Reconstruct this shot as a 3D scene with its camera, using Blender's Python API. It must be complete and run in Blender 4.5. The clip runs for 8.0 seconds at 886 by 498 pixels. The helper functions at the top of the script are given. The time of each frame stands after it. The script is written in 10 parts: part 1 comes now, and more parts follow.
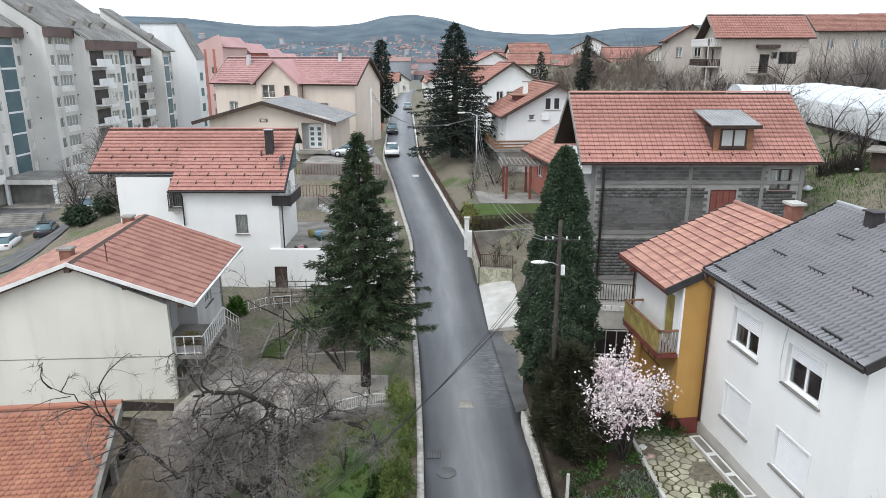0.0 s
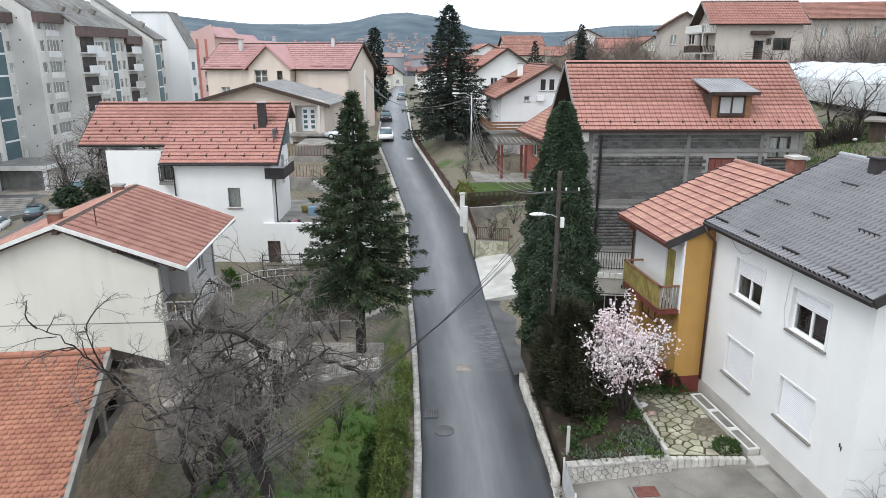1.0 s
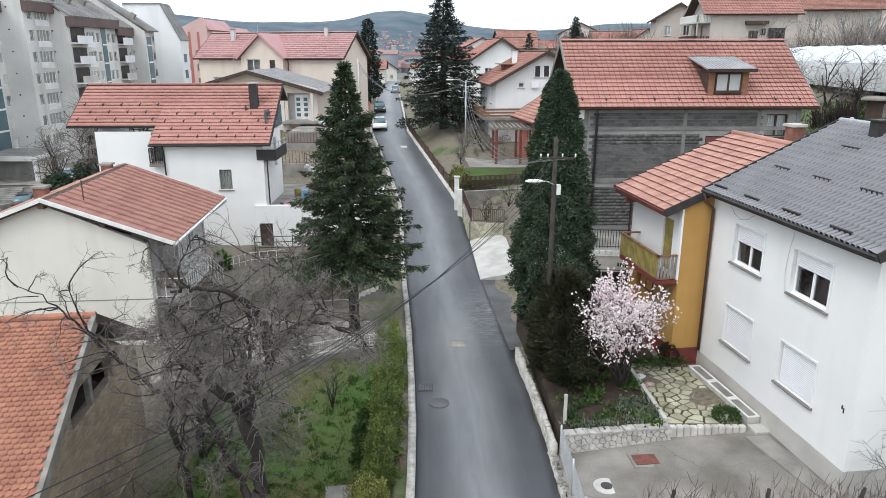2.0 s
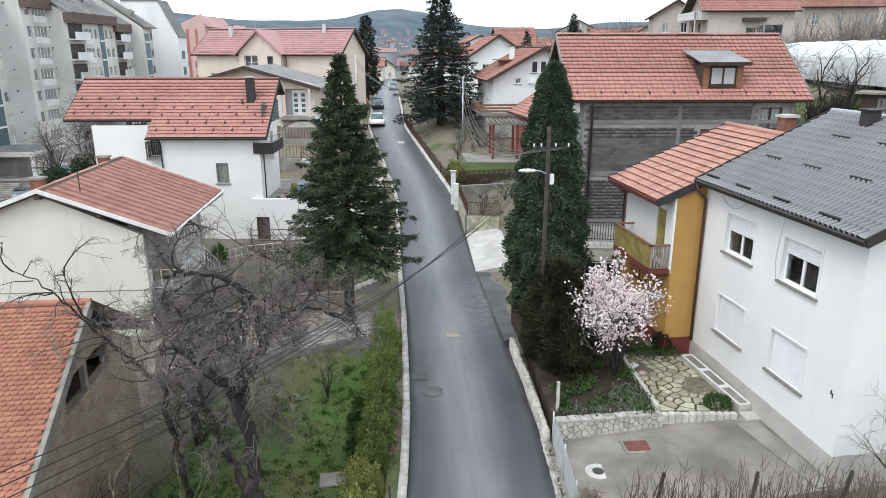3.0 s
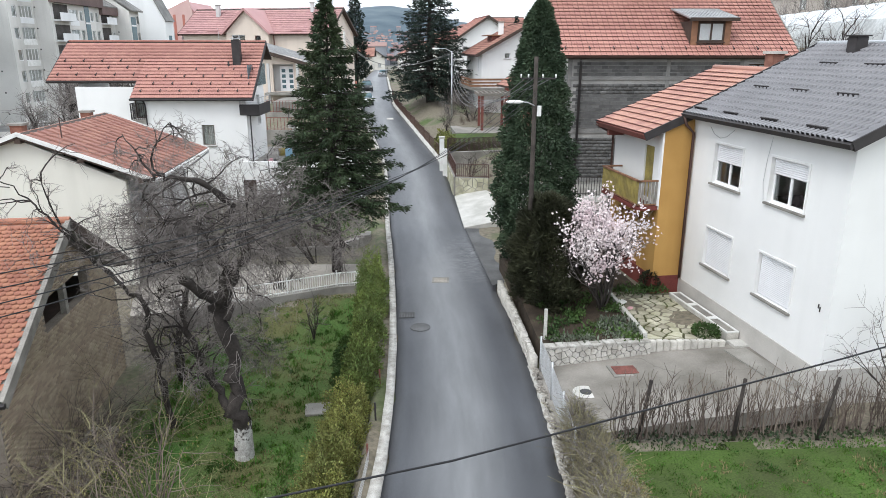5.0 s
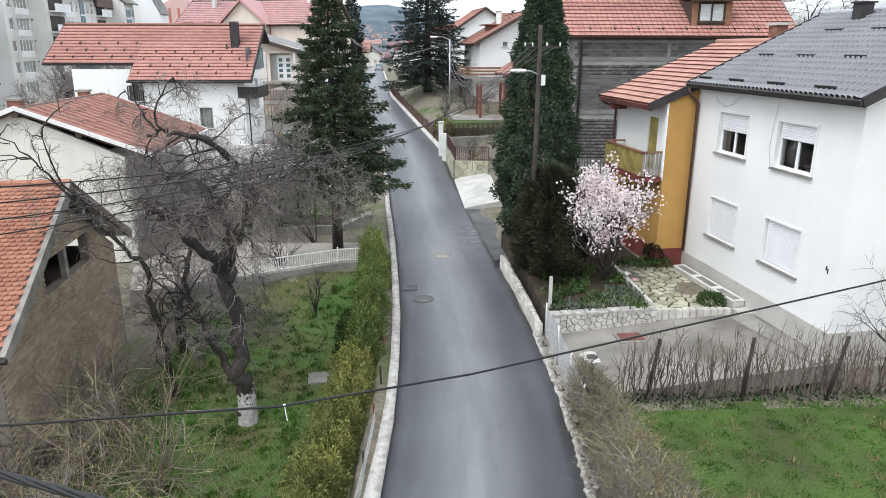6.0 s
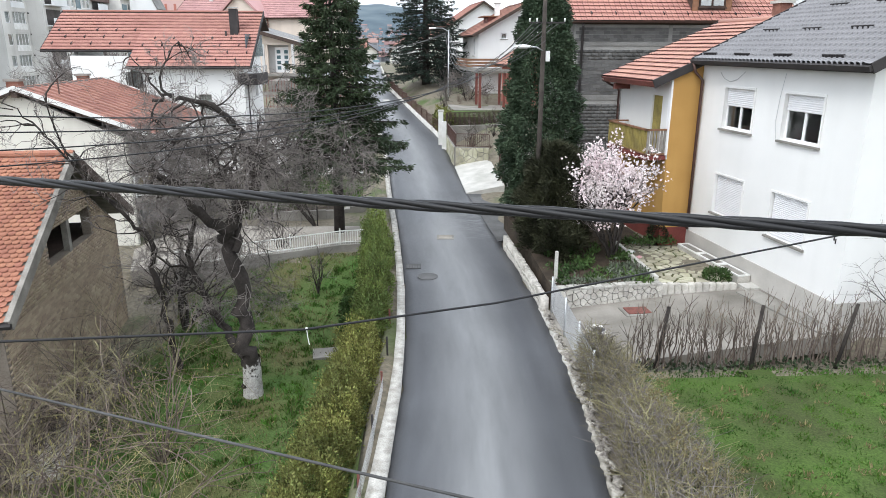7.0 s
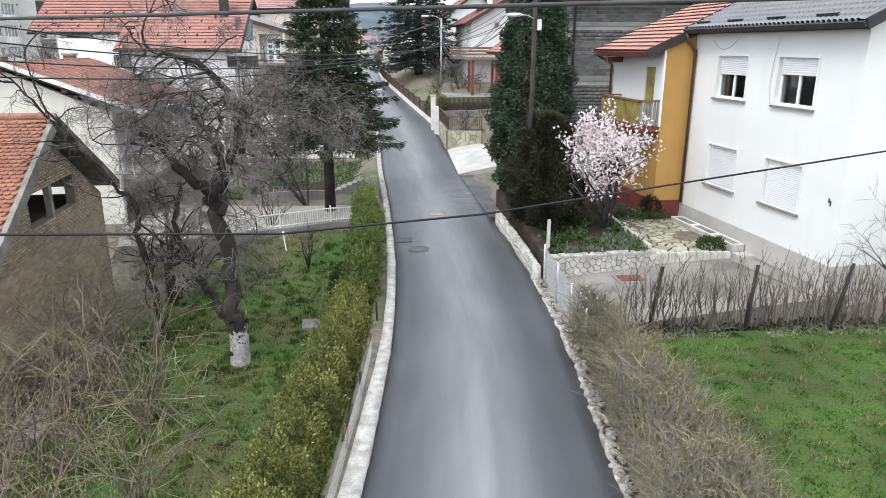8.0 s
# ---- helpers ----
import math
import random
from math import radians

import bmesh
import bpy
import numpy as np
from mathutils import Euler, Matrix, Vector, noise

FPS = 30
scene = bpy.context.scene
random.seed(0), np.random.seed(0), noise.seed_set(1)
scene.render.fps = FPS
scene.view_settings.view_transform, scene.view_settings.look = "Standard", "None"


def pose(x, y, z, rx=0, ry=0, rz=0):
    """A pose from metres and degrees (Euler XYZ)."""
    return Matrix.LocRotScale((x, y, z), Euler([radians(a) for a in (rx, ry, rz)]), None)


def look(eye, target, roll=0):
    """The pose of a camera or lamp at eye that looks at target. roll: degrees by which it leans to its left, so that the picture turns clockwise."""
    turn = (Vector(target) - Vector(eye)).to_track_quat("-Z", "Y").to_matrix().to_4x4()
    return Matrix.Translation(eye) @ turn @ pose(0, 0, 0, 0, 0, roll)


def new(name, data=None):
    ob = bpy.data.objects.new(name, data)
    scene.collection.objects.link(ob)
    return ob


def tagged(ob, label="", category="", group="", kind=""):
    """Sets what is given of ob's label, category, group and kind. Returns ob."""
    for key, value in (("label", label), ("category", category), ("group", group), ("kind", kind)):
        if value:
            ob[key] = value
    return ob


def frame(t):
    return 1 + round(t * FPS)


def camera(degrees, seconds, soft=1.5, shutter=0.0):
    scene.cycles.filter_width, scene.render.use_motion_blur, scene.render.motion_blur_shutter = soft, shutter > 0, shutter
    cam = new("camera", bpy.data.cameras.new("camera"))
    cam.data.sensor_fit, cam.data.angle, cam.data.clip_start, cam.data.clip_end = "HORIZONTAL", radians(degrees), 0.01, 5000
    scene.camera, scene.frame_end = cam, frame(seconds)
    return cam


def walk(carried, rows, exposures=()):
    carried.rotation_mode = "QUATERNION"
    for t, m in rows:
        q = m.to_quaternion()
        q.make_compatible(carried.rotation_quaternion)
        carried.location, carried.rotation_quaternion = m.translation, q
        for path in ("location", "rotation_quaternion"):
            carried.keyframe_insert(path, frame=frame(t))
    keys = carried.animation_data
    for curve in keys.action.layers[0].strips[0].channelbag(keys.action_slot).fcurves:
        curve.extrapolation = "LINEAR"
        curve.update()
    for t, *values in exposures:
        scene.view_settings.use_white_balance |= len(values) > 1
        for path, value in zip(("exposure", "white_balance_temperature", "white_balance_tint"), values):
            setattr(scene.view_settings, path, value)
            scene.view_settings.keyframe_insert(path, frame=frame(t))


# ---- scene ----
cam = camera(66.3, 8.0, soft=0.65)
METRES, EYE, TILT, LEAN, TURN = 8.8, 15.0, -15.9, 0.0, 0.0
ROWS = [
    (0.0, 0.0, 0.0, 0.0, 0.0, 0.0, -0.0),
    (0.5, -0.0051, 0.0273, -0.0907, -0.24, -0.02, 0.1),
    (1.0, -0.0136, 0.0574, -0.1863, -0.53, -0.13, 0.18),
    (1.5, -0.016, 0.0777, -0.2364, -0.77, -0.22, 0.28),
    (2.0, -0.0127, 0.1095, -0.3077, -0.99, -0.26, 0.34),
    (3.5, 0.016, 0.0722, -0.3531, -1.09, -0.4, 0.32),
    (4.0, 0.0218, 0.0617, -0.3796, -1.15, -0.37, 0.31),
    (4.5, 0.0243, 0.0849, -0.4865, -1.5, -0.42, 0.41),
    (5.0, 0.0207, 0.1153, -0.6039, -1.87, -0.57, 0.48),
    (6.5, -0.0333, 0.1389, -0.757, -2.43, -0.64, 0.55),
    (7.0, -0.0454, 0.1486, -0.8083, -2.61, -0.66, 0.6),
    (7.5, -0.0439, 0.1607, -0.8567, -2.81, -0.72, 0.7),
    (8.0, -0.0331, 0.1804, -0.9156, -3.09, -0.76, 0.79),
]
walk(cam, [(t, pose(0, 0, EYE, TILT, LEAN, TURN) @ pose(METRES * x, METRES * y, METRES * z, 90 + pitch, roll, yaw)) for t, x, y, z, yaw, pitch, roll in ROWS], [(0.0, 0.42, 6240, 8), (3.5, 0.52, 6240, 8), (5.0, 0.59, 6260, 8), (8.0, 0.78, 6260, 8)])

# ---- world and light: a bright overcast day ----
world = bpy.data.worlds.new("sky")
scene.world = world
world.use_nodes = True
wn, wl = world.node_tree.nodes, world.node_tree.links
wn.clear()
sky = wn.new("ShaderNodeTexSky")
sky.sky_type, sky.sun_disc = "NISHITA", False
sky.sun_elevation, sky.sun_rotation = radians(48), radians(200)
sky.air_density, sky.dust_density, sky.ozone_density = 1.0, 3.0, 1.0
w_co = wn.new("ShaderNodeTexCoord")
w_map = wn.new("ShaderNodeMapping")
w_map.inputs["Scale"].default_value = (1.0, 1.0, 3.2)
w_noise = wn.new("ShaderNodeTexNoise")
w_noise.inputs["Scale"].default_value, w_noise.inputs["Detail"].default_value = 2.6, 6.0
w_ramp = wn.new("ShaderNodeValToRGB")
w_ramp.color_ramp.elements[0].position, w_ramp.color_ramp.elements[0].color = 0.30, (0.72, 0.72, 0.72, 1)
w_ramp.color_ramp.elements[1].position, w_ramp.color_ramp.elements[1].color = 0.62, (1, 1, 1, 1)
w_cloud = wn.new("ShaderNodeMix")
w_cloud.data_type = "RGBA"
w_cloud.inputs["A"].default_value = (6.2, 6.7, 7.6, 1)
w_cloud.inputs["B"].default_value = (9.6, 9.7, 9.9, 1)
w_mix = wn.new("ShaderNodeMix")
w_mix.data_type = "RGBA"
w_bg = wn.new("ShaderNodeBackground")
w_bg.inputs["Strength"].default_value = 0.143
w_out = wn.new("ShaderNodeOutputWorld")
wl.new(w_co.outputs["Generated"], w_map.inputs["Vector"])
wl.new(w_map.outputs["Vector"], w_noise.inputs["Vector"])
wl.new(w_noise.outputs["Fac"], w_ramp.inputs["Fac"])
wl.new(w_noise.outputs["Fac"], w_cloud.inputs["Factor"])
wl.new(w_ramp.outputs["Color"], w_mix.inputs["Factor"])
wl.new(sky.outputs["Color"], w_mix.inputs["A"])
wl.new(w_cloud.outputs["Result"], w_mix.inputs["B"])
wl.new(w_mix.outputs["Result"], w_bg.inputs["Color"])
wl.new(w_bg.outputs["Background"], w_out.inputs["Surface"])
sun = new("sun", bpy.data.lights.new("sun", "SUN"))
sun.data.energy, sun.data.angle, sun.data.color = 1.1, radians(24), (1.0, 0.97, 0.93)
sun.matrix_world = look((-44, -44, 82), (0, 0, 0))


# ---- materials ----
def mat(name, a, b=None, scale=1.5, rough=0.85, bump=0.25, bscale=30.0, metal=0.0, vary=0.0, island=False, fine=0.25, spec=0.4,
        wave=None, stain=None):
    """A procedural surface: colours a and b mixed by noise at a large and a small scale, with relief."""
    m = bpy.data.materials.new(name)
    m.use_nodes = True
    n, l = m.node_tree.nodes, m.node_tree.links
    p = n["Principled BSDF"]
    p.inputs["Roughness"].default_value, p.inputs["Metallic"].default_value = rough, metal
    p.inputs["Specular IOR Level"].default_value = spec if rough < 0.8 else 0.22
    b = b or tuple(c * 0.7 for c in a)
    co = n.new("ShaderNodeTexCoord")
    n1, n2 = n.new("ShaderNodeTexNoise"), n.new("ShaderNodeTexNoise")
    n1.inputs["Scale"].default_value, n1.inputs["Detail"].default_value = scale, 5.0
    n2.inputs["Scale"].default_value, n2.inputs["Detail"].default_value = bscale, 3.0
    l.new(co.outputs["Object"], n1.inputs["Vector"])
    l.new(co.outputs["Object"], n2.inputs["Vector"])
    ramp = n.new("ShaderNodeValToRGB")
    ramp.color_ramp.elements[0].position, ramp.color_ramp.elements[1].position = 0.34, 0.68
    l.new(n1.outputs["Fac"], ramp.inputs["Fac"])
    mix = n.new("ShaderNodeMix")
    mix.data_type = "RGBA"
    mix.inputs["A"].default_value, mix.inputs["B"].default_value = (*b, 1), (*a, 1)
    l.new(ramp.outputs["Color"], mix.inputs["Factor"])
    col = mix.outputs["Result"]
    hsv = n.new("ShaderNodeHueSaturation")
    l.new(col, hsv.inputs["Color"])
    mr = n.new("ShaderNodeMapRange")
    mr.inputs["From Min"].default_value, mr.inputs["From Max"].default_value = 0.25, 0.75
    mr.inputs["To Min"].default_value, mr.inputs["To Max"].default_value = 1 - fine, 1 + fine
    l.new(n2.outputs["Fac"], mr.inputs["Value"])
    value = mr.outputs["Result"]
    if vary:
        if island:
            src = n.new("ShaderNodeNewGeometry").outputs["Random Per Island"]
        else:
            src = n.new("ShaderNodeObjectInfo").outputs["Random"]
        vr = n.new("ShaderNodeMapRange")
        vr.inputs["To Min"].default_value, vr.inputs["To Max"].default_value = 1 - vary, 1 + vary
        l.new(src, vr.inputs["Value"])
        mul = n.new("ShaderNodeMath")
        mul.operation = "MULTIPLY"
        l.new(value, mul.inputs[0])
        l.new(vr.outputs["Result"], mul.inputs[1])
        value = mul.outputs["Value"]
        hv_ = n.new("ShaderNodeMapRange")
        hv_.inputs["To Min"].default_value, hv_.inputs["To Max"].default_value = 0.5 - vary * 0.05, 0.5 + vary * 0.05
        l.new(src, hv_.inputs["Value"])
        l.new(hv_.outputs["Result"], hsv.inputs["Hue"])
    l.new(value, hsv.inputs["Value"])
    col = hsv.outputs["Color"]
    if stain:
        # rain streaks: noise drawn out along the height
        sc, tone, amount = stain
        mp = n.new("ShaderNodeMapping")
        mp.inputs["Scale"].default_value = (sc, sc, sc * 0.09)
        n3 = n.new("ShaderNodeTexNoise")
        n3.inputs["Scale"].default_value, n3.inputs["Detail"].default_value = 1.0, 6.0
        r3 = n.new("ShaderNodeValToRGB")
        r3.color_ramp.elements[0].position, r3.color_ramp.elements[1].position = 0.50, 0.74
        r3.color_ramp.elements[1].color = (amount, amount, amount, 1)
        m3 = n.new("ShaderNodeMix")
        m3.data_type = "RGBA"
        m3.inputs["B"].default_value = (*tone, 1)
        l.new(co.outputs["Object"], mp.inputs["Vector"])
        l.new(mp.outputs["Vector"], n3.inputs["Vector"])
        l.new(n3.outputs["Fac"], r3.inputs["Fac"])
        l.new(r3.outputs["Color"], m3.inputs["Factor"])
        l.new(col, m3.inputs["A"])
        col = m3.outputs["Result"]
    l.new(col, p.inputs["Base Color"])
    if bump:
        bp = n.new("ShaderNodeBump")
        bp.inputs["Strength"].default_value, bp.inputs["Distance"].default_value = bump, 0.02
        l.new(n2.outputs["Fac"], bp.inputs["Height"])
        l.new(bp.outputs["Normal"], p.inputs["Normal"])
    return m


def leafy(name, a, b, rough=0.6, vary=0.35, trans=0.25):
    m = mat(name, a, b, scale=0.8, rough=rough, bump=0, vary=vary, island=True, fine=0.2, spec=0.14)
    m.node_tree.nodes["Principled BSDF"].inputs["Subsurface Weight"].default_value = 0.0
    return m


M = {}
M["asphalt"] = mat("asphalt", (0.07, 0.073, 0.081), (0.05, 0.052, 0.058), scale=0.35, rough=0.7, bump=0.35, bscale=90, fine=0.14)
def asphalt():
    """New asphalt: near black at the edges, dusted paler along the wheel tracks, streaked lengthwise."""
    m = M["asphalt"]
    n, l = m.node_tree.nodes, m.node_tree.links
    p = n["Principled BSDF"]
    uv = n.new("ShaderNodeUVMap")
    uv.uv_map = "across"
    sep = n.new("ShaderNodeSeparateXYZ")
    l.new(uv.outputs["UV"], sep.inputs["Vector"])
    mp = n.new("ShaderNodeMapping")
    mp.inputs["Scale"].default_value = (5.0, 0.16, 1.0)
    l.new(uv.outputs["UV"], mp.inputs["Vector"])
    st = n.new("ShaderNodeTexNoise")
    st.inputs["Scale"].default_value, st.inputs["Detail"].default_value = 1.0, 5.0
    l.new(mp.outputs["Vector"], st.inputs["Vector"])
    ramp = n.new("ShaderNodeValToRGB")
    cr = ramp.color_ramp
    cr.elements[0].position, cr.elements[0].color = 0.0, (0.0, 0.0, 0.0, 1)
    cr.elements[1].position, cr.elements[1].color = 1.0, (0.05, 0.05, 0.05, 1)
    for pos, v in ((0.12, 0.03), (0.24, 0.36), (0.38, 0.74), (0.48, 1.0), (0.60, 0.62), (0.71, 0.20), (0.80, 0.02)):
        e = cr.elements.new(pos)
        e.color = (v, v, v, 1)
    l.new(sep.outputs["X"], ramp.inputs["Fac"])
    mul = n.new("ShaderNodeMath")
    mul.operation = "MULTIPLY"
    gain = n.new("ShaderNodeMapRange")
    gain.inputs["From Min"].default_value, gain.inputs["From Max"].default_value = 0.3, 0.7
    gain.inputs["To Min"].default_value, gain.inputs["To Max"].default_value = 0.72, 1.15
    l.new(st.outputs["Fac"], gain.inputs["Value"])
    l.new(ramp.outputs["Color"], mul.inputs[0])
    l.new(gain.outputs["Result"], mul.inputs[1])
    mix = n.new("ShaderNodeMix")
    mix.data_type = "RGBA"
    mix.inputs["B"].default_value = (0.200, 0.204, 0.207, 1)
    old = p.inputs["Base Color"].links[0].from_socket
    l.new(old, mix.inputs["A"])
    l.new(mul.outputs["Value"], mix.inputs["Factor"])
    co = n.new("ShaderNodeTexCoord")
    bl = n.new("ShaderNodeTexNoise")
    bl.inputs["Scale"].default_value, bl.inputs["Detail"].default_value, bl.inputs["Roughness"].default_value = 1.0, 9.0, 0.66
    bm_ = n.new("ShaderNodeMapping")
    bm_.inputs["Scale"].default_value = (7.0, 0.22, 1.0)
    bm_.inputs["Location"].default_value = (3.1, 7.7, 0.0)
    l.new(uv.outputs["UV"], bm_.inputs["Vector"])
    l.new(bm_.outputs["Vector"], bl.inputs["Vector"])
    bv = n.new("ShaderNodeMapRange")
    bv.inputs["From Min"].default_value, bv.inputs["From Max"].default_value = 0.32, 0.68
    bv.inputs["To Min"].default_value, bv.inputs["To Max"].default_value = 0.80, 1.13
    l.new(bl.outputs["Fac"], bv.inputs["Value"])
    hs = n.new("ShaderNodeHueSaturation")
    l.new(mix.outputs["Result"], hs.inputs["Color"])
    l.new(bv.outputs["Result"], hs.inputs["Value"])
    # chalky dust and scraped tracks
    near = n.new("ShaderNodeMapping")
    near.inputs["Location"].default_value = (-2.75, -30.6, 0)
    l.new(co.outputs["Object"], near.inputs["Vector"])
    squash = n.new("ShaderNodeVectorMath")
    squash.operation = "MULTIPLY"
    squash.inputs[1].default_value = (0.75, 0.34, 0.0)
    l.new(near.outputs["Vector"], squash.inputs[0])
    dist = n.new("ShaderNodeVectorMath")
    dist.operation = "LENGTH"
    l.new(squash.outputs["Vector"], dist.inputs[0])
    fall = n.new("ShaderNodeMapRange")
    fall.inputs["From Min"].default_value, fall.inputs["From Max"].default_value = 0.2, 1.5
    fall.inputs["To Min"].default_value, fall.inputs["To Max"].default_value = 1.0, 0.0
    l.new(dist.outputs["Value"], fall.inputs["Value"])
    sp = n.new("ShaderNodeTexNoise")
    sp.inputs["Scale"].default_value, sp.inputs["Detail"].default_value, sp.inputs["Distortion"].default_value = 4.2, 6.0, 1.6
    across = n.new("ShaderNodeMapping")
    across.inputs["Scale"].default_value = (0.35, 1.5, 1.0)
    l.new(co.outputs["Object"], across.inputs["Vector"])
    l.new(across.outputs["Vector"], sp.inputs["Vector"])
    sr = n.new("ShaderNodeValToRGB")
    sr.color_ramp.elements[0].position, sr.color_ramp.elements[1].position = 0.46, 0.72
    l.new(sp.outputs["Fac"], sr.inputs["Fac"])
    both = n.new("ShaderNodeMath")
    both.operation = "MULTIPLY"
    l.new(sr.outputs["Color"], both.inputs[0])
    l.new(fall.outputs["Result"], both.inputs[1])
    dust = n.new("ShaderNodeMix")
    dust.data_type = "RGBA"
    dust.inputs["B"].default_value = (0.26, 0.26, 0.255, 1)
    l.new(both.outputs["Value"], dust.inputs["Factor"])
    l.new(hs.outputs["Color"], dust.inputs["A"])
    l.new(dust.outputs["Result"], p.inputs["Base Color"])
    p.inputs["Roughness"].default_value, p.inputs["Specular IOR Level"].default_value = 0.46, 0.5


asphalt()
M["asphalt_old"] = mat("asphalt_old", (0.15, 0.15, 0.15), (0.09, 0.09, 0.09), scale=0.8, rough=0.9, bump=0.5, bscale=60)
M["concrete"] = mat("concrete", (0.315, 0.3, 0.272), (0.18, 0.171, 0.153), scale=0.9, rough=0.9, bump=0.3, bscale=35, fine=0.15)
M["concrete_pale"] = mat("concrete_pale", (0.58, 0.565, 0.53), (0.42, 0.41, 0.375), scale=1.2, rough=0.9, bump=0.35, bscale=30, fine=0.18)
M["concrete_drive"] = mat("concrete_drive", (0.315, 0.293, 0.262), (0.15, 0.138, 0.119), scale=0.5, rough=0.95, bump=0.3, bscale=22, fine=0.11)


def cracks(m, scale, width, tone):
    """Thin dark cracks along the borders of large cells."""
    n, l = m.node_tree.nodes, m.node_tree.links
    p = n["Principled BSDF"]
    co = n.new("ShaderNodeTexCoord")
    wob = n.new("ShaderNodeTexNoise")
    wob.inputs["Scale"].default_value, wob.inputs["Detail"].default_value = 1.6, 5.0
    l.new(co.outputs["Object"], wob.inputs["Vector"])
    add = n.new("ShaderNodeVectorMath")
    add.operation = "MULTIPLY_ADD"
    add.inputs[1].default_value = (0.9, 0.9, 0.0)
    l.new(wob.outputs["Color"], add.inputs[0])
    l.new(co.outputs["Object"], add.inputs[2])
    vo = n.new("ShaderNodeTexVoronoi")
    vo.feature = "DISTANCE_TO_EDGE"
    vo.inputs["Scale"].default_value = scale
    l.new(add.outputs["Vector"], vo.inputs["Vector"])
    r = n.new("ShaderNodeMapRange")
    r.inputs["From Min"].default_value, r.inputs["From Max"].default_value = 0.0, width
    r.inputs["To Min"].default_value, r.inputs["To Max"].default_value = 0.75, 0.0
    l.new(vo.outputs["Distance"], r.inputs["Value"])
    mx = n.new("ShaderNodeMix")
    mx.data_type = "RGBA"
    mx.inputs["B"].default_value = (*tone, 1)
    l.new(r.outputs["Result"], mx.inputs["Factor"])
    l.new(p.inputs["Base Color"].links[0].from_socket, mx.inputs["A"])
    l.new(mx.outputs["Result"], p.inputs["Base Color"])


cracks(M["concrete_drive"], 0.30, 0.006, (0.13, 0.12, 0.105))
M["concrete_kerb"] = mat("concrete_kerb", (0.50, 0.485, 0.45), (0.29, 0.275, 0.245), scale=4.5, rough=0.95, bump=0.35, bscale=40, fine=0.25)
M["concrete_dark"] = mat("concrete_dark", (0.24, 0.235, 0.22), (0.14, 0.14, 0.13), scale=0.8, rough=0.95, bump=0.4, bscale=25)
M["concrete_worn"] = mat("concrete_worn", (0.40, 0.37, 0.325), (0.22, 0.20, 0.172), scale=0.5, rough=0.95, bump=0.4, bscale=25, fine=0.25)
M["render_white"] = mat("render_white", (0.80, 0.795, 0.78), (0.745, 0.74, 0.725), scale=0.5, rough=0.9, bump=0.12, bscale=120, fine=0.03, stain=(1.6, (0.62, 0.62, 0.60), 0.16))
M["render_grey"] = mat("render_grey", (0.62, 0.61, 0.60), (0.52, 0.51, 0.50), scale=0.7, rough=0.9, bump=0.15, bscale=90, fine=0.05, stain=(1.3, (0.38, 0.37, 0.35), 0.3))
M["render_cream"] = mat("render_cream", (0.74, 0.72, 0.65), (0.68, 0.66, 0.59), scale=0.4, rough=0.9, bump=0.12, bscale=90, fine=0.04, stain=(1.2, (0.48, 0.46, 0.40), 0.25))
M["render_pinkish"] = mat("render_pinkish", (0.74, 0.64, 0.55), (0.66, 0.57, 0.49), scale=0.3, rough=0.9, bump=0.1, bscale=60, fine=0.05, stain=(0.9, (0.45, 0.38, 0.32), 0.25))
M["render_beige"] = mat("render_beige", (0.54, 0.49, 0.44), (0.46, 0.415, 0.37), scale=0.3, rough=0.9, bump=0.1, bscale=60, fine=0.05, stain=(0.9, (0.33, 0.29, 0.25), 0.3))
M["render_ochre"] = mat("render_ochre", (0.50, 0.295, 0.095), (0.43, 0.245, 0.075), scale=0.6, rough=0.85, bump=0.12, bscale=80, fine=0.06, stain=(1.4, (0.35, 0.19, 0.06), 0.35))
M["render_red"] = mat("render_red", (0.44, 0.175, 0.135), (0.37, 0.145, 0.115), scale=0.6, rough=0.85, bump=0.12, bscale=60, fine=0.06)
M["plinth_red"] = mat("plinth_red", (0.20, 0.055, 0.045), (0.14, 0.04, 0.035), scale=1.2, rough=0.8)
M["plinth_grey"] = mat("plinth_grey", (0.53, 0.505, 0.47), (0.42, 0.40, 0.37), scale=0.9, rough=0.9, bump=0.3, bscale=70, fine=0.08)
M["tower_wall"] = mat("tower_wall", (0.76, 0.745, 0.71), (0.56, 0.55, 0.52), scale=0.12, rough=0.95, bump=0.1, bscale=12, fine=0.06, stain=(0.45, (0.30, 0.29, 0.26), 0.45))
M["tower_pale"] = mat("tower_pale", (0.82, 0.83, 0.83), (0.73, 0.74, 0.74), scale=0.1, rough=0.95, bump=0.1, bscale=12, fine=0.05, stain=(0.4, (0.42, 0.43, 0.42), 0.3))
M["tower_roof"] = mat("tower_roof", (0.27, 0.265, 0.25), (0.17, 0.168, 0.16), scale=0.5, rough=0.8, bump=0.2, bscale=20)
M["tower_trim"] = mat("tower_trim", (0.17, 0.12, 0.11), (0.12, 0.09, 0.085), scale=0.5, rough=0.8)
M["tile_red"] = mat("tile_red", (0.455, 0.232, 0.190), (0.385, 0.188, 0.152), scale=0.35, rough=0.75, bump=0.25, bscale=45, vary=0.07, island=True, fine=0.16)
M["tile_rust"] = mat("tile_rust", (0.42, 0.228, 0.182), (0.31, 0.160, 0.128), scale=0.5, rough=0.8, bump=0.3, bscale=45, vary=0.09, island=True, fine=0.2)
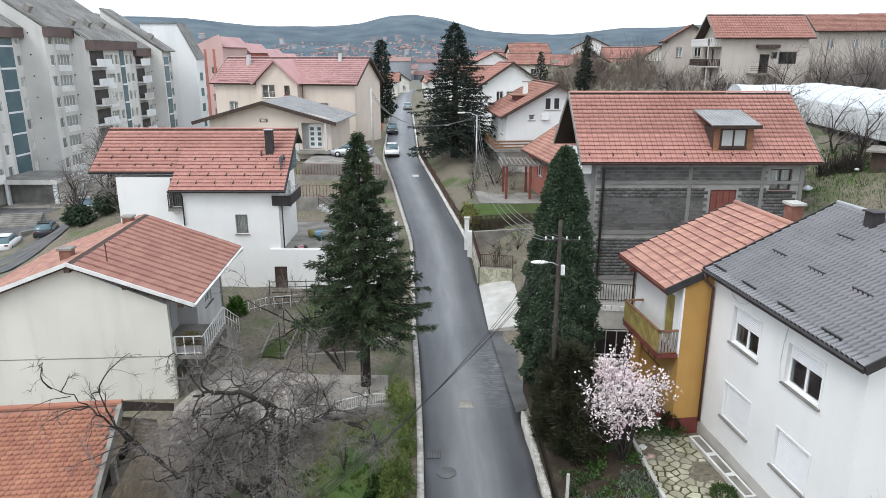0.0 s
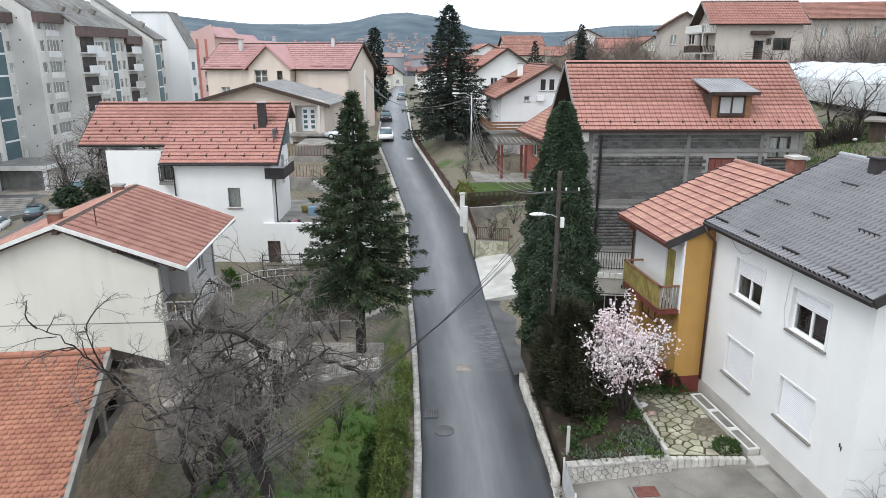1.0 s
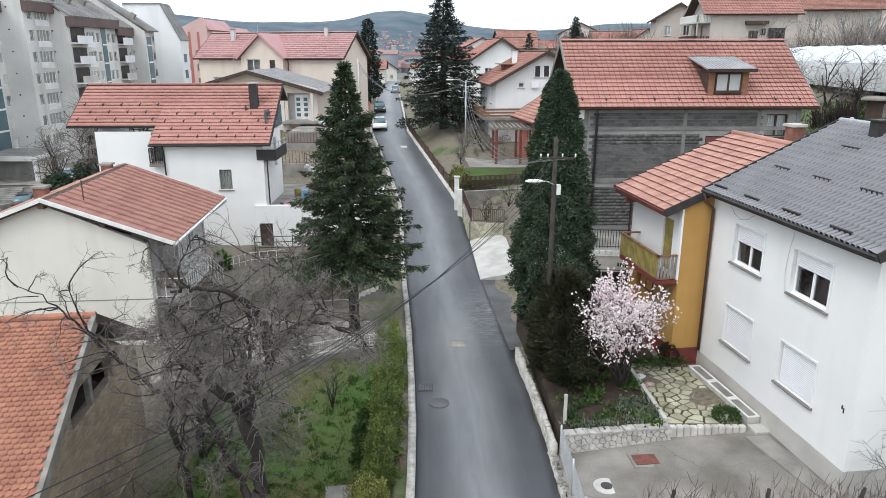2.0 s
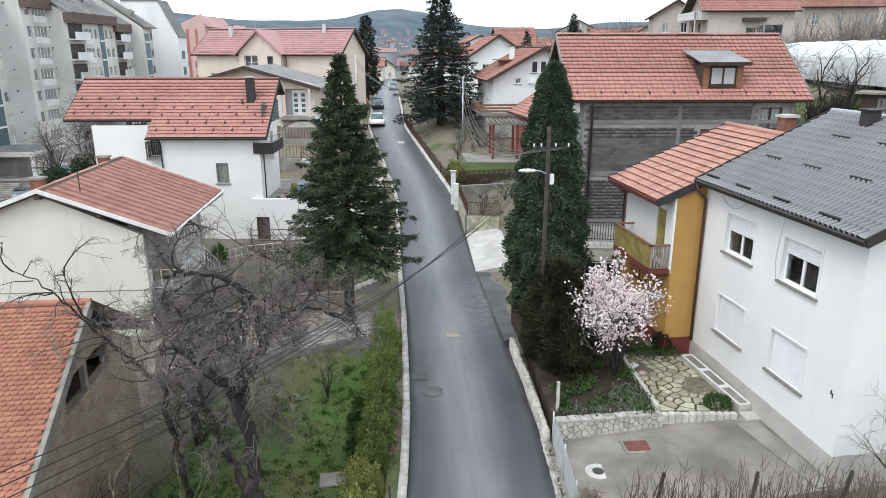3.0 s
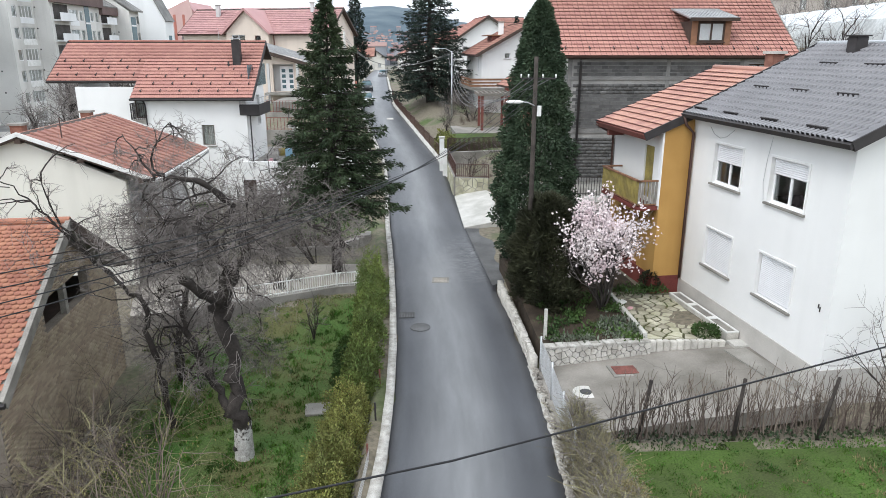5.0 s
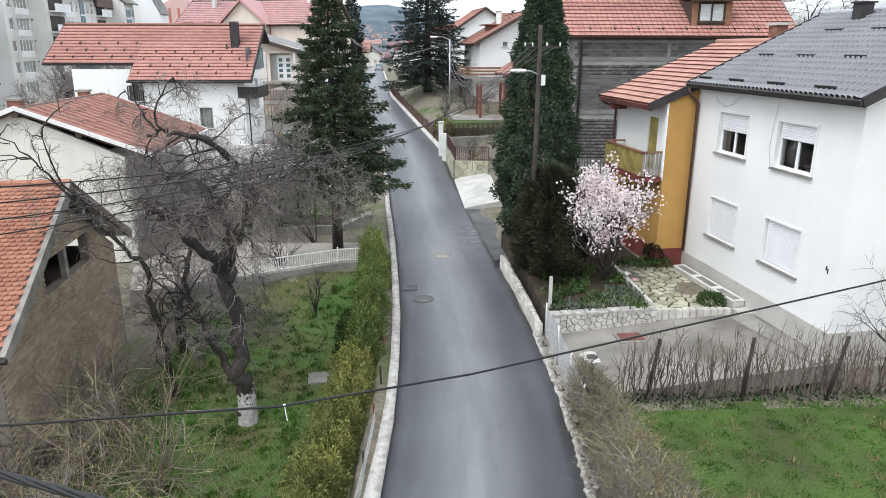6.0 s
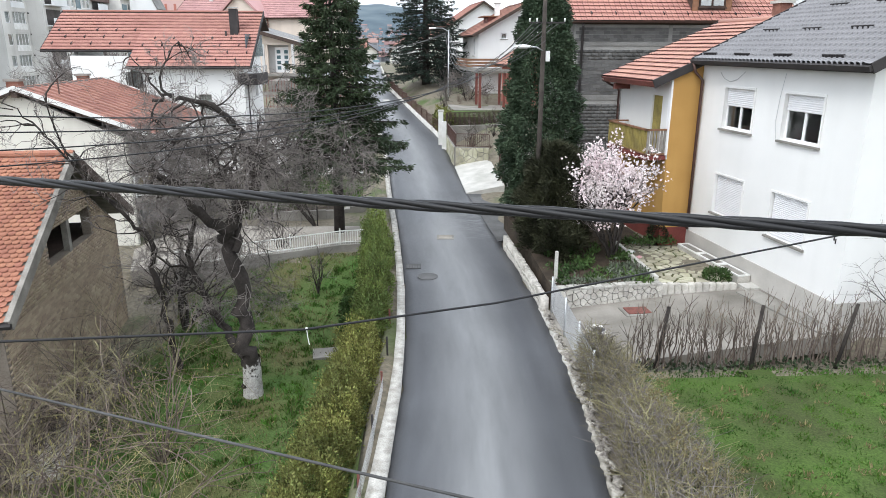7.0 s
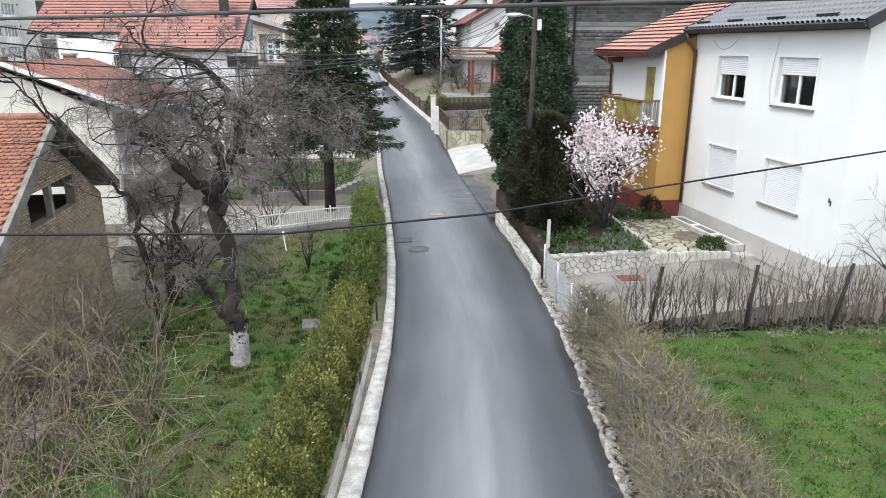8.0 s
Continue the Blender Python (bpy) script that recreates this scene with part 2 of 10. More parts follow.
M["tile_orange"] = mat("tile_orange", (0.455, 0.250, 0.195), (0.385, 0.198, 0.152), scale=0.5, rough=0.7, bump=0.25, bscale=45, vary=0.16, island=True, fine=0.1)
M["tile_beaver"] = mat("tile_beaver", (0.375, 0.165, 0.106), (0.300, 0.128, 0.082), scale=0.9, rough=0.75, bump=0.3, bscale=45, vary=0.11, island=False, fine=0.15)
M["tile_beaver_far"] = mat("tile_beaver_far", (0.375, 0.165, 0.106), (0.300, 0.128, 0.082), scale=0.9, rough=0.75, bump=0.3, bscale=45, vary=0.11, island=True, fine=0.15)
M["tile_pink"] = mat("tile_pink", (0.499, 0.284, 0.272), (0.432, 0.243, 0.234), scale=0.3, rough=0.6, bump=0.2, bscale=20, vary=0.08, island=True, fine=0.06)
M["metal_tile"] = mat("metal_tile", (0.215, 0.210, 0.220), (0.175, 0.172, 0.180), scale=0.8, rough=0.38, bump=0.06, bscale=60, fine=0.06, spec=0.6)
M["metal_dark"] = mat("metal_dark", (0.05, 0.045, 0.045), (0.035, 0.032, 0.032), scale=2, rough=0.6, bump=0.05, fine=0.1, spec=0.25)
M["metal_brown"] = mat("metal_brown", (0.10, 0.055, 0.045), (0.075, 0.04, 0.033), scale=2, rough=0.5, bump=0.05, fine=0.1)
M["metal_sheet"] = mat("metal_sheet", (0.42, 0.42, 0.42), (0.32, 0.32, 0.32), scale=1.0, rough=0.5, metal=0.4, bump=0.05)
M["metal_zinc"] = mat("metal_zinc", (0.55, 0.56, 0.57), (0.45, 0.46, 0.47), scale=2, rough=0.5, metal=0.7, bump=0.05)
M["timber_dark"] = mat("timber_dark", (0.075, 0.05, 0.038), (0.045, 0.03, 0.024), scale=3, rough=0.75, bump=0.3, bscale=50)
M["timber_brown"] = mat("timber_brown", (0.26, 0.13, 0.07), (0.18, 0.09, 0.05), scale=3, rough=0.65, bump=0.3, bscale=50)
M["timber_red"] = mat("timber_red", (0.20, 0.065, 0.05), (0.14, 0.045, 0.036), scale=3, rough=0.65, bump=0.2, bscale=50)
M["timber_grey"] = mat("timber_grey", (0.30, 0.28, 0.25), (0.19, 0.175, 0.155), scale=3, rough=0.85, bump=0.4, bscale=40)
M["timber_yellow"] = mat("timber_yellow", (0.36, 0.29, 0.085), (0.22, 0.175, 0.06), scale=2.5, rough=0.7, bump=0.2)
M["pvc_white"] = mat("pvc_white", (0.85, 0.85, 0.85), (0.80, 0.80, 0.80), scale=2, rough=0.35, bump=0.0, fine=0.02)
M["shutter"] = mat("shutter", (0.74, 0.74, 0.75), (0.70, 0.70, 0.71), scale=2, rough=0.5, bump=0.0, fine=0.03)
M["curtain"] = mat("curtain", (0.75, 0.73, 0.70), (0.60, 0.58, 0.55), scale=6, rough=0.95, bump=0.2)
M["paint_white"] = mat("paint_white", (0.80, 0.80, 0.78), (0.66, 0.66, 0.63), scale=2, rough=0.55, bump=0.1, fine=0.08)
M["wall_white"] = mat("wall_white", (0.54, 0.515, 0.47), (0.27, 0.255, 0.225), scale=1.4, rough=0.9, bump=0.5, bscale=18, fine=0.2)
M["block"] = mat("block", (0.145, 0.143, 0.14), (0.092, 0.091, 0.089), scale=1.2, rough=0.95, bump=0.5, bscale=50, vary=0.28, fine=0.2)
M["mortar"] = mat("mortar", (0.31, 0.305, 0.29), (0.235, 0.23, 0.22), scale=1.2, rough=0.95, bump=0.4, bscale=40)
M["brick_tan"] = mat("brick_tan", (0.42, 0.34, 0.25), (0.31, 0.245, 0.178), scale=1.5, rough=0.9, bump=0.4, bscale=50, vary=0.18, fine=0.15)
M["mortar_dark"] = mat("mortar_dark", (0.25, 0.215, 0.175), (0.17, 0.145, 0.12), scale=2, rough=0.95)
M["brick_red"] = mat("brick_red", (0.27, 0.135, 0.10), (0.17, 0.082, 0.062), scale=3, rough=0.9, bump=0.4, bscale=50)
M["stone_pale"] = mat("stone_pale", (0.60, 0.575, 0.53), (0.40, 0.38, 0.34), scale=2.5, rough=0.9, bump=0.5, bscale=25, vary=0.14, fine=0.15)
M["stone_rubble"] = mat("stone_rubble", (0.36, 0.335, 0.3), (0.17, 0.155, 0.135), scale=3.0, rough=0.95, bump=0.6, bscale=14, vary=0.3, fine=0.25)
M["stone_flag"] = mat("stone_flag", (0.50, 0.475, 0.375), (0.30, 0.29, 0.20), scale=2.0, rough=0.9, bump=0.5, bscale=25, vary=0.2, fine=0.15)
M["stone_joint"] = mat("stone_joint", (0.13, 0.115, 0.10), (0.08, 0.075, 0.065), scale=3, rough=0.95, bump=0.5)
M["moss"] = mat("moss", (0.10, 0.115, 0.045), (0.07, 0.06, 0.035), scale=2.5, rough=0.95, bump=0.6, bscale=60, fine=0.4)
M["soil"] = mat("soil", (0.066, 0.05, 0.036), (0.034, 0.026, 0.019), scale=1.5, rough=0.95, bump=0.7, bscale=30, fine=0.4)
M["bark"] = mat("bark", (0.062, 0.053, 0.047), (0.028, 0.024, 0.022), scale=3, rough=0.95, bump=0.6, bscale=30, fine=0.3)
M["twig"] = mat("twig", (0.275, 0.246, 0.230), (0.130, 0.114, 0.106), scale=0.6, rough=0.9, bump=0, vary=0.3, island=True)
M["twig_warm"] = mat("twig_warm", (0.22, 0.175, 0.145), (0.11, 0.088, 0.074), scale=0.6, rough=0.9, bump=0, vary=0.35, island=True)
M["twig_pale"] = mat("twig_pale", (0.33, 0.295, 0.17), (0.165, 0.148, 0.08), scale=0.6, rough=0.9, bump=0, vary=0.3, island=True)
M["limewash_faded"] = mat("limewash_faded", (0.55, 0.54, 0.51), (0.34, 0.32, 0.30), scale=7, rough=0.95, bump=0.6, bscale=30, fine=0.3)


def ragged(m, z0, z1, tone):
    """Bare bark showing through towards the upper edge and in flakes."""
    n, l = m.node_tree.nodes, m.node_tree.links
    p = n["Principled BSDF"]
    co = n.new("ShaderNodeTexCoord")
    sep = n.new("ShaderNodeSeparateXYZ")
    l.new(co.outputs["Object"], sep.inputs["Vector"])
    up = n.new("ShaderNodeMapRange")
    up.inputs["From Min"].default_value, up.inputs["From Max"].default_value = z0, z1
    up.inputs["To Min"].default_value, up.inputs["To Max"].default_value = -0.30, 0.16
    l.new(sep.outputs["Z"], up.inputs["Value"])
    no = n.new("ShaderNodeTexNoise")
    no.inputs["Scale"].default_value, no.inputs["Detail"].default_value = 9.0, 6.0
    l.new(co.outputs["Object"], no.inputs["Vector"])
    add = n.new("ShaderNodeMath")
    add.operation = "ADD"
    l.new(no.outputs["Fac"], add.inputs[0])
    l.new(up.outputs["Result"], add.inputs[1])
    r = n.new("ShaderNodeValToRGB")
    r.color_ramp.elements[0].position, r.color_ramp.elements[1].position = 0.52, 0.62
    l.new(add.outputs["Value"], r.inputs["Fac"])
    mx = n.new("ShaderNodeMix")
    mx.data_type = "RGBA"
    mx.inputs["B"].default_value = (*tone, 1)
    l.new(r.outputs["Color"], mx.inputs["Factor"])
    l.new(p.inputs["Base Color"].links[0].from_socket, mx.inputs["A"])
    l.new(mx.outputs["Result"], p.inputs["Base Color"])


ragged(M["limewash_faded"], 0.1, 1.22, (0.055, 0.047, 0.042))
M["pole_wood"] = mat("pole_wood", (0.070, 0.060, 0.052), (0.040, 0.034, 0.030), scale=3, rough=0.9, bump=0.4)
M["rubber"] = mat("rubber", (0.012, 0.012, 0.014), (0.009, 0.009, 0.01), scale=5, rough=0.5, bump=0.05)
M["cable_grey"] = mat("cable_grey", (0.16, 0.16, 0.16), (0.11, 0.11, 0.11), scale=5, rough=0.5, bump=0.0)
M["plastic_sheet"] = mat("plastic_sheet", (0.64, 0.665, 0.68), (0.52, 0.545, 0.555), scale=0.5, rough=0.45, bump=0.2, bscale=3)
M["plastic_dull"] = mat("plastic_dull", (0.56, 0.57, 0.56), (0.42, 0.43, 0.42), scale=0.6, rough=0.5, bump=0.2, bscale=4)
M["town_wall"] = mat("town_wall", (0.36, 0.37, 0.39), (0.25, 0.26, 0.28), scale=0.01, rough=0.9, bump=0, vary=0.3, island=True)
M["town_roof"] = mat("town_roof", (0.30, 0.19, 0.17), (0.22, 0.14, 0.13), scale=0.01, rough=0.9, bump=0, vary=0.3, island=True)
M["salmon"] = mat("salmon", (0.6, 0.42, 0.39), (0.53, 0.36, 0.335), scale=0.2, rough=0.9, bump=0.1, bscale=12, fine=0.06)
M["frame_concrete"] = mat("frame_concrete", (0.235, 0.231, 0.222), (0.165, 0.161, 0.155), scale=0.9, rough=0.95, bump=0.3, bscale=35, fine=0.2)
M["turf"] = mat("turf", (0.062, 0.108, 0.022), (0.050, 0.062, 0.022), scale=0.55, rough=0.95, bump=0.6, bscale=22, fine=0.4)
M["turf_moss"] = mat("turf_moss", (0.062, 0.128, 0.030), (0.096, 0.098, 0.040), scale=0.5, rough=0.95, bump=0.6, bscale=22, fine=0.4)
M["grass_moss"] = leafy("grass_moss", (0.115, 0.165, 0.042), (0.068, 0.095, 0.028), vary=0.4)
M["spruce"] = leafy("spruce", (0.062, 0.082, 0.040), (0.030, 0.045, 0.025), vary=0.5)
M["spruce_dark"] = leafy("spruce_dark", (0.030, 0.044, 0.033), (0.018, 0.028, 0.021), vary=0.5)
M["thuja"] = leafy("thuja", (0.07, 0.10, 0.058), (0.038, 0.058, 0.036))
M["yew"] = leafy("yew", (0.050, 0.052, 0.028), (0.024, 0.026, 0.016))
M["hedge_green"] = leafy("hedge_green", (0.185, 0.225, 0.062), (0.085, 0.115, 0.036), vary=0.45)
M["hedge_gold"] = leafy("hedge_gold", (0.215, 0.215, 0.062), (0.10, 0.110, 0.038), vary=0.5)
M["herb"] = leafy("herb", (0.075, 0.12, 0.035), (0.04, 0.07, 0.025))
M["herb_grey"] = leafy("herb_grey", (0.15, 0.17, 0.125), (0.09, 0.105, 0.075))
M["petal"] = leafy("petal", (0.92, 0.86, 0.85), (0.80, 0.67, 0.69), vary=0.14)
M["blossom_pink"] = leafy("blossom_pink", (0.62, 0.36, 0.40), (0.42, 0.24, 0.27), vary=0.2)
M["grass"] = leafy("grass", (0.085, 0.165, 0.025), (0.034, 0.078, 0.015), vary=0.5)
M["catkin"] = leafy("catkin", (0.34, 0.31, 0.13), (0.24, 0.21, 0.09), vary=0.2)
M["grass_dry"] = leafy("grass_dry", (0.24, 0.20, 0.105), (0.15, 0.125, 0.065), vary=0.3)
M["car_white"] = mat("car_white", (0.80, 0.80, 0.80), (0.78, 0.78, 0.78), rough=0.25, bump=0, fine=0.0, spec=0.6)
M["car_dark"] = mat("car_dark", (0.03, 0.033, 0.038), (0.028, 0.03, 0.034), rough=0.25, bump=0, fine=0.0, spec=0.6)
M["car_silver"] = mat("car_silver", (0.45, 0.46, 0.48), (0.43, 0.44, 0.46), rough=0.3, metal=0.5, bump=0, fine=0.0)
M["window_tint"] = mat("window_tint", (0.10, 0.17, 0.19), (0.07, 0.12, 0.14), scale=0.4, rough=0.25, bump=0, fine=0.05, spec=0.6)
M["tank_blue"] = mat("tank_blue", (0.25, 0.42, 0.55), (0.2, 0.34, 0.45), scale=2, rough=0.6)
M["rust_lid"] = mat("rust_lid", (0.22, 0.085, 0.07), (0.14, 0.06, 0.05), scale=4, rough=0.85, bump=0.3)
M["iron"] = mat("iron", (0.09, 0.09, 0.09), (0.06, 0.06, 0.06), scale=4, rough=0.7, metal=0.3, bump=0.3)
M["forest"] = mat("forest", (0.085, 0.125, 0.125), (0.042, 0.075, 0.085), scale=0.004, rough=1, bump=0, bscale=0.03, fine=0.3)
# dark tone for an inner floor and for painted shade behind balconies
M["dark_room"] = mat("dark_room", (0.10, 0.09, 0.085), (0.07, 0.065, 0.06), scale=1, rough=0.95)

glass = bpy.data.materials.new("glass")
glass.use_nodes = True
gp = glass.node_tree.nodes["Principled BSDF"]
gp.inputs["Base Color"].default_value = (0.86, 0.90, 0.90, 1)
gp.inputs["Roughness"].default_value, gp.inputs["IOR"].default_value = 0.02, 1.45
gp.inputs["Transmission Weight"].default_value = 1.0
M["glass"] = glass
for base in ("tile_red", "tile_rust", "tile_orange"):
    made_m = M[base].copy()
    made_m.name = base + "_piece"
    nt = made_m.node_tree
    geo = next(k for k in nt.nodes if k.bl_idname == "ShaderNodeNewGeometry")
    info = nt.nodes.new("ShaderNodeObjectInfo")
    for lk in list(geo.outputs["Random Per Island"].links):
        nt.links.new(info.outputs["Random"], lk.to_socket)
    M[base + "_piece"] = made_m


# ---- builders ----
def thing(name, at=(0, 0, 0), rz=0, label="", category="", group="", kind=""):
    ob = new(name)
    ob.matrix_basis = pose(*at, 0, 0, rz)
    return tagged(ob, label, category, group, kind)


def part(name, bm, material, parent=None, label="", smooth=False, normals=True):
    if normals:
        bmesh.ops.recalc_face_normals(bm, faces=bm.faces)
    me = bpy.data.meshes.new(name)
    bm.to_mesh(me)
    bm.free()
    me.materials.append(M[material])
    if smooth:
        me.polygons.foreach_set("use_smooth", [True] * len(me.polygons))
    ob = new(name, me)
    ob.parent = parent
    if label:
        ob["label"] = label
    return ob


def npart(name, verts, faces, material, parent=None, label="", kind="", smooth=False):
    """A mesh of many alike faces, from arrays."""
    verts, faces = np.asarray(verts, np.float32), np.asarray(faces, np.int32)
    used = np.unique(faces)
    if len(used) < len(verts):
        where = np.zeros(len(verts), np.int32)
        where[used] = np.arange(len(used))
        verts, faces = verts[used], where[faces]
    me = bpy.data.meshes.new(name)
    k = faces.shape[1]
    me.vertices.add(len(verts))
    me.vertices.foreach_set("co", verts.ravel())
    me.loops.add(faces.size)
    me.loops.foreach_set("vertex_index", faces.ravel())
    me.polygons.add(len(faces))
    me.polygons.foreach_set("loop_start", np.arange(0, faces.size, k, dtype=np.int32))
    if smooth:
        me.polygons.foreach_set("use_smooth", np.ones(len(faces), bool))
    me.update(calc_edges=True)
    me.validate()
    me.materials.append(M[material])
    ob = new(name, me)
    ob.parent = parent
    return tagged(ob, label, "", "", kind)


def obox(bm, f, u0, u1, o0, o1, z0, z1):
    """A box in the frame f (its three axes and origin)."""
    vs = [bm.verts.new(f @ Vector(c)) for c in ((u0, o0, z0), (u1, o0, z0), (u1, o1, z0), (u0, o1, z0),
                                                (u0, o0, z1), (u1, o0, z1), (u1, o1, z1), (u0, o1, z1))]
    for q in ((0, 3, 2, 1), (4, 5, 6, 7), (0, 1, 5, 4), (1, 2, 6, 5), (2, 3, 7, 6), (3, 0, 4, 7)):
        bm.faces.new([vs[i] for i in q])


ID = Matrix.Identity(4)


def box(bm, x0, x1, y0, y1, z0, z1):
    obox(bm, ID, x0, x1, y0, y1, z0, z1)


def one_box(name, dims, material, parent, label="", f=ID, bevel=0.0):
    bm = bmesh.new()
    obox(bm, f, *dims)
    if bevel:
        bmesh.ops.bevel(bm, geom=bm.edges[:], offset=bevel, segments=2, affect="EDGES")
    return part(name, bm, material, parent, label)


def tube(bm, pts, radii, sides=6, cap=True):
    """A round, tapered rod along points."""
    pts = [Vector(p) for p in pts]
    if not isinstance(radii, (list, tuple)):
        radii = [radii] * len(pts)
    rings = []
    for i, p in enumerate(pts):
        d = (pts[min(i + 1, len(pts) - 1)] - pts[max(i - 1, 0)]).normalized()
        a = d.orthogonal().normalized() if i == 0 else (rings_a - d * rings_a.dot(d)).normalized()
        rings_a = a
        b = d.cross(a)
        rings.append([bm.verts.new(p + radii[i] * (math.cos(2 * math.pi * k / sides) * a + math.sin(2 * math.pi * k / sides) * b)) for k in range(sides)])
    for r0, r1 in zip(rings, rings[1:]):
        for k in range(sides):
            bm.faces.new((r0[k], r0[(k + 1) % sides], r1[(k + 1) % sides], r1[k]))
    if cap:
        bm.faces.new(rings[0][::-1])
        bm.faces.new(rings[-1])


def rod(name, pts, radii, material, parent=None, label="", sides=6):
    bm = bmesh.new()
    tube(bm, pts, radii, sides)
    return part(name, bm, material, parent, label, smooth=sides > 5)


def prism(bm, poly, z0, z1):
    """An upright prism on a plan polygon; z0 and z1 may be functions of x, y."""
    f0 = z0 if callable(z0) else (lambda x, y: z0)
    f1 = z1 if callable(z1) else (lambda x, y: z1)
    lo = [bm.verts.new((x, y, f0(x, y))) for x, y in poly]
    hi = [bm.verts.new((x, y, f1(x, y))) for x, y in poly]
    bm.faces.new(lo[::-1])
    bm.faces.new(hi)
    for i in range(len(poly)):
        j = (i + 1) % len(poly)
        bm.faces.new((lo[i], lo[j], hi[j], hi[i]))


def wframe(a, b):
    """The frame of a wall from a to b: along, outward (to the right of a-b), up."""
    d = (Vector(b) - Vector(a)).normalized()
    return Matrix(((d.x, d.y, 0, a[0]), (d.y, -d.x, 0, a[1]), (0, 0, 1, 0), (0, 0, 0, 1)))


def wall(parent, a, b, z0, z1, holes=(), material="render_white", thick=0.28, gable=None, name="wall", label=""):
    """A wall from a to b with openings (u0, u1, v0, v1) through it; gable: (u, z) of its peak."""
    f = wframe(a, b)
    length = (Vector(b) - Vector(a)).length
    us = sorted({0.003, length - 0.003, *(u for h in holes for u in h[:2])})
    vs = sorted({z0, z1, *(v for h in holes for v in h[2:])})
    bm = bmesh.new()
    grid = {(i, j): bm.verts.new(f @ Vector((u, 0, v))) for i, u in enumerate(us) for j, v in enumerate(vs)}
    for i in range(len(us) - 1):
        for j in range(len(vs) - 1):
            mu, mv = (us[i] + us[i + 1]) / 2, (vs[j] + vs[j + 1]) / 2
            if not any(h[0] < mu < h[1] and h[2] < mv < h[3] for h in holes):
                bm.faces.new((grid[i, j], grid[i + 1, j], grid[i + 1, j + 1], grid[i, j + 1]))
    if gable:
        top = bm.verts.new(f @ Vector((gable[0], 0, gable[1])))
        bm.faces.new([grid[i, len(vs) - 1] for i in range(len(us))] + [top])
    ret = bmesh.ops.extrude_face_region(bm, geom=bm.faces[:])
    inward = f.to_3x3() @ Vector((0, -thick, 0))
    bmesh.ops.translate(bm, vec=inward, verts=[v for v in ret["geom"] if isinstance(v, bmesh.types.BMVert)])
    return part(name, bm, material, parent, label)


def window(parent, a, b, u0, u1, v0, v1, leaves=2, frame_mat="pvc_white", sill=True, curtain=None, shutter=0.0, depth=0.12, bars=0, surround=0.0, name="window"):
    """A window in the opening (u0, u1, v0, v1) of the wall a-b: frame, panes, sill, roller shutter, curtain."""
    f = wframe(a, b)
    t, mid = 0.07, -depth
    cu = [u0, *(c for k in range(leaves) for c in (u0 + (u1 - u0) * k / leaves + (t if k == 0 else 0.05), u0 + (u1 - u0) * (k + 1) / leaves - (t if k == leaves - 1 else 0.05))), u1]
    cv = [v0, *(c for k in range(bars + 1) for c in (v0 + (v1 - v0) * k / (bars + 1) + (t if k == 0 else 0.02), v0 + (v1 - v0) * (k + 1) / (bars + 1) - (t if k == bars else 0.02))), v1]
    bm = bmesh.new()
    g = [[bm.verts.new(f @ Vector((u, mid, v))) for v in cv] for u in cu]
    for i in range(len(cu) - 1):
        for j in range(len(cv) - 1):
            if not (i % 2 and j % 2):
                bm.faces.new((g[i][j], g[i + 1][j], g[i + 1][j + 1], g[i][j + 1]))
    back = bmesh.ops.extrude_face_region(bm, geom=bm.faces[:])
    bmesh.ops.translate(bm, vec=f.to_3x3() @ Vector((0, -0.06, 0)), verts=[v for v in back["geom"] if isinstance(v, bmesh.types.BMVert)])
    w = part(name, bm, frame_mat, parent)
    for k in range(leaves):
        s0, s1 = u0 + (u1 - u0) * k / leaves + 0.05, u0 + (u1 - u0) * (k + 1) / leaves - 0.05
        one_box("pane", (s0, s1, mid - 0.036, mid - 0.03, v0 + t - 0.01, v1 - t + 0.01), "glass", w, f=f)
    if sill:
        one_box("sill", (u0 - 0.1, u1 + 0.1, -depth, 0.09, v0 - 0.07, v0 - 0.01), "concrete" if frame_mat == "pvc_white" else frame_mat, w, f=f)
    if shutter:
        bm = bmesh.new()
        h = (v1 - v0) * shutter
        n = max(2, int(h / 0.055))
        rows_ = []
        for k in range(n):
            z = v1 - h + h * k / n
            for dz, o in ((0.0, 0.034), (0.3, 0.045), (0.7, 0.045), (0.97, 0.034)):
                rows_.append([bm.verts.new(f @ Vector((u, mid + o, z + dz * h / n))) for u in (u0 + 0.03, u1 - 0.03)])
        for a_, b_ in zip(rows_, rows_[1:]):
            bm.faces.new((a_[0], a_[1], b_[1], b_[0]))
        obox(bm, f, u0 + 0.03, u1 - 0.03, mid + 0.012, mid + 0.03, v1 - h, v1)
        part("shutter", bm, "shutter", w, "closed white roller shutter" if shutter > 0.9 else "half lowered white roller shutter")
    if surround:
        bm = bmesh.new()
        s = surround
        obox(bm, f, u0 - s, u1 + s, 0.003, 0.03, v1, v1 + s)
        obox(bm, f, u0 - s, u0, 0.003, 0.03, v0, v1)
        obox(bm, f, u1, u1 + s, 0.003, 0.03, v0, v1)
        part("surround", bm, "render_white", w)
    if curtain:
        bm = bmesh.new()
        n = 24
        for s in range(n):
            x0, x1 = u0 + (u1 - u0) * s / n, u0 + (u1 - u0) * (s + 1) / n
            o0, o1 = mid - 0.16 + 0.03 * math.sin(s * 2.1), mid - 0.16 + 0.03 * math.sin((s + 1) * 2.1)
            q = [bm.verts.new(f @ Vector(c)) for c in ((x0, o0, v0), (x1, o1, v0), (x1, o1, v1), (x0, o0, v1))]
            bm.faces.new(q)
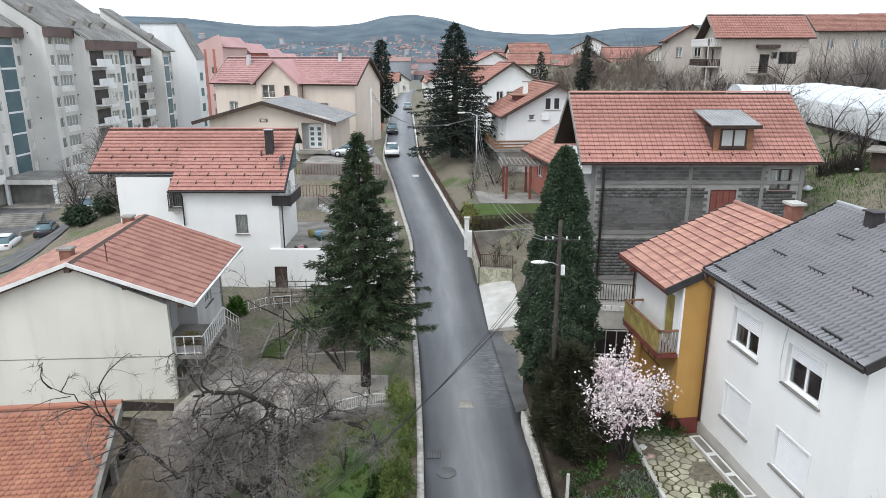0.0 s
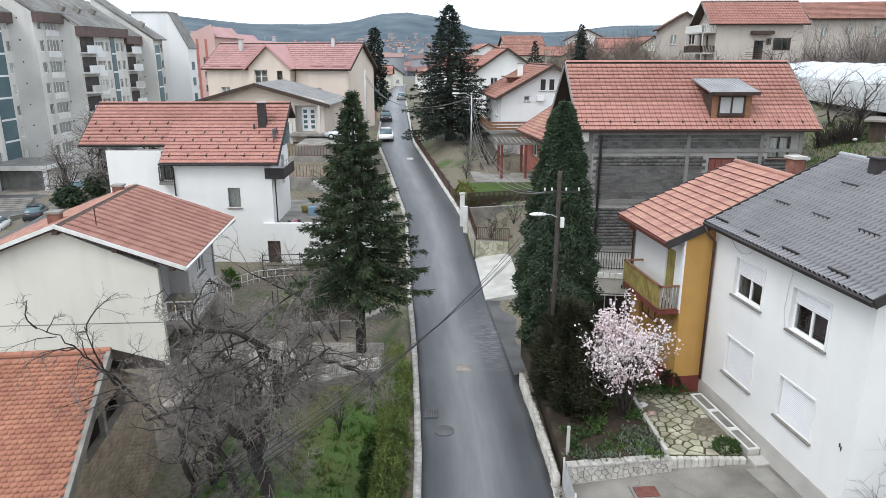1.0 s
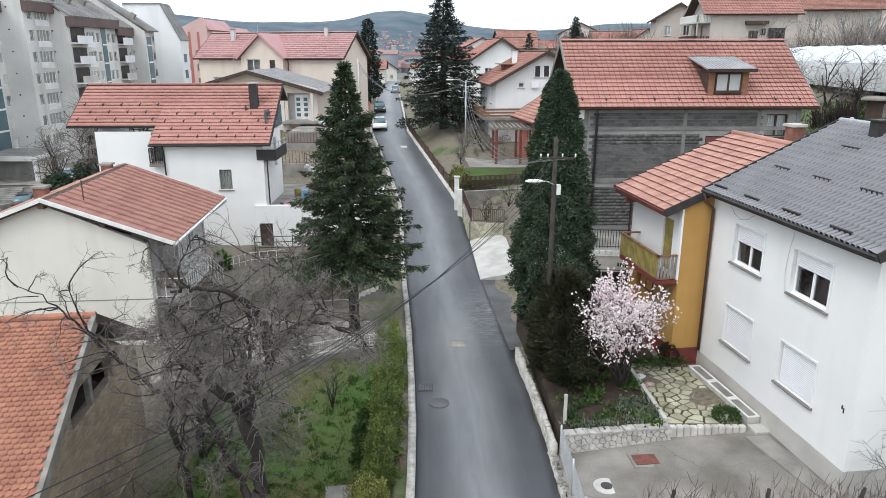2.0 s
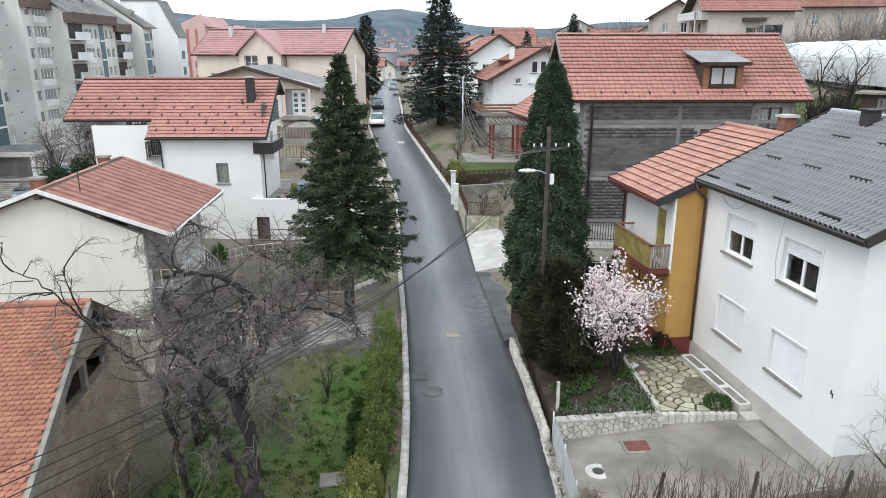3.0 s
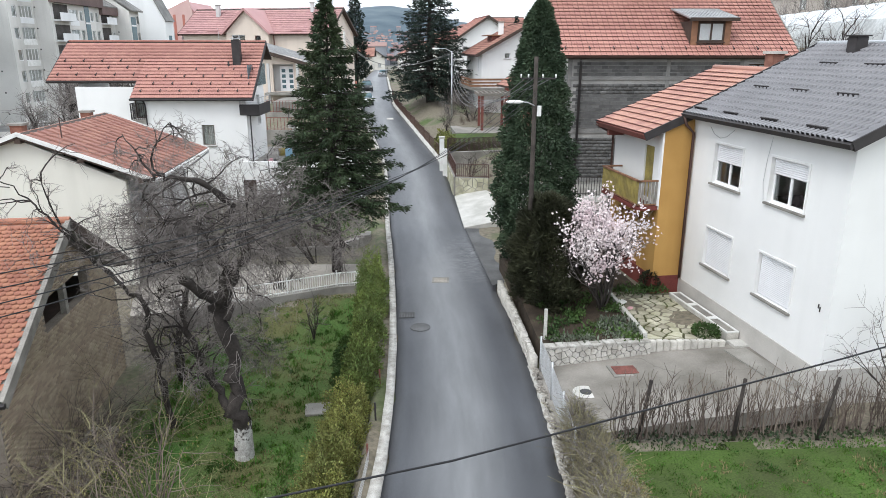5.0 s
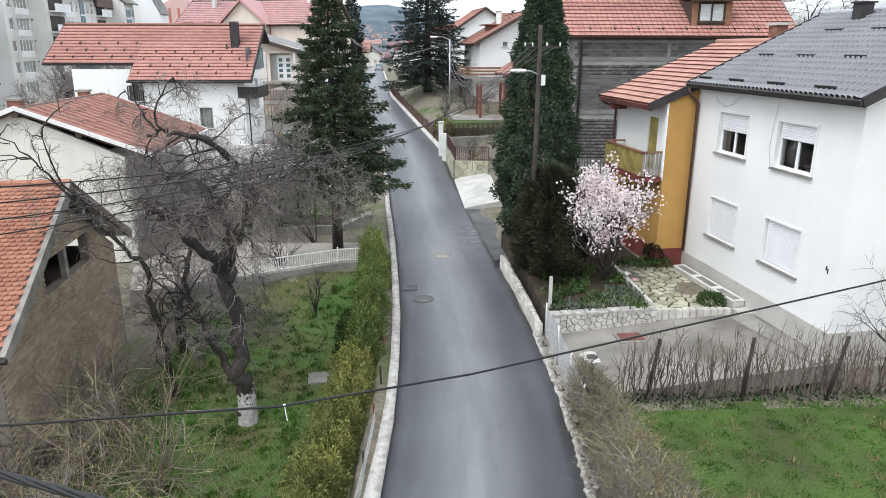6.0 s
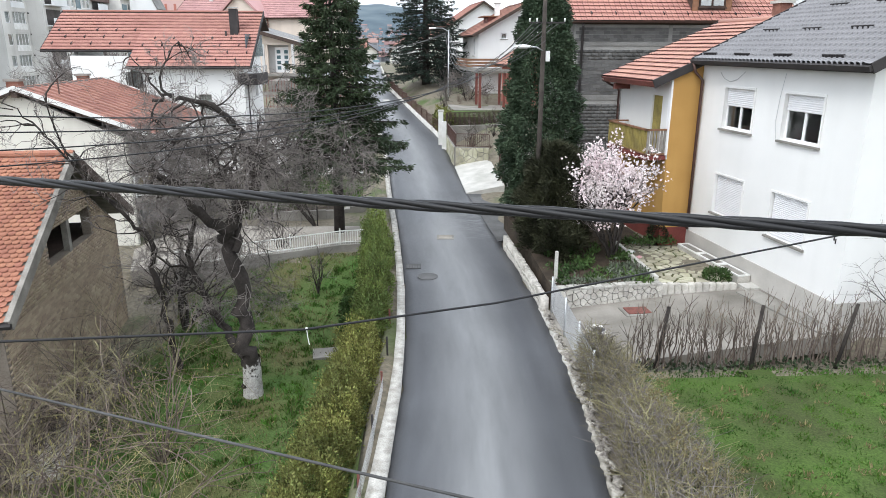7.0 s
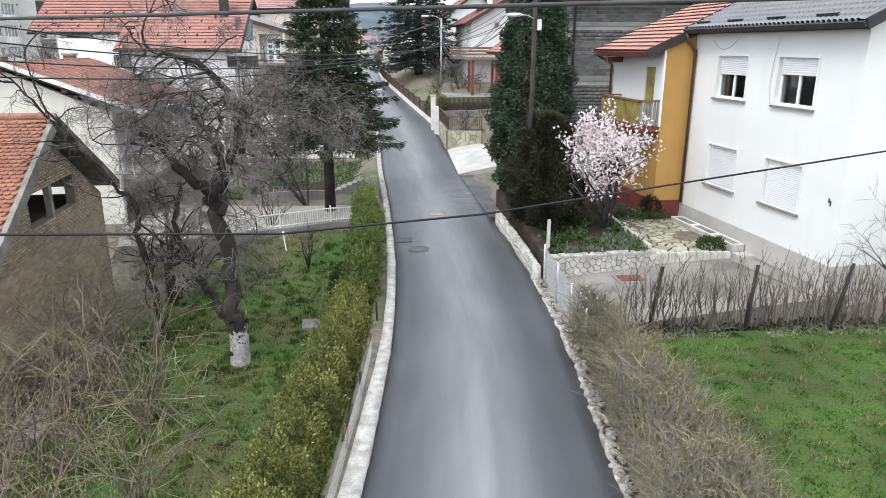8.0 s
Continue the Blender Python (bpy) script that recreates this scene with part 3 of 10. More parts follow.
        part("curtain", bm, curtain, w)
    return w


BAR_MESH = {}


def railing(parent, pts, z, h=0.95, bars="bar", gap=0.12, material="metal_dark", r=0.012, name="railing"):
    """A railing along plan points at floor height z: two rails, and upright bars as pieces on shared meshes."""
    bm = bmesh.new()
    for a, b in zip(pts, pts[1:]):
        length = (Vector(b) - Vector(a)).length
        f = wframe(a, b)
        obox(bm, f, 0, length, -0.02, 0.02, z + h - 0.025, z + h + 0.015)
    top = part(name, bm, material, parent)
    for a, b in zip(pts, pts[1:]):
        a3, b3 = Vector((*a, z)), Vector((*b, z))
        one_box("rail", (0, (b3 - a3).length, -0.018, 0.018, z + 0.075, z + 0.11), material, top, f=wframe(a, b))
        n = max(1, int((b3 - a3).length / gap))
        for i in range(n + 1):
            rr_ = r * (2 if i in (0, n) else 1)
            key = (round(rr_, 4), round(h, 3), material)
            if key not in BAR_MESH:
                bm = bmesh.new()
                box(bm, -rr_, rr_, -rr_, rr_, 0, h - 0.026)
                bmesh.ops.recalc_face_normals(bm, faces=bm.faces)
                BAR_MESH[key] = bpy.data.meshes.new("bar")
                bm.to_mesh(BAR_MESH[key])
                bm.free()
                BAR_MESH[key].materials.append(M[material])
            ob = new("bar", BAR_MESH[key])
            ob.parent = top
            ob.location = a3.lerp(b3, i / n)
    return top


# ---- roofs ----
def tile_shape(kind, tw, gauge):
    """One tile: across x, up the slope y, thickness z. Returns vertices and quads."""
    if kind == "beaver":
        xs = np.linspace(0, tw, 7)
        lower = np.sqrt(np.maximum(0, 1 - (2 * xs / tw - 1) ** 2)) * -0.35 * gauge
        z = np.zeros(7)
    elif kind == "roll":
        xs = np.array([0, 0.12, 0.3, 0.5, 0.7, 0.88, 1.0]) * tw
        lower = np.zeros(7)
        z = np.array([0.0, 0.011, 0.018, 0.011, 0.0, -0.003, 0.0])
    elif kind == "rib":
        xs = np.array([0, 0.004, 0.07, 0.076, 0.5, 0.8, 1.0]) * tw
        lower = np.zeros(7)
        z = np.array([0.0, 0.075, 0.075, 0.0, 0.0, 0.004, 0.0])
    else:
        xs = np.array([0, 0.06, 0.12, 0.5, 0.56, 0.62, 1.0]) * tw
        lower = np.zeros(7)
        z = np.array([0.022, 0.022, 0.0, 0.0, 0.018, 0.0, 0.0])
    lift, nose = {"beaver": (0.042, 0.014), "rib": (0.018, 0.010)}.get(kind, (0.062, 0.016))
    xs = xs * 0.975
    a = np.stack([xs, lower, z + lift], 1)
    b = np.stack([xs, np.full(7, gauge * 1.12), z * 0.9 + 0.002], 1)
    c = np.stack([xs, lower + 0.003, z + lift - nose], 1)
    v = np.concatenate([c, a, b])
    q = [(i, i + 1, i + 8, i + 7) for i in range(6)] + [(i + 7, i + 8, i + 15, i + 14) for i in range(6)]
    return v, np.array(q)


def slope_frame(o, u, v):
    u, v = Vector(u).normalized(), Vector(v)
    v = (v - u * v.dot(u)).normalized()
    n = u.cross(v)
    return Matrix(((u.x, v.x, n.x, o[0]), (u.y, v.y, n.y, o[1]), (u.z, v.z, n.z, o[2]), (0, 0, 0, 1)))


def tile_slope(roof, f, width, length, kind, tw, gauge, material, pieces=0, inside=None, piece_material=None, seed=1):
    """Tiles on a slope: f's x along the eave, y up the slope. The first ones from the eave are pieces of their own, the rest one part."""
    rng = np.random.default_rng(seed)
    v, q = tile_shape(kind, tw, gauge)
    rows, cols = int(length / gauge), int(round(width / tw))
    tw2 = width / cols
    v = v * (tw2 / tw, 1, 1)
    mesh = None
    sets = []
    made = 0
    R = np.array(f.to_3x3())
    T = np.array(f.translation)
    for r in range(rows):
        shift = (r % 2) * 0.5 * tw2 if kind == "beaver" else 0.0
        for c in range(cols):
            x, y = c * tw2 + shift, r * gauge
            if x + tw2 > width + 0.02 or (inside and not inside(x + tw2 / 2, y + gauge / 2)):
                continue
            dz, tilt, dx = rng.uniform(0, 0.008), rng.uniform(-0.012, 0.012), rng.uniform(-0.004, 0.004)
            if made < pieces:
                if mesh is None:
                    mesh = bpy.data.meshes.new("tile")
                    mesh.from_pydata(v.tolist(), [], q.tolist())
                    mesh.materials.append(M[piece_material or material])
                ob = new("tile", mesh)
                ob.parent = roof
                ob.matrix_basis = f @ pose(x + dx, y, dz, 0, math.degrees(tilt), math.degrees(tilt * 0.6))
                made += 1
            else:
                w = v.copy()
                w[:, 2] += dz + tilt * (w[:, 0] - tw2 / 2)
                w += (x + dx, y, 0)
                sets.append(w @ R.T + T)
    if sets:
        n = len(v)
        allv = np.concatenate(sets)
        allq = (q[None] + n * np.arange(len(sets))[:, None, None]).reshape(-1, 4)
        npart("tiles", allv, allq, material, roof, kind="stuff")


def slab(bm, f, width, length, t0, t1):
    obox(bm, f, 0, width, 0, length, t0, t1)


HOOK_MESH = []


def snow_hooks(roof, f, width, rows, gap=1.35, y0=0.55, dy=0.7):
    """Small dark hooks on a tiled slope, in staggered rows above the eave."""
    if not HOOK_MESH:
        bm = bmesh.new()
        box(bm, -0.03, 0.03, -0.02, 0.02, 0.0, 0.15)
        box(bm, -0.022, 0.022, 0.022, 0.26, 0.05, 0.075)
        bmesh.ops.recalc_face_normals(bm, faces=bm.faces)
        HOOK_MESH.append(bpy.data.meshes.new("snow_hook"))
        bm.to_mesh(HOOK_MESH[0])
        bm.free()
        HOOK_MESH[0].materials.append(M["metal_dark"])
    for r in range(rows):
        x = 0.5 + (r % 2) * gap / 2
        while x < width - 0.3:
            ob = new("snow_hook", HOOK_MESH[0])
            ob.parent = roof
            ob.matrix_basis = f @ pose(x, y0 + r * dy, 0.01)
            x += gap


def gable_roof(parent, x0, x1, y0, y1, ze, zr_, tiles=("flat", 0.3, 0.34, "tile_red"), pieces=0, sides="ab", fascia="timber_dark", ym=None, seed=1, gutter="metal_brown", label="", verge=None, deck="timber_dark", hooks=0):
    """A gabled roof with its ridge along x over the plan x0..x1, y0..y1 (eaves included). Side a faces -y, b faces +y."""
    ym = (y0 + y1) / 2 if ym is None else ym
    fa = slope_frame((x0, y0, ze), (1, 0, 0), (0, ym - y0, zr_ - ze))
    fb = slope_frame((x1, y1, ze), (-1, 0, 0), (0, ym - y1, zr_ - ze))
    la, lb = math.hypot(ym - y0, zr_ - ze), math.hypot(ym - y1, zr_ - ze)
    bm = bmesh.new()
    slab(bm, fa, x1 - x0, la, -0.16, -0.01)
    slab(bm, fb, x1 - x0, lb, -0.16, -0.012)
    roof = part("roof", bm, deck, parent, label)
    kind, tw, gauge, m = tiles
    if "a" in sides:
        tile_slope(roof, fa, x1 - x0, la, kind, tw, gauge, m, pieces, piece_material=m + "_piece" if pieces else None, seed=seed)
    if hooks:
        snow_hooks(roof, fa, x1 - x0, hooks)
    if "b" in sides:
        tile_slope(roof, fb, x1 - x0, lb, kind, tw, gauge, m, 0, seed=seed + 1)
    # ridge caps
    n = max(1, int((x1 - x0) / 0.38))
    step = (x1 - x0) / n
    sets, quads = [], []
    for i in range(n):
        ang = np.linspace(0, np.pi, 7)
        for j, (xx, r) in enumerate(((x0 + i * step, 0.125), (x0 + (i + 1) * step + 0.03, 0.105))):
            sets.append(np.stack([np.full(7, xx), ym + r * np.cos(ang), zr_ - 0.0 + r * 0.8 * np.sin(ang) + 0.01], 1))
        quads += [(i * 14 + k, i * 14 + k + 1, i * 14 + k + 8, i * 14 + k + 7) for k in range(6)]
    npart("ridge_capping", np.concatenate(sets), quads, m, roof, kind="stuff")
    # verge boards and gutters
    for i, xx in enumerate((x0, x1)):
        bm = bmesh.new()
        s = -0.05 if i == 0 else 0.002
        obox(bm, slope_frame((xx + s, y0, ze), (1, 0, 0), (0, ym - y0, zr_ - ze)), 0, 0.048, -0.02, la, -0.22, 0.075)
        obox(bm, slope_frame((xx + s + 0.048, y1, ze), (-1, 0, 0), (0, ym - y1, zr_ - ze)), 0, 0.048, -0.02, lb, -0.22, 0.075)
        part("verge_board", bm, verge or fascia, roof)
    for yy, sgn in ((y0, -1), (y1, 1)):
        if not gutter:
            continue
        ang = np.linspace(np.pi, 2 * np.pi, 7)
        r = 0.075
        v = np.concatenate([np.stack([np.full(7, xx), yy + sgn * 0.08 + r * np.cos(ang), ze - 0.02 + r * np.sin(ang)], 1) for xx in (x0, x1)]
                           + [np.stack([np.full(7, xx), yy + sgn * 0.08 + (r - 0.012) * np.cos(ang), ze - 0.02 + (r - 0.012) * np.sin(ang)], 1) for xx in (x0, x1)])
        q = [(i, i + 1, i + 8, i + 7) for i in range(6)] + [(i + 14, i + 15, i + 22, i + 21) for i in range(6)]
        npart("gutter", v, q, gutter, roof)
    return roof


def chimney(parent, x, y, z0, z1, w=0.5, d=0.45, material="brick_red", cap="concrete"):
    c = one_box("chimney", (x - w / 2, x + w / 2, y - d / 2, y + d / 2, z0, z1), material, parent, bevel=0.01)
    bm = bmesh.new()
    box(bm, x - w / 2 - 0.07, x + w / 2 + 0.07, y - d / 2 - 0.07, y + d / 2 + 0.07, z1 - 0.02, z1 + 0.08)
    part("cap", bm, cap, c)
    return c


# ---- plants ----
def quads_cloud(pos, direction, length, width, rng, spread=0.5):
    """Leaf-shaped quads at pos, along direction with some spread. Returns vertices and quads."""
    n = len(pos)
    d = direction + rng.normal(0, spread, (n, 3))
    d /= np.linalg.norm(d, axis=1)[:, None] + 1e-9
    s = np.cross(d, rng.normal(0, 1, (n, 3)))
    s /= np.linalg.norm(s, axis=1)[:, None] + 1e-9
    L = (np.asarray(length) * rng.uniform(0.7, 1.3, n))[:, None]
    W = (np.asarray(width) * rng.uniform(0.7, 1.3, n))[:, None]
    v = np.stack([pos - 0.2 * s * W, pos + d * L * 0.45 + s * W * 0.5, pos + d * L, pos + d * L * 0.45 - s * W * 0.5], 1)
    return v.reshape(-1, 3), np.arange(4 * n).reshape(n, 4)


def rods_mesh(lines, sides=4):
    """Tapered rods along many polylines [(points, radii)], as arrays."""
    vs, qs, base = [], [], 0
    ang = 2 * np.pi * np.arange(sides) / sides
    for pts, radii in lines:
        pts, radii = np.asarray(pts, float), np.asarray(radii, float)
        d = np.gradient(pts, axis=0)
        d /= np.linalg.norm(d, axis=1)[:, None] + 1e-9
        ref = np.array([0.31, 0.87, 0.38]) if abs(d[0] @ np.array([0.31, 0.87, 0.38])) < 0.9 else np.array([1.0, 0, 0])
        a = np.cross(d, ref)
        a /= np.linalg.norm(a, axis=1)[:, None] + 1e-9
        b = np.cross(d, a)
        ring = pts[:, None] + radii[:, None, None] * (np.cos(ang)[None, :, None] * a[:, None] + np.sin(ang)[None, :, None] * b[:, None])
        vs.append(ring.reshape(-1, 3))
        i, k = np.meshgrid(np.arange(len(pts) - 1), np.arange(sides), indexing="ij")
        k2 = (k + 1) % sides
        qs.append(base + np.stack([i * sides + k, i * sides + k2, (i + 1) * sides + k2, (i + 1) * sides + k], -1).reshape(-1, 4))
        base += len(pts) * sides
    return np.concatenate(vs), np.concatenate(qs)


def grow(rng, start, way, length, radius, depth, out, bend=0.35, up=0.1, kids=(3, 5), shrink=(0.5, 0.75), cone=0.9, segs=6):
    """Grows a bare branch and its twigs into out, a list of (points, radii, depth)."""
    pts, p, d = [np.array(start, float)], np.array(start, float), np.array(way, float)
    d /= np.linalg.norm(d)
    for _ in range(segs):
        d = d + rng.normal(0, bend / segs ** 0.5, 3) + np.array([0, 0, up / segs])
        d /= np.linalg.norm(d)
        p = p + d * length / segs
        pts.append(p)
    radii = radius * np.linspace(1, 0.22, segs + 1) ** 0.8
    out.append((pts, radii, depth))
    if depth <= 0:
        return
    for _ in range(rng.integers(*kids)):
        k = rng.uniform(0.3, 1.0)
        i = min(segs - 1, int(k * segs))
        q = pts[i] + (pts[i + 1] - pts[i]) * (k * segs - i)
        nd = (pts[i + 1] - pts[i]) / (np.linalg.norm(pts[i + 1] - pts[i]) + 1e-9) + rng.normal(0, cone, 3)
        grow(rng, q, nd, length * rng.uniform(*shrink), max(0.0056, radius * rng.uniform(0.4, 0.65)), depth - 1, out, bend, up, kids, shrink, cone, max(3, segs - 1))


def bare_tree(name, at, trunks, depth, label, rng, bark="bark", twig="twig", kids=(3, 6), category="tree", up=0.1, cone=0.8, bend=0.35, thick_depth=2, wash=None, group=""):
    """A leafless tree: trunks [(direction, length, radius)] with limbs and twigs."""
    t = thing(name, at, 0, label, category, group)
    out = []
    for way, length, radius in trunks:
        grow(rng, (0, 0, 0), way, length, radius, depth, out, bend, up, kids, (0.5, 0.78), cone)
    thick = [(p, r) for p, r, d in out if d > depth - thick_depth]
    fine = [(p, r) for p, r, d in out if d <= depth - thick_depth]
    v, q = rods_mesh(thick, 7)
    npart("trunk", v, q, bark, t, smooth=True)
    if fine:
        v, q = rods_mesh(fine, 3)
        npart("fine_branching", v, q, twig, t, kind="stuff")
    return t


def conifer(name, at, height, radius, label, rng, leaf="spruce", levels=38, per=8, sprigs=16, bottom=0.12, droop=0.35, power=0.9, length=0.34, width=0.09, group=""):
    """A spruce: a straight trunk, whorls of drooping boughs set with needle sprays."""
    t = thing(name, at, 0, label, "tree", group)
    bm = bmesh.new()
    tube(bm, [(0, 0, -0.3), (0.03, 0, height * 0.3), (0, 0.03, height * 0.7), (0, 0, height * 0.97)], [radius * 0.09, radius * 0.07, radius * 0.035, 0.01], 8)
    part("trunk", bm, "bark", t, smooth=True)
    pos, way, boughs = [], [], []
    for k in range(levels):
        u = k / (levels - 1)
        z = height * (bottom + (0.985 - bottom) * u)
        r = radius * (1 - u) ** power * rng.uniform(0.85, 1.1) + 0.12
        n = max(4, int(per * (0.55 + 0.45 * (1 - u))))
        for j in range(n):
            az = 2 * np.pi * (j + rng.uniform(-0.3, 0.3)) / n + k * 2.4
            L = r * rng.uniform(0.62, 1.22)
            s = np.linspace(0.08, 1, 6)
            dr = droop * (1 - 0.5 * u)
            bz = z + L * (0.10 * s - dr * s ** 1.6 + 0.16 * s ** 3) + rng.normal(0, 0.05)
            wob = rng.normal(0, 0.08)
            pts = np.stack([np.cos(az + wob * s) * L * s, np.sin(az + wob * s) * L * s, bz], 1)
            boughs.append((pts, np.linspace(0.02 + 0.012 * L, 0.006, 6)))
            m = max(4, int(sprigs * (0.35 + 0.65 * L / radius)))
            ss = rng.uniform(0.15, 1.0, m) ** 0.7
            px_ = np.stack([np.interp(ss, s, pts[:, i]) for i in range(3)], 1)
            side = np.stack([-np.sin(az) * np.ones(m), np.cos(az) * np.ones(m), np.zeros(m)], 1) * rng.uniform(-1, 1, m)[:, None] * 0.95
            outw = np.stack([np.cos(az) * np.ones(m), np.sin(az) * np.ones(m), np.full(m, -0.35)], 1)
            off = side * (0.26 * L * (1.12 - ss))[:, None] * rng.uniform(0.2, 1, m)[:, None]
            off[:, 2] -= np.abs(rng.normal(0, 0.08, m))
            pos.append(px_ + off)
            way.append(outw + side * 0.8)
    v, q = rods_mesh(boughs, 3)
    npart("branching", v, q, "bark", t, kind="stuff")
    pos, way = np.concatenate(pos), np.concatenate(way)
    v1, q1 = quads_cloud(pos, way, length, width, rng, 0.35)
    v2, q2 = quads_cloud(pos + rng.normal(0, 0.06, pos.shape), way * 0.6 + (0, 0, -0.25), length * 0.8, width, rng, 0.5)
    npart("crown", np.concatenate([v1, v2]), np.concatenate([q1, q2 + len(v1)]), leaf, t, kind="stuff")
    return t


def bushy(name, parent, shape, count, length, width, leaf, rng, up=0.4, inner=0.75, spread=0.55):
    """Leaves over a lumpy body: shape(a, b) gives the point for a, b in 0..1 and its outward way."""
    a, b = rng.uniform(0, 1, count), rng.uniform(0, 1, count)
    p, n, c = shape(a, b)
    k = rng.uniform(inner, 1.0, count)[:, None] ** 0.6
    p = c + (p - c) * k
    v, q = quads_cloud(p, n + (0, 0, up), length, width, rng, spread)
    return npart(name, v, q, leaf, parent, kind="stuff")


def lumps(x, y, z, f, amp):
    """Smooth waves that make an outline uneven."""
    return amp * (np.sin(1.7 * f * x + 2.1 * np.cos(1.3 * f * y)) + np.sin(2.3 * f * y + 1.7 * f * z) + np.sin(2.9 * f * z + 1.1 * f * x)) / 3


def smooth(a, b, x):
    t = np.clip((np.asarray(x, float) - a) / (b - a), 0, 1)
    return t * t * (3 - 2 * t)

# ---- the lie of the land ----
ROAD_Y = np.array([-80, -20, 0, 8.4, 11.5, 15, 20, 25, 30, 36, 43, 51, 68, 83, 137, 220, 320.0])
ROAD_X = np.array([-32, -5.5, 0.35, 1.0, 1.25, 1.47, 1.46, 1.25, 1.0, 0.55, 0.2, -0.25, -2.7, -5.1, -8.3, -12, -15.0])
RISE_Y = np.array([-80, 30, 36, 43, 51, 68, 83, 137, 220, 320.0])
RISE_Z = np.array([-0.3, 0, 0.22, 0.62, 1.1, 1.95, 3.05, 4.0, 3.0, 0.5])
SWEEP = np.linspace(-2.5, 2.5, 11)


def road_x(y):
    y = np.asarray(y, float)
    return np.mean([np.interp(y + s, ROAD_Y, ROAD_X) for s in SWEEP], axis=0)


def road_z(y):
    y = np.asarray(y, float)
    return np.mean([np.interp(y + 2 * s, RISE_Y, RISE_Z) for s in SWEEP], axis=0)


HALF = 2.1


RIDGE_AZ = np.array([-1.57, -0.9, -0.554, -0.40, -0.35, -0.28, -0.225, -0.176, -0.113, -0.075, -0.039, -0.01, 0.052, 0.115, 0.155, 0.245, 0.5, 1.57])
RIDGE_Z = np.array([150, 180, 172, 184, 186, 162, 156, 154, 170, 196, 206, 192, 142, 126, 121, 145, 170, 140.0])


def ground_z(x, y):
    """The height of the ground: road, gardens below it on one hand, a hillside on the other, a valley and hills far off."""
    x, y = np.asarray(x, float), np.asarray(y, float)
    rz_, u = road_z(y), x - road_x(y)
    # gardens on the low hand
    low = -1.45 * smooth(2.6, 3.4, -u) * (1 - smooth(24, 27, y)) - 0.75 * smooth(2.7, 3.6, -u) * smooth(24, 27, y) * (1 - smooth(52, 66, y))
    low = low - 2.4 * smooth(14, 50, -u) * (1 - 0.3 * smooth(70, 120, y))
    low = low + 1.7 * smooth(3, 8, -u) * (1 - smooth(22, 38, -u)) * smooth(58, 70, y) * (1 - smooth(150, 190, y))
    shelf = smooth(30, 42, -u) * smooth(44, 56, y) * (1 - smooth(150, 200, y))
    # yards and hillside on the high hand
    yard = 0.12 * smooth(2.4, 3.6, u) + 0.45 * smooth(2.4, 6.0, u) * smooth(19.3, 20.6, y) * (1 - smooth(28, 32, y))
    back = 1.0 * smooth(3, 6, u) * smooth(33, 42, y) * (1 - smooth(90, 130, y))
    yard = yard - 0.4 * smooth(3.5, 3.9, x) * (1 - smooth(11.3, 12.0, x)) * smooth(14.5, 15.0, y) * (1 - smooth(19.0, 19.5, y))
    near_hill = 5.0 * smooth(20, 60, x) * (1 - smooth(28, 42, y))
    z = rz_ + low + yard + back + near_hill
    z = z + (-3.75 - z) * shelf
    terrace = 8.6 + 0.9 * smooth(40, 60, y) + 0.9 * smooth(85, 110, y) + 4.0 * smooth(58, 100, x) + 3.5 * smooth(110, 160, y) * smooth(10, 30, x)
    hill = smooth(8.5, 30, x) * smooth(28, 42, y) * (1 - smooth(420, 700, y))
    z = z + (terrace - z) * hill
    # the valley and the hills beyond the town
    r = np.hypot(x, y)
    z = z - 24 * smooth(300, 1300, r)
    az = np.arctan2(x, np.maximum(y, 1e-3))
    ridge = np.interp(az, RIDGE_AZ, RIDGE_Z) + 2.0 * np.sin(az * 57)
    z = z + np.where(y > 0, 1.0, 0.6) * ridge * smooth(1700, 3000, r) * (1 - 0.0 * r)
    return z


def along(y0, y1, off, step=1.0):
    """Plan points beside the road's middle line, off metres to its right."""
    n = max(2, int(abs(y1 - y0) / step) + 1)
    ys = np.linspace(y0, y1, n)
    return [(float(road_x(y) + off), float(y)) for y in ys]


def ribbon(name, y0, y1, o0, o1, top, thick, material, parent=None, label="", step=0.8, jitter=0.0, zfun=None, rng=None):
    """A strip along the road from offset o0 to o1, its top above the road, with a real thickness."""
    ys = np.arange(y0, y1 + step, step)
    xs, zs = road_x(ys), (zfun or road_z)(ys)
    o0 = o0(ys) if callable(o0) else o0
    rng = rng or np.random.default_rng(5)
    j0, j1 = rng.normal(0, jitter, len(ys)) if jitter else np.zeros(len(ys)), rng.normal(0, jitter, len(ys)) if jitter else np.zeros(len(ys))
    jz = rng.normal(0, jitter * 0.4, len(ys)) if jitter else np.zeros(len(ys))
    a = np.stack([xs + o0 + j0, ys, zs + top + jz], 1)
    b = np.stack([xs + o1 + j1, ys, zs + top + jz], 1)
    c, d = a - (0, 0, thick), b - (0, 0, thick)
    n = len(ys)
    v = np.concatenate([a, b, c, d])
    i = np.arange(n - 1)
    q = np.concatenate([np.stack([i, i + n, i + n + 1, i + 1], 1), np.stack([i, i + 1, i + 2 * n + 1, i + 2 * n], 1),
                        np.stack([i + n, i + 3 * n, i + 3 * n + 1, i + n + 1], 1), np.array([[0, 2 * n, 3 * n, n], [n - 1, 2 * n - 1, 4 * n - 1, 3 * n - 1]])])
    return npart(name, v, q, material, parent, label)


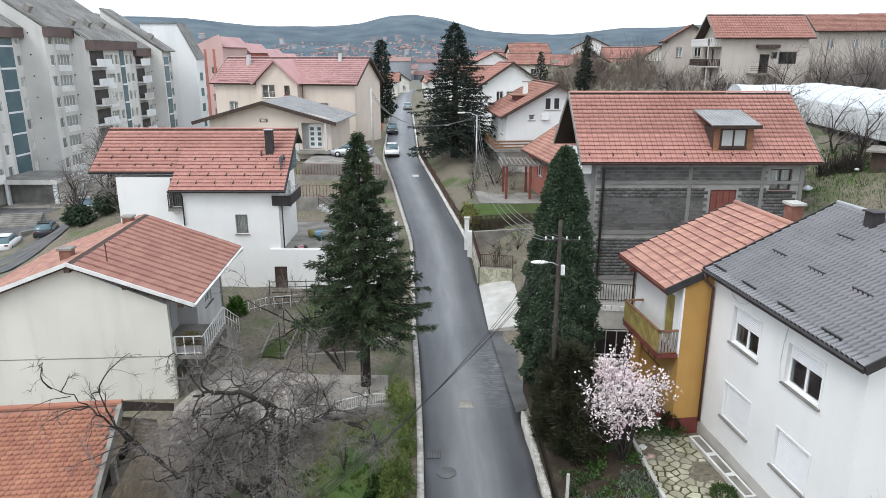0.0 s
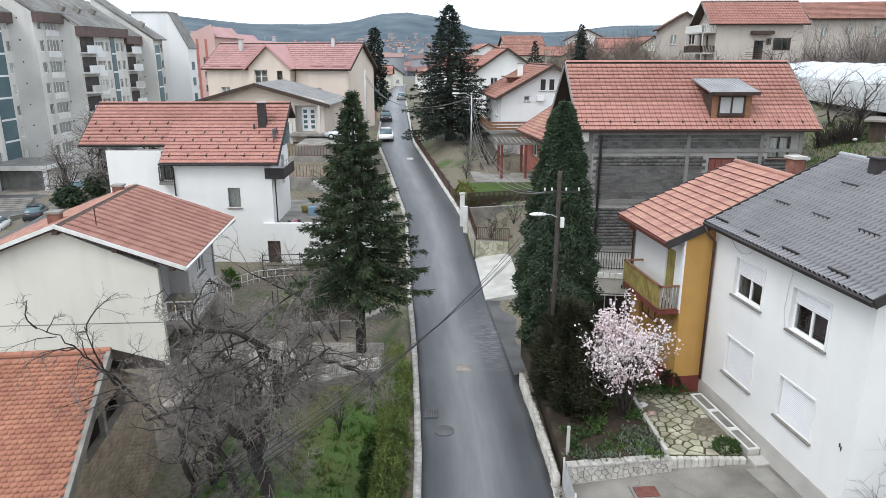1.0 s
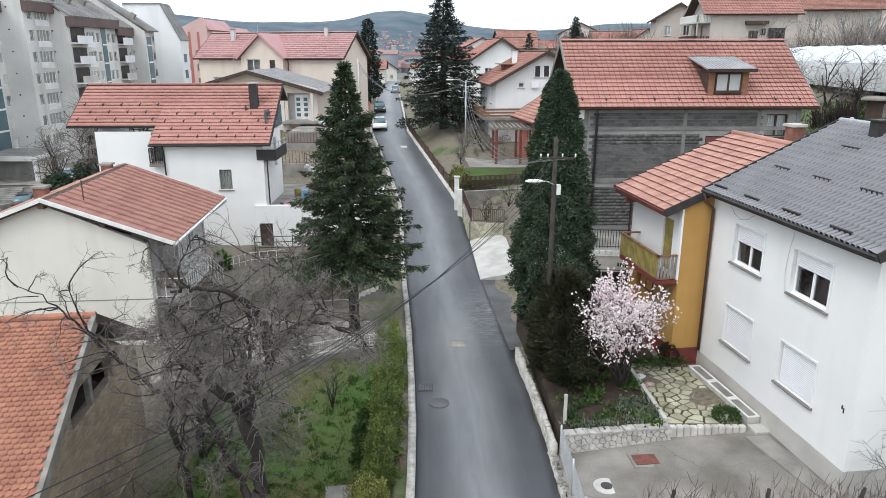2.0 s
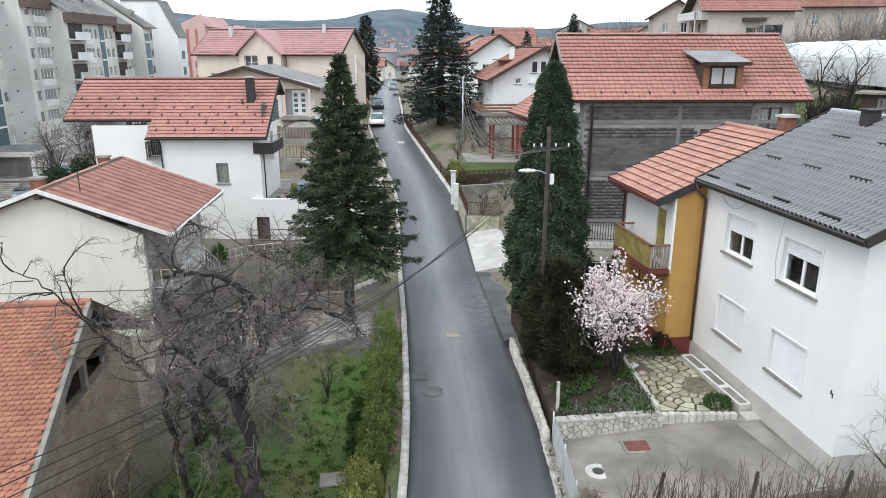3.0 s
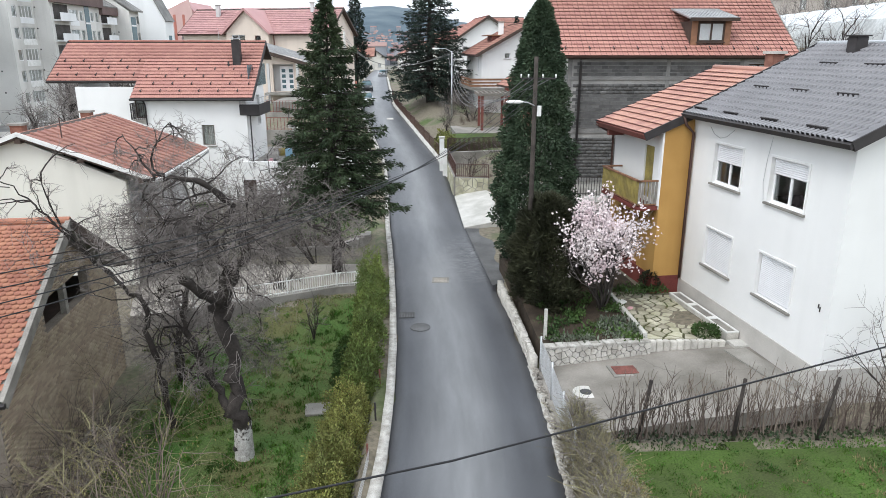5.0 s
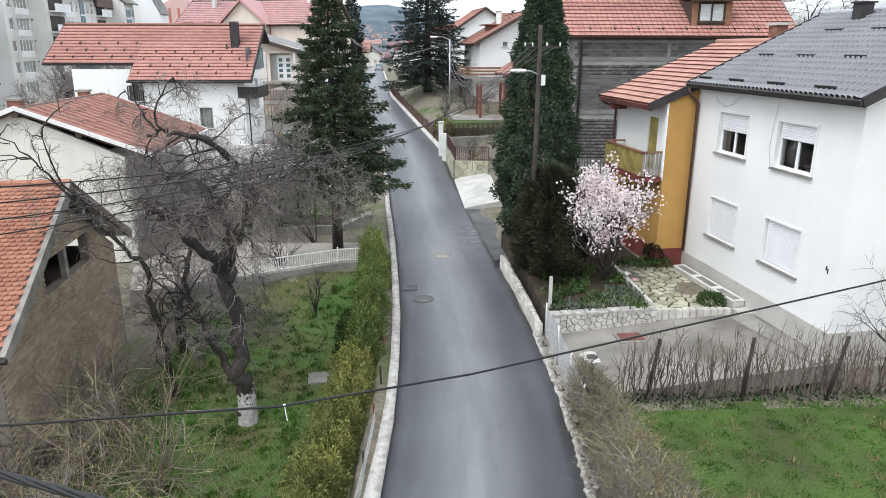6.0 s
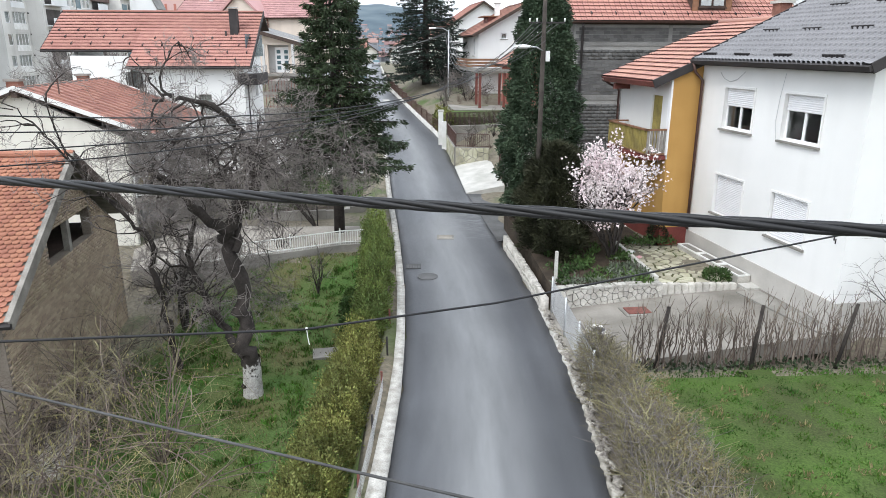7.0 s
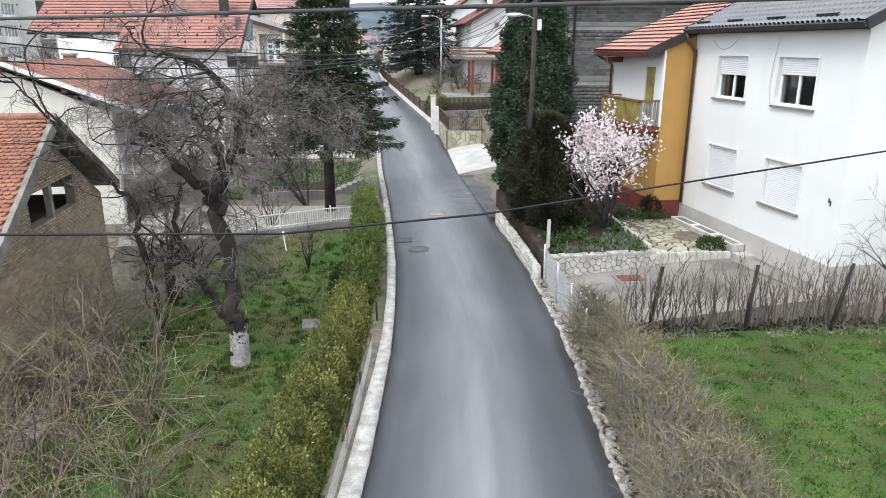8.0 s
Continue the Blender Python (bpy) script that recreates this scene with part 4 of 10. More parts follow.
# one sheet of ground, fine near the street and coarse towards the horizon
def spaced(near, far, n_near, n_far):
    a = np.linspace(-near, near, n_near)
    b = near + (far - near) * (np.linspace(0, 1, n_far + 1)[1:] ** 3.2)
    return np.concatenate([-b[::-1], a, b])


gx = spaced(26, 4200, 150, 70)
gy = np.concatenate([-np.geomspace(8, 3000, 30)[::-1], np.linspace(-6, 64, 170), 64 + np.geomspace(1, 4300, 120)])
GX, GY = np.meshgrid(gx, gy)
GZ = ground_z(GX, GY) - 0.10 * (np.abs(GX - road_x(GY)) < 2.5)
GZ = GZ + np.where(np.hypot(GX, GY) < 200, 0.04 * np.sin(GX * 1.9 + np.cos(GY * 1.3)) * np.sin(GY * 1.7), 0.0)
gi, gj = np.meshgrid(np.arange(len(gy) - 1), np.arange(len(gx) - 1), indexing="ij")
gk = gi * len(gx) + gj
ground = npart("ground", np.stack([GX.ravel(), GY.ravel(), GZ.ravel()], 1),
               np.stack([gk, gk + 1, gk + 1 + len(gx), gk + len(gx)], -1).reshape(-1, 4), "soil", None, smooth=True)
tagged(ground, "grassy garden ground rising to a hillside and distant wooded hills with painted blue haze", "ground", "", "structure")
gm = bpy.data.materials.new("garden_ground")
gm.use_nodes = True
gn, gl = gm.node_tree.nodes, gm.node_tree.links
g_p = gn["Principled BSDF"]
g_p.inputs["Roughness"].default_value = 0.95
g_pos = gn.new("ShaderNodeNewGeometry")


def g_noise(scale, detail=6.0):
    t = gn.new("ShaderNodeTexNoise")
    t.inputs["Scale"].default_value, t.inputs["Detail"].default_value = scale, detail
    gl.new(g_pos.outputs["Position"], t.inputs["Vector"])
    return t.outputs["Fac"]


def g_ramp(fac, p0, p1, c0, c1):
    r = gn.new("ShaderNodeValToRGB")
    r.color_ramp.elements[0].position, r.color_ramp.elements[1].position = p0, p1
    r.color_ramp.elements[0].color, r.color_ramp.elements[1].color = (*c0, 1), (*c1, 1)
    gl.new(fac, r.inputs["Fac"])
    return r.outputs["Color"]


def g_mix(fac, a, b):
    m_ = gn.new("ShaderNodeMix")
    m_.data_type = "RGBA"
    gl.new(fac, m_.inputs["Factor"])
    gl.new(a, m_.inputs["A"])
    gl.new(b, m_.inputs["B"])
    return m_.outputs["Result"]


grass_col = g_ramp(g_noise(2.2), 0.3, 0.7, (0.048, 0.078, 0.022), (0.090, 0.130, 0.036))
soil_col = g_ramp(g_noise(6.0), 0.3, 0.7, (0.105, 0.092, 0.068), (0.220, 0.192, 0.142))
near_col = g_mix(g_ramp(g_noise(0.32), 0.30, 0.48, (0, 0, 0), (1, 1, 1)), grass_col, soil_col)
# far ground: the blue haze of distance is put into its colour
hazy_far_col = g_ramp(g_noise(0.010, 6.0), 0.34, 0.70, (0.046, 0.074, 0.098), (0.102, 0.136, 0.155))
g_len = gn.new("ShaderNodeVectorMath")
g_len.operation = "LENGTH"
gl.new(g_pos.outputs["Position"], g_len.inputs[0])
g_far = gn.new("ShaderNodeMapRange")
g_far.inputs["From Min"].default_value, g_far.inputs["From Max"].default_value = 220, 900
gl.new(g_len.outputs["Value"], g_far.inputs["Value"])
gl.new(g_mix(g_far.outputs["Result"], near_col, hazy_far_col), g_p.inputs["Base Color"])
g_b = gn.new("ShaderNodeBump")
g_b.inputs["Strength"].default_value, g_b.inputs["Distance"].default_value = 0.6, 0.05
gl.new(g_noise(14.0), g_b.inputs["Height"])
gl.new(g_b.outputs["Normal"], g_p.inputs["Normal"])
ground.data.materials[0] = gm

# the street
ry = np.arange(-60, 300, 0.5)
ro = np.linspace(-1, 1, 13)
edge_wob = 0.05 * np.sin(ry * 1.7) + 0.035 * np.sin(ry * 4.3 + 1)
RV = np.stack([road_x(ry)[:, None] + ro[None] * (HALF + edge_wob[:, None] * np.abs(ro[None]) ** 6), np.repeat(ry[:, None], 13, 1), road_z(ry)[:, None] + 0.03 * (1 - ro[None] ** 2)], -1).reshape(-1, 3)
r_i, r_j = np.meshgrid(np.arange(len(ry) - 1), np.arange(12), indexing="ij")
r_k = r_i * 13 + r_j
RQ = np.stack([r_k, r_k + 1, r_k + 14, r_k + 13], -1).reshape(-1, 4)
skirt = len(RV)
RV = np.concatenate([RV, RV.reshape(-1, 13, 3)[:, 0] - (0, 0, 0.25), RV.reshape(-1, 13, 3)[:, 12] - (0, 0, 0.25)])
r_n = np.arange(len(ry) - 1)
RQ = np.concatenate([RQ, np.stack([r_n * 13, (r_n + 1) * 13, skirt + r_n + 1, skirt + r_n], 1),
                     np.stack([r_n * 13 + 12, skirt + len(ry) + r_n, skirt + len(ry) + r_n + 1, (r_n + 1) * 13 + 12], 1)])
road = npart("road", RV, RQ, "asphalt", smooth=True)
r_uv = road.data.uv_layers.new(name="across")
loop_v = np.empty(len(road.data.loops), np.int32)
road.data.loops.foreach_get("vertex_index", loop_v)
all_uv = np.concatenate([np.stack([np.tile((ro + 1) / 2, len(ry)), np.repeat(ry, 13)], 1), np.stack([np.zeros(len(ry)), ry], 1), np.stack([np.ones(len(ry)), ry], 1)])
r_uv.data.foreach_set("uv", all_uv[loop_v].astype(np.float32).ravel())
tagged(road, "freshly laid dark asphalt lane, paler along its middle", "road", "", "structure")
kerb_left = ribbon("kerb", -40, 140, lambda y: -HALF - 0.24 - 0.09 * (1 - smooth(7, 16, y)), -HALF + 0.01, 0.12, 2.0, "concrete_kerb", jitter=0.006, step=1.1)
tagged(kerb_left, "pale rough concrete retaining kerb along the lane", "kerb", "", "structure")
kerb_near = ribbon("kerb", -40, 13.4, HALF - 0.02, HALF + 0.11, 0.035, 0.6, "stone_rubble", jitter=0.028, step=0.12)
tagged(kerb_near, "crumbled grey mortar edge along the asphalt", "kerb", "", "structure")
kerb_right = ribbon("kerb", 13.5, 18.8, HALF - 0.02, HALF + 0.12, 0.03, 0.6, "concrete_kerb", jitter=0.02, step=0.16)
tagged(kerb_right, "broken whitish mortar edge beside the asphalt", "kerb", "", "structure")
rng_k = np.random.default_rng(17)
RUBBLE = []
for k in range(6):
    bm = bmesh.new()
    bmesh.ops.create_icosphere(bm, subdivisions=1, radius=0.5)
    for vv in bm.verts:
        vv.co = Vector((vv.co.x, vv.co.y * 1.2, vv.co.z * 0.8)) * float(rng_k.uniform(0.7, 1.25))
    me = bpy.data.meshes.new("stone")
    bm.to_mesh(me)
    bm.free()
    me.materials.append(M["stone_rubble"])
    RUBBLE.append(me)
for k in range(280):
    y = 4.0 + 15.0 * (k + rng_k.uniform(-0.4, 0.4)) / 280
    size = rng_k.uniform(0.05, 0.17)
    ob = new("stone", RUBBLE[k % 6])
    ob.parent = kerb_right
    ob.matrix_basis = pose(float(road_x(y)) + HALF + rng_k.uniform(0.02, 0.24), y, float(road_z(y)) + rng_k.uniform(0.0, 0.05), rng_k.uniform(-20, 20), rng_k.uniform(-20, 20), rng_k.uniform(0, 360)) @ Matrix.Diagonal((size, size * 1.3, size, 1))
kerb_far = ribbon("kerb", 47.5, 140, HALF - 0.02, HALF + 0.22, 0.28, 0.8, "concrete_pale", jitter=0.02)
tagged(kerb_far, "pale concrete base wall of the garden fences", "kerb", "", "structure")

# ---- the white house and its ochre neighbour ----
RZ_R = 96.72
white_house = thing("house", (11.07, 16.05, 0), RZ_R, "white rendered two-storey house under a dark grey metal tile roof", "house")
# local: x along the street wall away from the viewer, y out towards the street
wa, wb = (0, 0), (8.02, 0)
fronts = [(1.62, 3.28, 2.22, 3.58), (4.80, 6.46, 2.22, 3.58), (1.62, 3.28, 5.17, 6.53), (4.80, 6.46, 5.17, 6.53)]
wall(white_house, wb, wa, 1.15, 7.30, [(8.02 - u1, 8.02 - u0, v0, v1) for u0, u1, v0, v1 in fronts], "render_white")
wall(white_house, wa, (0, -9.0), 1.15, 7.30, (), "render_white", gable=(4.46, 9.5))
wall(white_house, (8.02, -9.0), wb, 1.15, 7.30, (), "render_white", gable=(4.54, 9.5))
wall(white_house, (0, -9.0), (8.02, -9.0), 1.15, 7.30, (), "render_white")
bm = bmesh.new()
box(bm, -0.03, 8.02, -9.0, 0.035, -0.6, 1.15)
part("plinth", bm, "plinth_grey", white_house, "grey textured plinth")
for k, (u0, u1, v0, v1) in enumerate(fronts):
    q0, q1 = 8.02 - u1, 8.02 - u0
    if v0 < 4:
        window(white_house, wb, wa, q0, q1, v0, v1, shutter=0.97, surround=0.06)
    else:
        window(white_house, wb, wa, q0, q1, v0, v1, shutter=0.44 if k == 3 else 0.36, surround=0.07)
one_box("floor", (0.3, 8.0, -8.7, -0.3, 4.1, 4.3), "dark_room", white_house)
bm = bmesh.new()
obox(bm, wframe(wb, wa), 7.58, 7.62, 0.004, 0.02, 2.82, 2.94)
obox(bm, wframe(wb, wa), 7.65, 7.68, 0.004, 0.02, 2.74, 2.88)
part("house_plate", bm, "metal_dark", white_house)
# metal tile roof: pressed waves in steps
wr = bmesh.new()
fa = slope_frame((8.02, 0.46, 7.41), (-1, 0, 0), (0, -4.92, 2.36))
fb = slope_frame((-0.35, -9.4, 7.41), (1, 0, 0), (0, 4.94, 2.36))
LEN = math.hypot(4.92, 2.36)
slab(wr, fa, 8.37, LEN, -0.2, -0.03)
slab(wr, fb, 8.37, LEN, -0.2, -0.034)
white_roof = part("roof", wr, "metal_dark", white_house)


def metal_tiles(f, width, length, parent, step=0.35, wave=0.2):
    # each wave: a narrow sunk channel, then a domed crown
    shape = np.array([(0.0, -0.075), (0.058, -0.075), (0.062, 0.004), (0.085, 0.026), (0.128, 0.034), (0.172, 0.026), (0.196, 0.004)])
    count = int(width / wave)
    xs = np.concatenate([shape[:, 0] * wave / 0.2 + i * wave for i in range(count)])
    hgt = np.tile(shape[:, 1], count)
    keep = xs < width
    xs, hgt = np.append(xs[keep], width), np.append(hgt[keep], 0.0)
    n = len(xs)
    ys, hs = [], []
    k = 0
    while k * step < length - 0.01:
        y0, y1 = k * step, min(length, (k + 1) * step)
        ys += [y0, y1 - 0.012]
        hs += [0.055, 0.006]
        k += 1
    V = []
    for y, h in zip(ys, hs):
        V.append(np.stack([xs, np.full(n, y), hgt + h], 1))
    V = np.concatenate(V)
    i, j = np.meshgrid(np.arange(len(ys) - 1), np.arange(n - 1), indexing="ij")
    b_ = i * n + j
    Q = np.stack([b_, b_ + 1, b_ + 1 + n, b_ + n], -1).reshape(-1, 4)
    V = V @ np.array(f.to_3x3()).T + np.array(f.translation)
    return npart("metal_tiles", V, Q, "metal_tile", parent)


metal_tiles(fa, 8.37, LEN, white_roof)
metal_tiles(fb, 8.37, LEN, white_roof)
# snow guards
for row, xs in ((0.32, (0.62, 2.52, 4.57, 6.67)), (2.1, (1.52, 3.52, 5.6, 7.6)), (3.9, (2.5, 4.5, 6.6))):
    for x in xs:
        bm = bmesh.new()
        for i in range(8):
            obox(bm, fa, x - 0.4 + i * 0.1, x - 0.34 + i * 0.1, row, row + 0.03, 0.0, 0.10)
        obox(bm, fa, x - 0.42, x + 0.42, row + 0.005, row + 0.045, 0.085, 0.11)
        part("snow_guard", bm, "metal_dark", white_roof)
bm = bmesh.new()
obox(bm, fa, -0.03, 8.40, -0.10, -0.005, -0.12, 0.02)
part("gutter", bm, "metal_dark", white_roof)
for f, nm in ((fa, 0), (fb, 1)):
    for x in (-0.05, 8.372):
        one_box("verge_board", (x, x + 0.048, -0.02, LEN, -0.2, 0.07), "metal_dark", white_roof, f=f)
rod("ridge_cap", [(-0.35, -4.47, 9.79), (8.02, -4.47, 9.79)], 0.10, "metal_zinc", white_roof, sides=8)
chim = one_box("chimney", (5.30, 5.74, -4.18, -3.76, 8.9, 10.0), "metal_dark", white_roof, bevel=0.015)
one_box("cap", (5.24, 5.80, -4.24, -3.70, 10.0, 10.05), "metal_dark", chim)
# downpipe at the joint of the two houses
rod("downpipe", [(7.90, 0.48, 7.30), (7.88, 0.40, 7.0), (7.86, 0.10, 6.7), (7.86, 0.09, 1.2)], 0.055, "metal_brown", white_house, sides=8)
rod("lead", [(6.85, 0.03, 7.02), (6.6, 0.03, 6.82), (6.2, 0.03, 6.72), (5.8, 0.03, 6.82), (5.4, 0.03, 7.08)], 0.006, "cable_grey", white_house, sides=4)
# drooping aerial lead on the wall
rod("lead", [(3.36, 0.03, 7.1), (3.50, 0.03, 6.4), (3.56, 0.03, 5.7), (3.44, 0.03, 5.16)], 0.006, "metal_zinc", white_house, sides=4)

ochre_house = thing("house", (11.099, 15.81, 0), RZ_R, "ochre yellow house with a timber balcony and orange tiled roof", "house")
oa, ob_ = (8.27, 1.10), (12.75, 1.10)
OW = 4.48
wall(ochre_house, ob_, oa, 1.25, 3.85, [(0.9, 3.0, 1.25, 3.3)], "render_ochre")
wall(ochre_house, ob_, oa, 3.85, 6.75, [(2.95, 3.75, 4.1, 6.1)], "render_white", label="white wall behind the balcony")
wall(ochre_house, oa, (8.27, -8.8), 1.25, 6.9, (), "render_ochre", gable=(4.3, 8.55))
wall(ochre_house, (12.75, -8.8), ob_, 1.25, 6.9, (), "render_ochre", gable=(5.6, 8.55))
bm = bmesh.new()
box(bm, 8.24, 12.78, -8.8, 1.13, -0.4, 1.25)
part("plinth", bm, "plinth_red", ochre_house, "dark red plinth")
one_box("door", (2.97, 3.73, -0.12, -0.06, 4.12, 6.08), "timber_yellow", ochre_house, "yellow balcony door", f=wframe(ob_, oa))
gd = one_box("garage_door", (0.92, 2.98, -0.16, -0.1, 1.27, 3.28), "render_ochre", ochre_house, f=wframe(ob_, oa))
window(gd, ob_, oa, 1.0, 2.9, 2.65, 3.2, leaves=3, frame_mat="timber_red", sill=False, depth=0.09, name="fanlight")
# white corner post of the loggia
one_box("corner_post", (8.28, 8.46, 1.10, 1.16, 4.0, 6.7), "pvc_white", ochre_house)
bal = one_box("balcony", (8.35, 11.85, 1.13, 1.93, 3.82, 3.98), "plinth_red", ochre_house, "balcony slab with a dark red edge")
bm = bmesh.new()
for (x0, x1, y0, y1) in ((8.35, 8.41, 1.13, 1.93), (11.79, 11.85, 1.13, 1.93), (8.35, 11.85, 1.87, 1.93)):
    box(bm, x0 - 0.02, x1 + 0.02, y0 - 0.02, y1 + 0.02, 4.90, 4.96)
    box(bm, x0, x1, y0, y1, 4.02, 4.07)
part("handrail", bm, "timber_brown", bal)
for i in range(26):
    x = 8.40 + i * 0.136
    one_box("slat", (x, x + 0.10, 1.88, 1.905, 4.05, 4.90), "timber_yellow", bal)
for i in range(6):
    y = 1.16 + i * 0.13
    one_box("slat", (8.36, 8.385, y, y + 0.085, 4.05, 4.90), "timber_grey", bal)
# roof
ofa = slope_frame((12.95, 1.88, 6.66), (-1, 0, 0), (0, -5.08, 2.18))
OL = math.hypot(5.08, 2.18)
bm = bmesh.new()
slab(bm, ofa, 4.72, OL, -0.2, -0.01)
slab(bm, slope_frame((8.23, -8.3, 6.66), (1, 0, 0), (0, 5.1, 2.18)), 4.72, OL, -0.2, -0.012)
ochre_roof = part("roof", bm, "timber_red", ochre_house)
rod("ridge_cap", [(8.23, -3.2, 8.86), (12.95, -3.2, 8.86)], 0.11, "tile_orange", ochre_roof, sides=8)
one_box("verge_board", (-0.05, -0.002, -0.05, OL, -0.22, 0.07), "metal_dark", ochre_roof, f=ofa)
one_box("verge_board", (4.722, 4.77, -0.05, OL, -0.22, 0.07), "metal_dark", ochre_roof, f=ofa)
one_box("eaves_board", (0, 4.72, -0.05, -0.003, -0.2, 0.0), "timber_red", ochre_roof, f=ofa)
one_box("soffit_beam", (11.9, 12.1, 1.0, 1.75, 6.2, 6.42), "timber_red", ochre_house)
rod("downpipe", [(12.85, 1.95, 6.55), (12.8, 1.5, 6.3), (12.8, 1.18, 6.1), (12.8, 1.18, 1.3)], 0.05, "metal_brown", ochre_house, sides=8)
chimney(ochre_roof, 9.7, -3.75, 8.0, 9.45, 0.52, 0.46, cap="concrete_pale")

# ---- the unfinished block house ----
block_house = thing("house", (8.5, 38.4, 0), 0, "unfinished grey block house with a concrete frame and red tiled roof", "house")
BW, BD = 12.1, 9.0
holes_b = [(6.88, 8.38, 5.6, 7.6), (10.2, 11.43, 7.55, 8.8)]
wall(block_house, (0, 0), (BW, 0), 0.5, 9.05, holes_b, "mortar")
wall(block_house, (BW, 0), (BW, BD), 0.5, 9.05, (), "mortar", gable=(4.5, 12.55))
wall(block_house, (BW, BD), (0, BD), 0.5, 9.05, (), "mortar")
wall(block_house, (0, BD), (0, 0), 0.5, 9.05, [(2.6, 4.4, 2.0, 4.3), (5.6, 7.0, 3.0, 4.3)], "mortar")
# the attic gable stands back behind a white loggia
wall(block_house, (0.9, BD - 0.4), (0.9, 0.4), 9.07, 9.4, (), "timber_dark", gable=(4.1, 12.2), thick=0.2)
one_box("parapet", (-0.62, -0.05, -0.06, 5.0, 8.55, 9.5), "render_white", block_house, "white attic loggia parapet")
frame_bits = [(-0.03, 0.2, 0.5, 9.05), (5.52, 5.74, 5.1, 9.05), (9.68, 9.9, 5.6, 9.05), (11.88, BW + 0.03, 0.5, 9.05)]
for u0, u1, v0, v1 in frame_bits:
    one_box("column", (u0, u1, -0.035, 0.02, v0, v1), "frame_concrete", block_house)
for v0, v1 in ((7.92, 8.12), (4.96, 5.20), (2.2, 2.42)):
    one_box("ring_beam", (-0.03, BW + 0.03, -0.045, 0.02, v0, v1), "frame_concrete", block_house)
window(block_house, (0, 0), (BW, 0), 10.2, 11.43, 7.55, 8.8, leaves=2, frame_mat="timber_dark", curtain="pvc_white")
door_b = one_box("door", (6.9, 8.36, -0.16, -0.1, 5.62, 7.58), "timber_red", block_house, "dark red plank door", f=wframe((0, 0), (BW, 0)))
for i in range(4):
    one_box("plank", (6.95 + i * 0.36, 7.27 + i * 0.36, -0.095, -0.07, 5.66, 7.54), "timber_red", door_b, f=wframe((0, 0), (BW, 0)))
rod("downpipe", [(0.55, -0.55, 9.0), (0.62, -0.3, 8.75), (0.66, -0.12, 8.55), (0.62, -0.12, 1.0)], 0.075, "metal_dark", block_house, sides=8)
block_roof = gable_roof(block_house, -0.72, 12.85, -0.45, 9.35, 9.22, 12.82, ("flat", 0.30, 0.345, "tile_red"), 300, "ab", fascia="metal_zinc", gutter="metal_brown", ym=4.5, verge="concrete", hooks=1)
# dormer
dm = bmesh.new()
box(dm, 6.85, 9.1, 0.35, 4.0, 9.6, 11.1)
dormer = part("dormer", dm, "timber_dark", block_roof)
window(dormer, (6.9, 0.34), (9.05, 0.34), 0.35, 1.8, 10.0, 11.02, leaves=2, frame_mat="timber_dark", sill=True, depth=-0.05, curtain=None)
one_box("blind", (7.3, 8.65, 0.325, 0.345, 10.08, 10.96), "pvc_white", dormer)
for x in (6.86, 8.74):
    one_box("corner_board", (x, x + 0.34, 0.30, 0.347, 9.7, 11.1), "timber_brown", dormer)
dv = bmesh.new()
fd = slope_frame((6.6, -0.05, 11.18), (1, 0, 0), (0, 3.6, 0.72))
obox(dv, fd, 0, 2.75, 0, 3.7, 0, 0.06)
dormer_roof = part("dormer_roof", dv, "metal_sheet", dormer, "weathered grey sheet metal")
for i in range(15):
    one_box("seam", (i * 0.194, i * 0.194 + 0.03, 0, 3.7, 0.06, 0.09), "metal_sheet", dormer_roof, f=fd)
one_box("trim", (-0.02, 2.77, -0.04, 0.0, -0.1, 0.09), "timber_dark", dormer_roof, f=fd)
rod("aerial", [(8.9, 4.3, 12.6), (8.9, 4.3, 13.5)], 0.015, "metal_zinc", block_roof, sides=4)

# ---- the white house with the long red roof ----
long_house = thing("house", (-21.7, 43.6, 0), 0, "white rendered house with a long red tiled roof and terrace", "house")
# local x from 0 (left) to 11 (right); the right-hand part stands 0.9 forward
wall(long_house, (0, 0.9), (4.6, 0.9), -2.6, 7.25, [(3.6, 4.4, 5.3, 7.2)], "render_white")
wall(long_house, (4.6, 0.0), (10.9, 0.0), -2.6, 6.75, [(3.4, 4.2, 3.64, 4.94)], "render_white")
wall(long_house, (4.6, 0.9), (4.6, 0.0), -2.6, 6.7, (), "render_white")
wall(long_house, (10.9, 0.0), (10.9, 5.3), -2.6, 6.75, [(3.0, 3.9, 4.6, 6.6)], "render_white", gable=(4.5, 9.5))
wall(long_house, (10.9, 5.3), (0, 5.3), -2.6, 6.75, (), "render_white")
wall(long_house, (0, 5.3), (0, 0.9), -2.6, 7.0, (), "render_white", gable=(0.9, 9.4))
window(long_house, (4.6, 0.0), (10.9, 0.0), 3.4, 4.2, 3.64, 4.94, leaves=1, frame_mat="timber_grey", curtain="curtain", surround=0.0)
window(long_house, (0, 0.9), (4.6, 0.9), 3.6, 4.4, 5.3, 7.2, leaves=1, frame_mat="timber_dark", sill=False)
railing(long_house, [(3.55, 0.9), (3.55, 0.35), (4.5, 0.35), (4.5, 0.9)], 5.25, 1.0, material="metal_dark")
one_box("balcony", (3.5, 4.55, 0.3, 0.9, 5.08, 5.24), "concrete", long_house)
bm = bmesh.new()
lf = slope_frame((4.25, -0.52, 6.63), (1, 0, 0), (0, 5.1, 3.45))
LS = math.hypot(5.07, 3.45)
k_left = 1.0 / 3.45 * LS
obox(bm, lf, 0, 7.5, 0, LS, -0.16, -0.01)
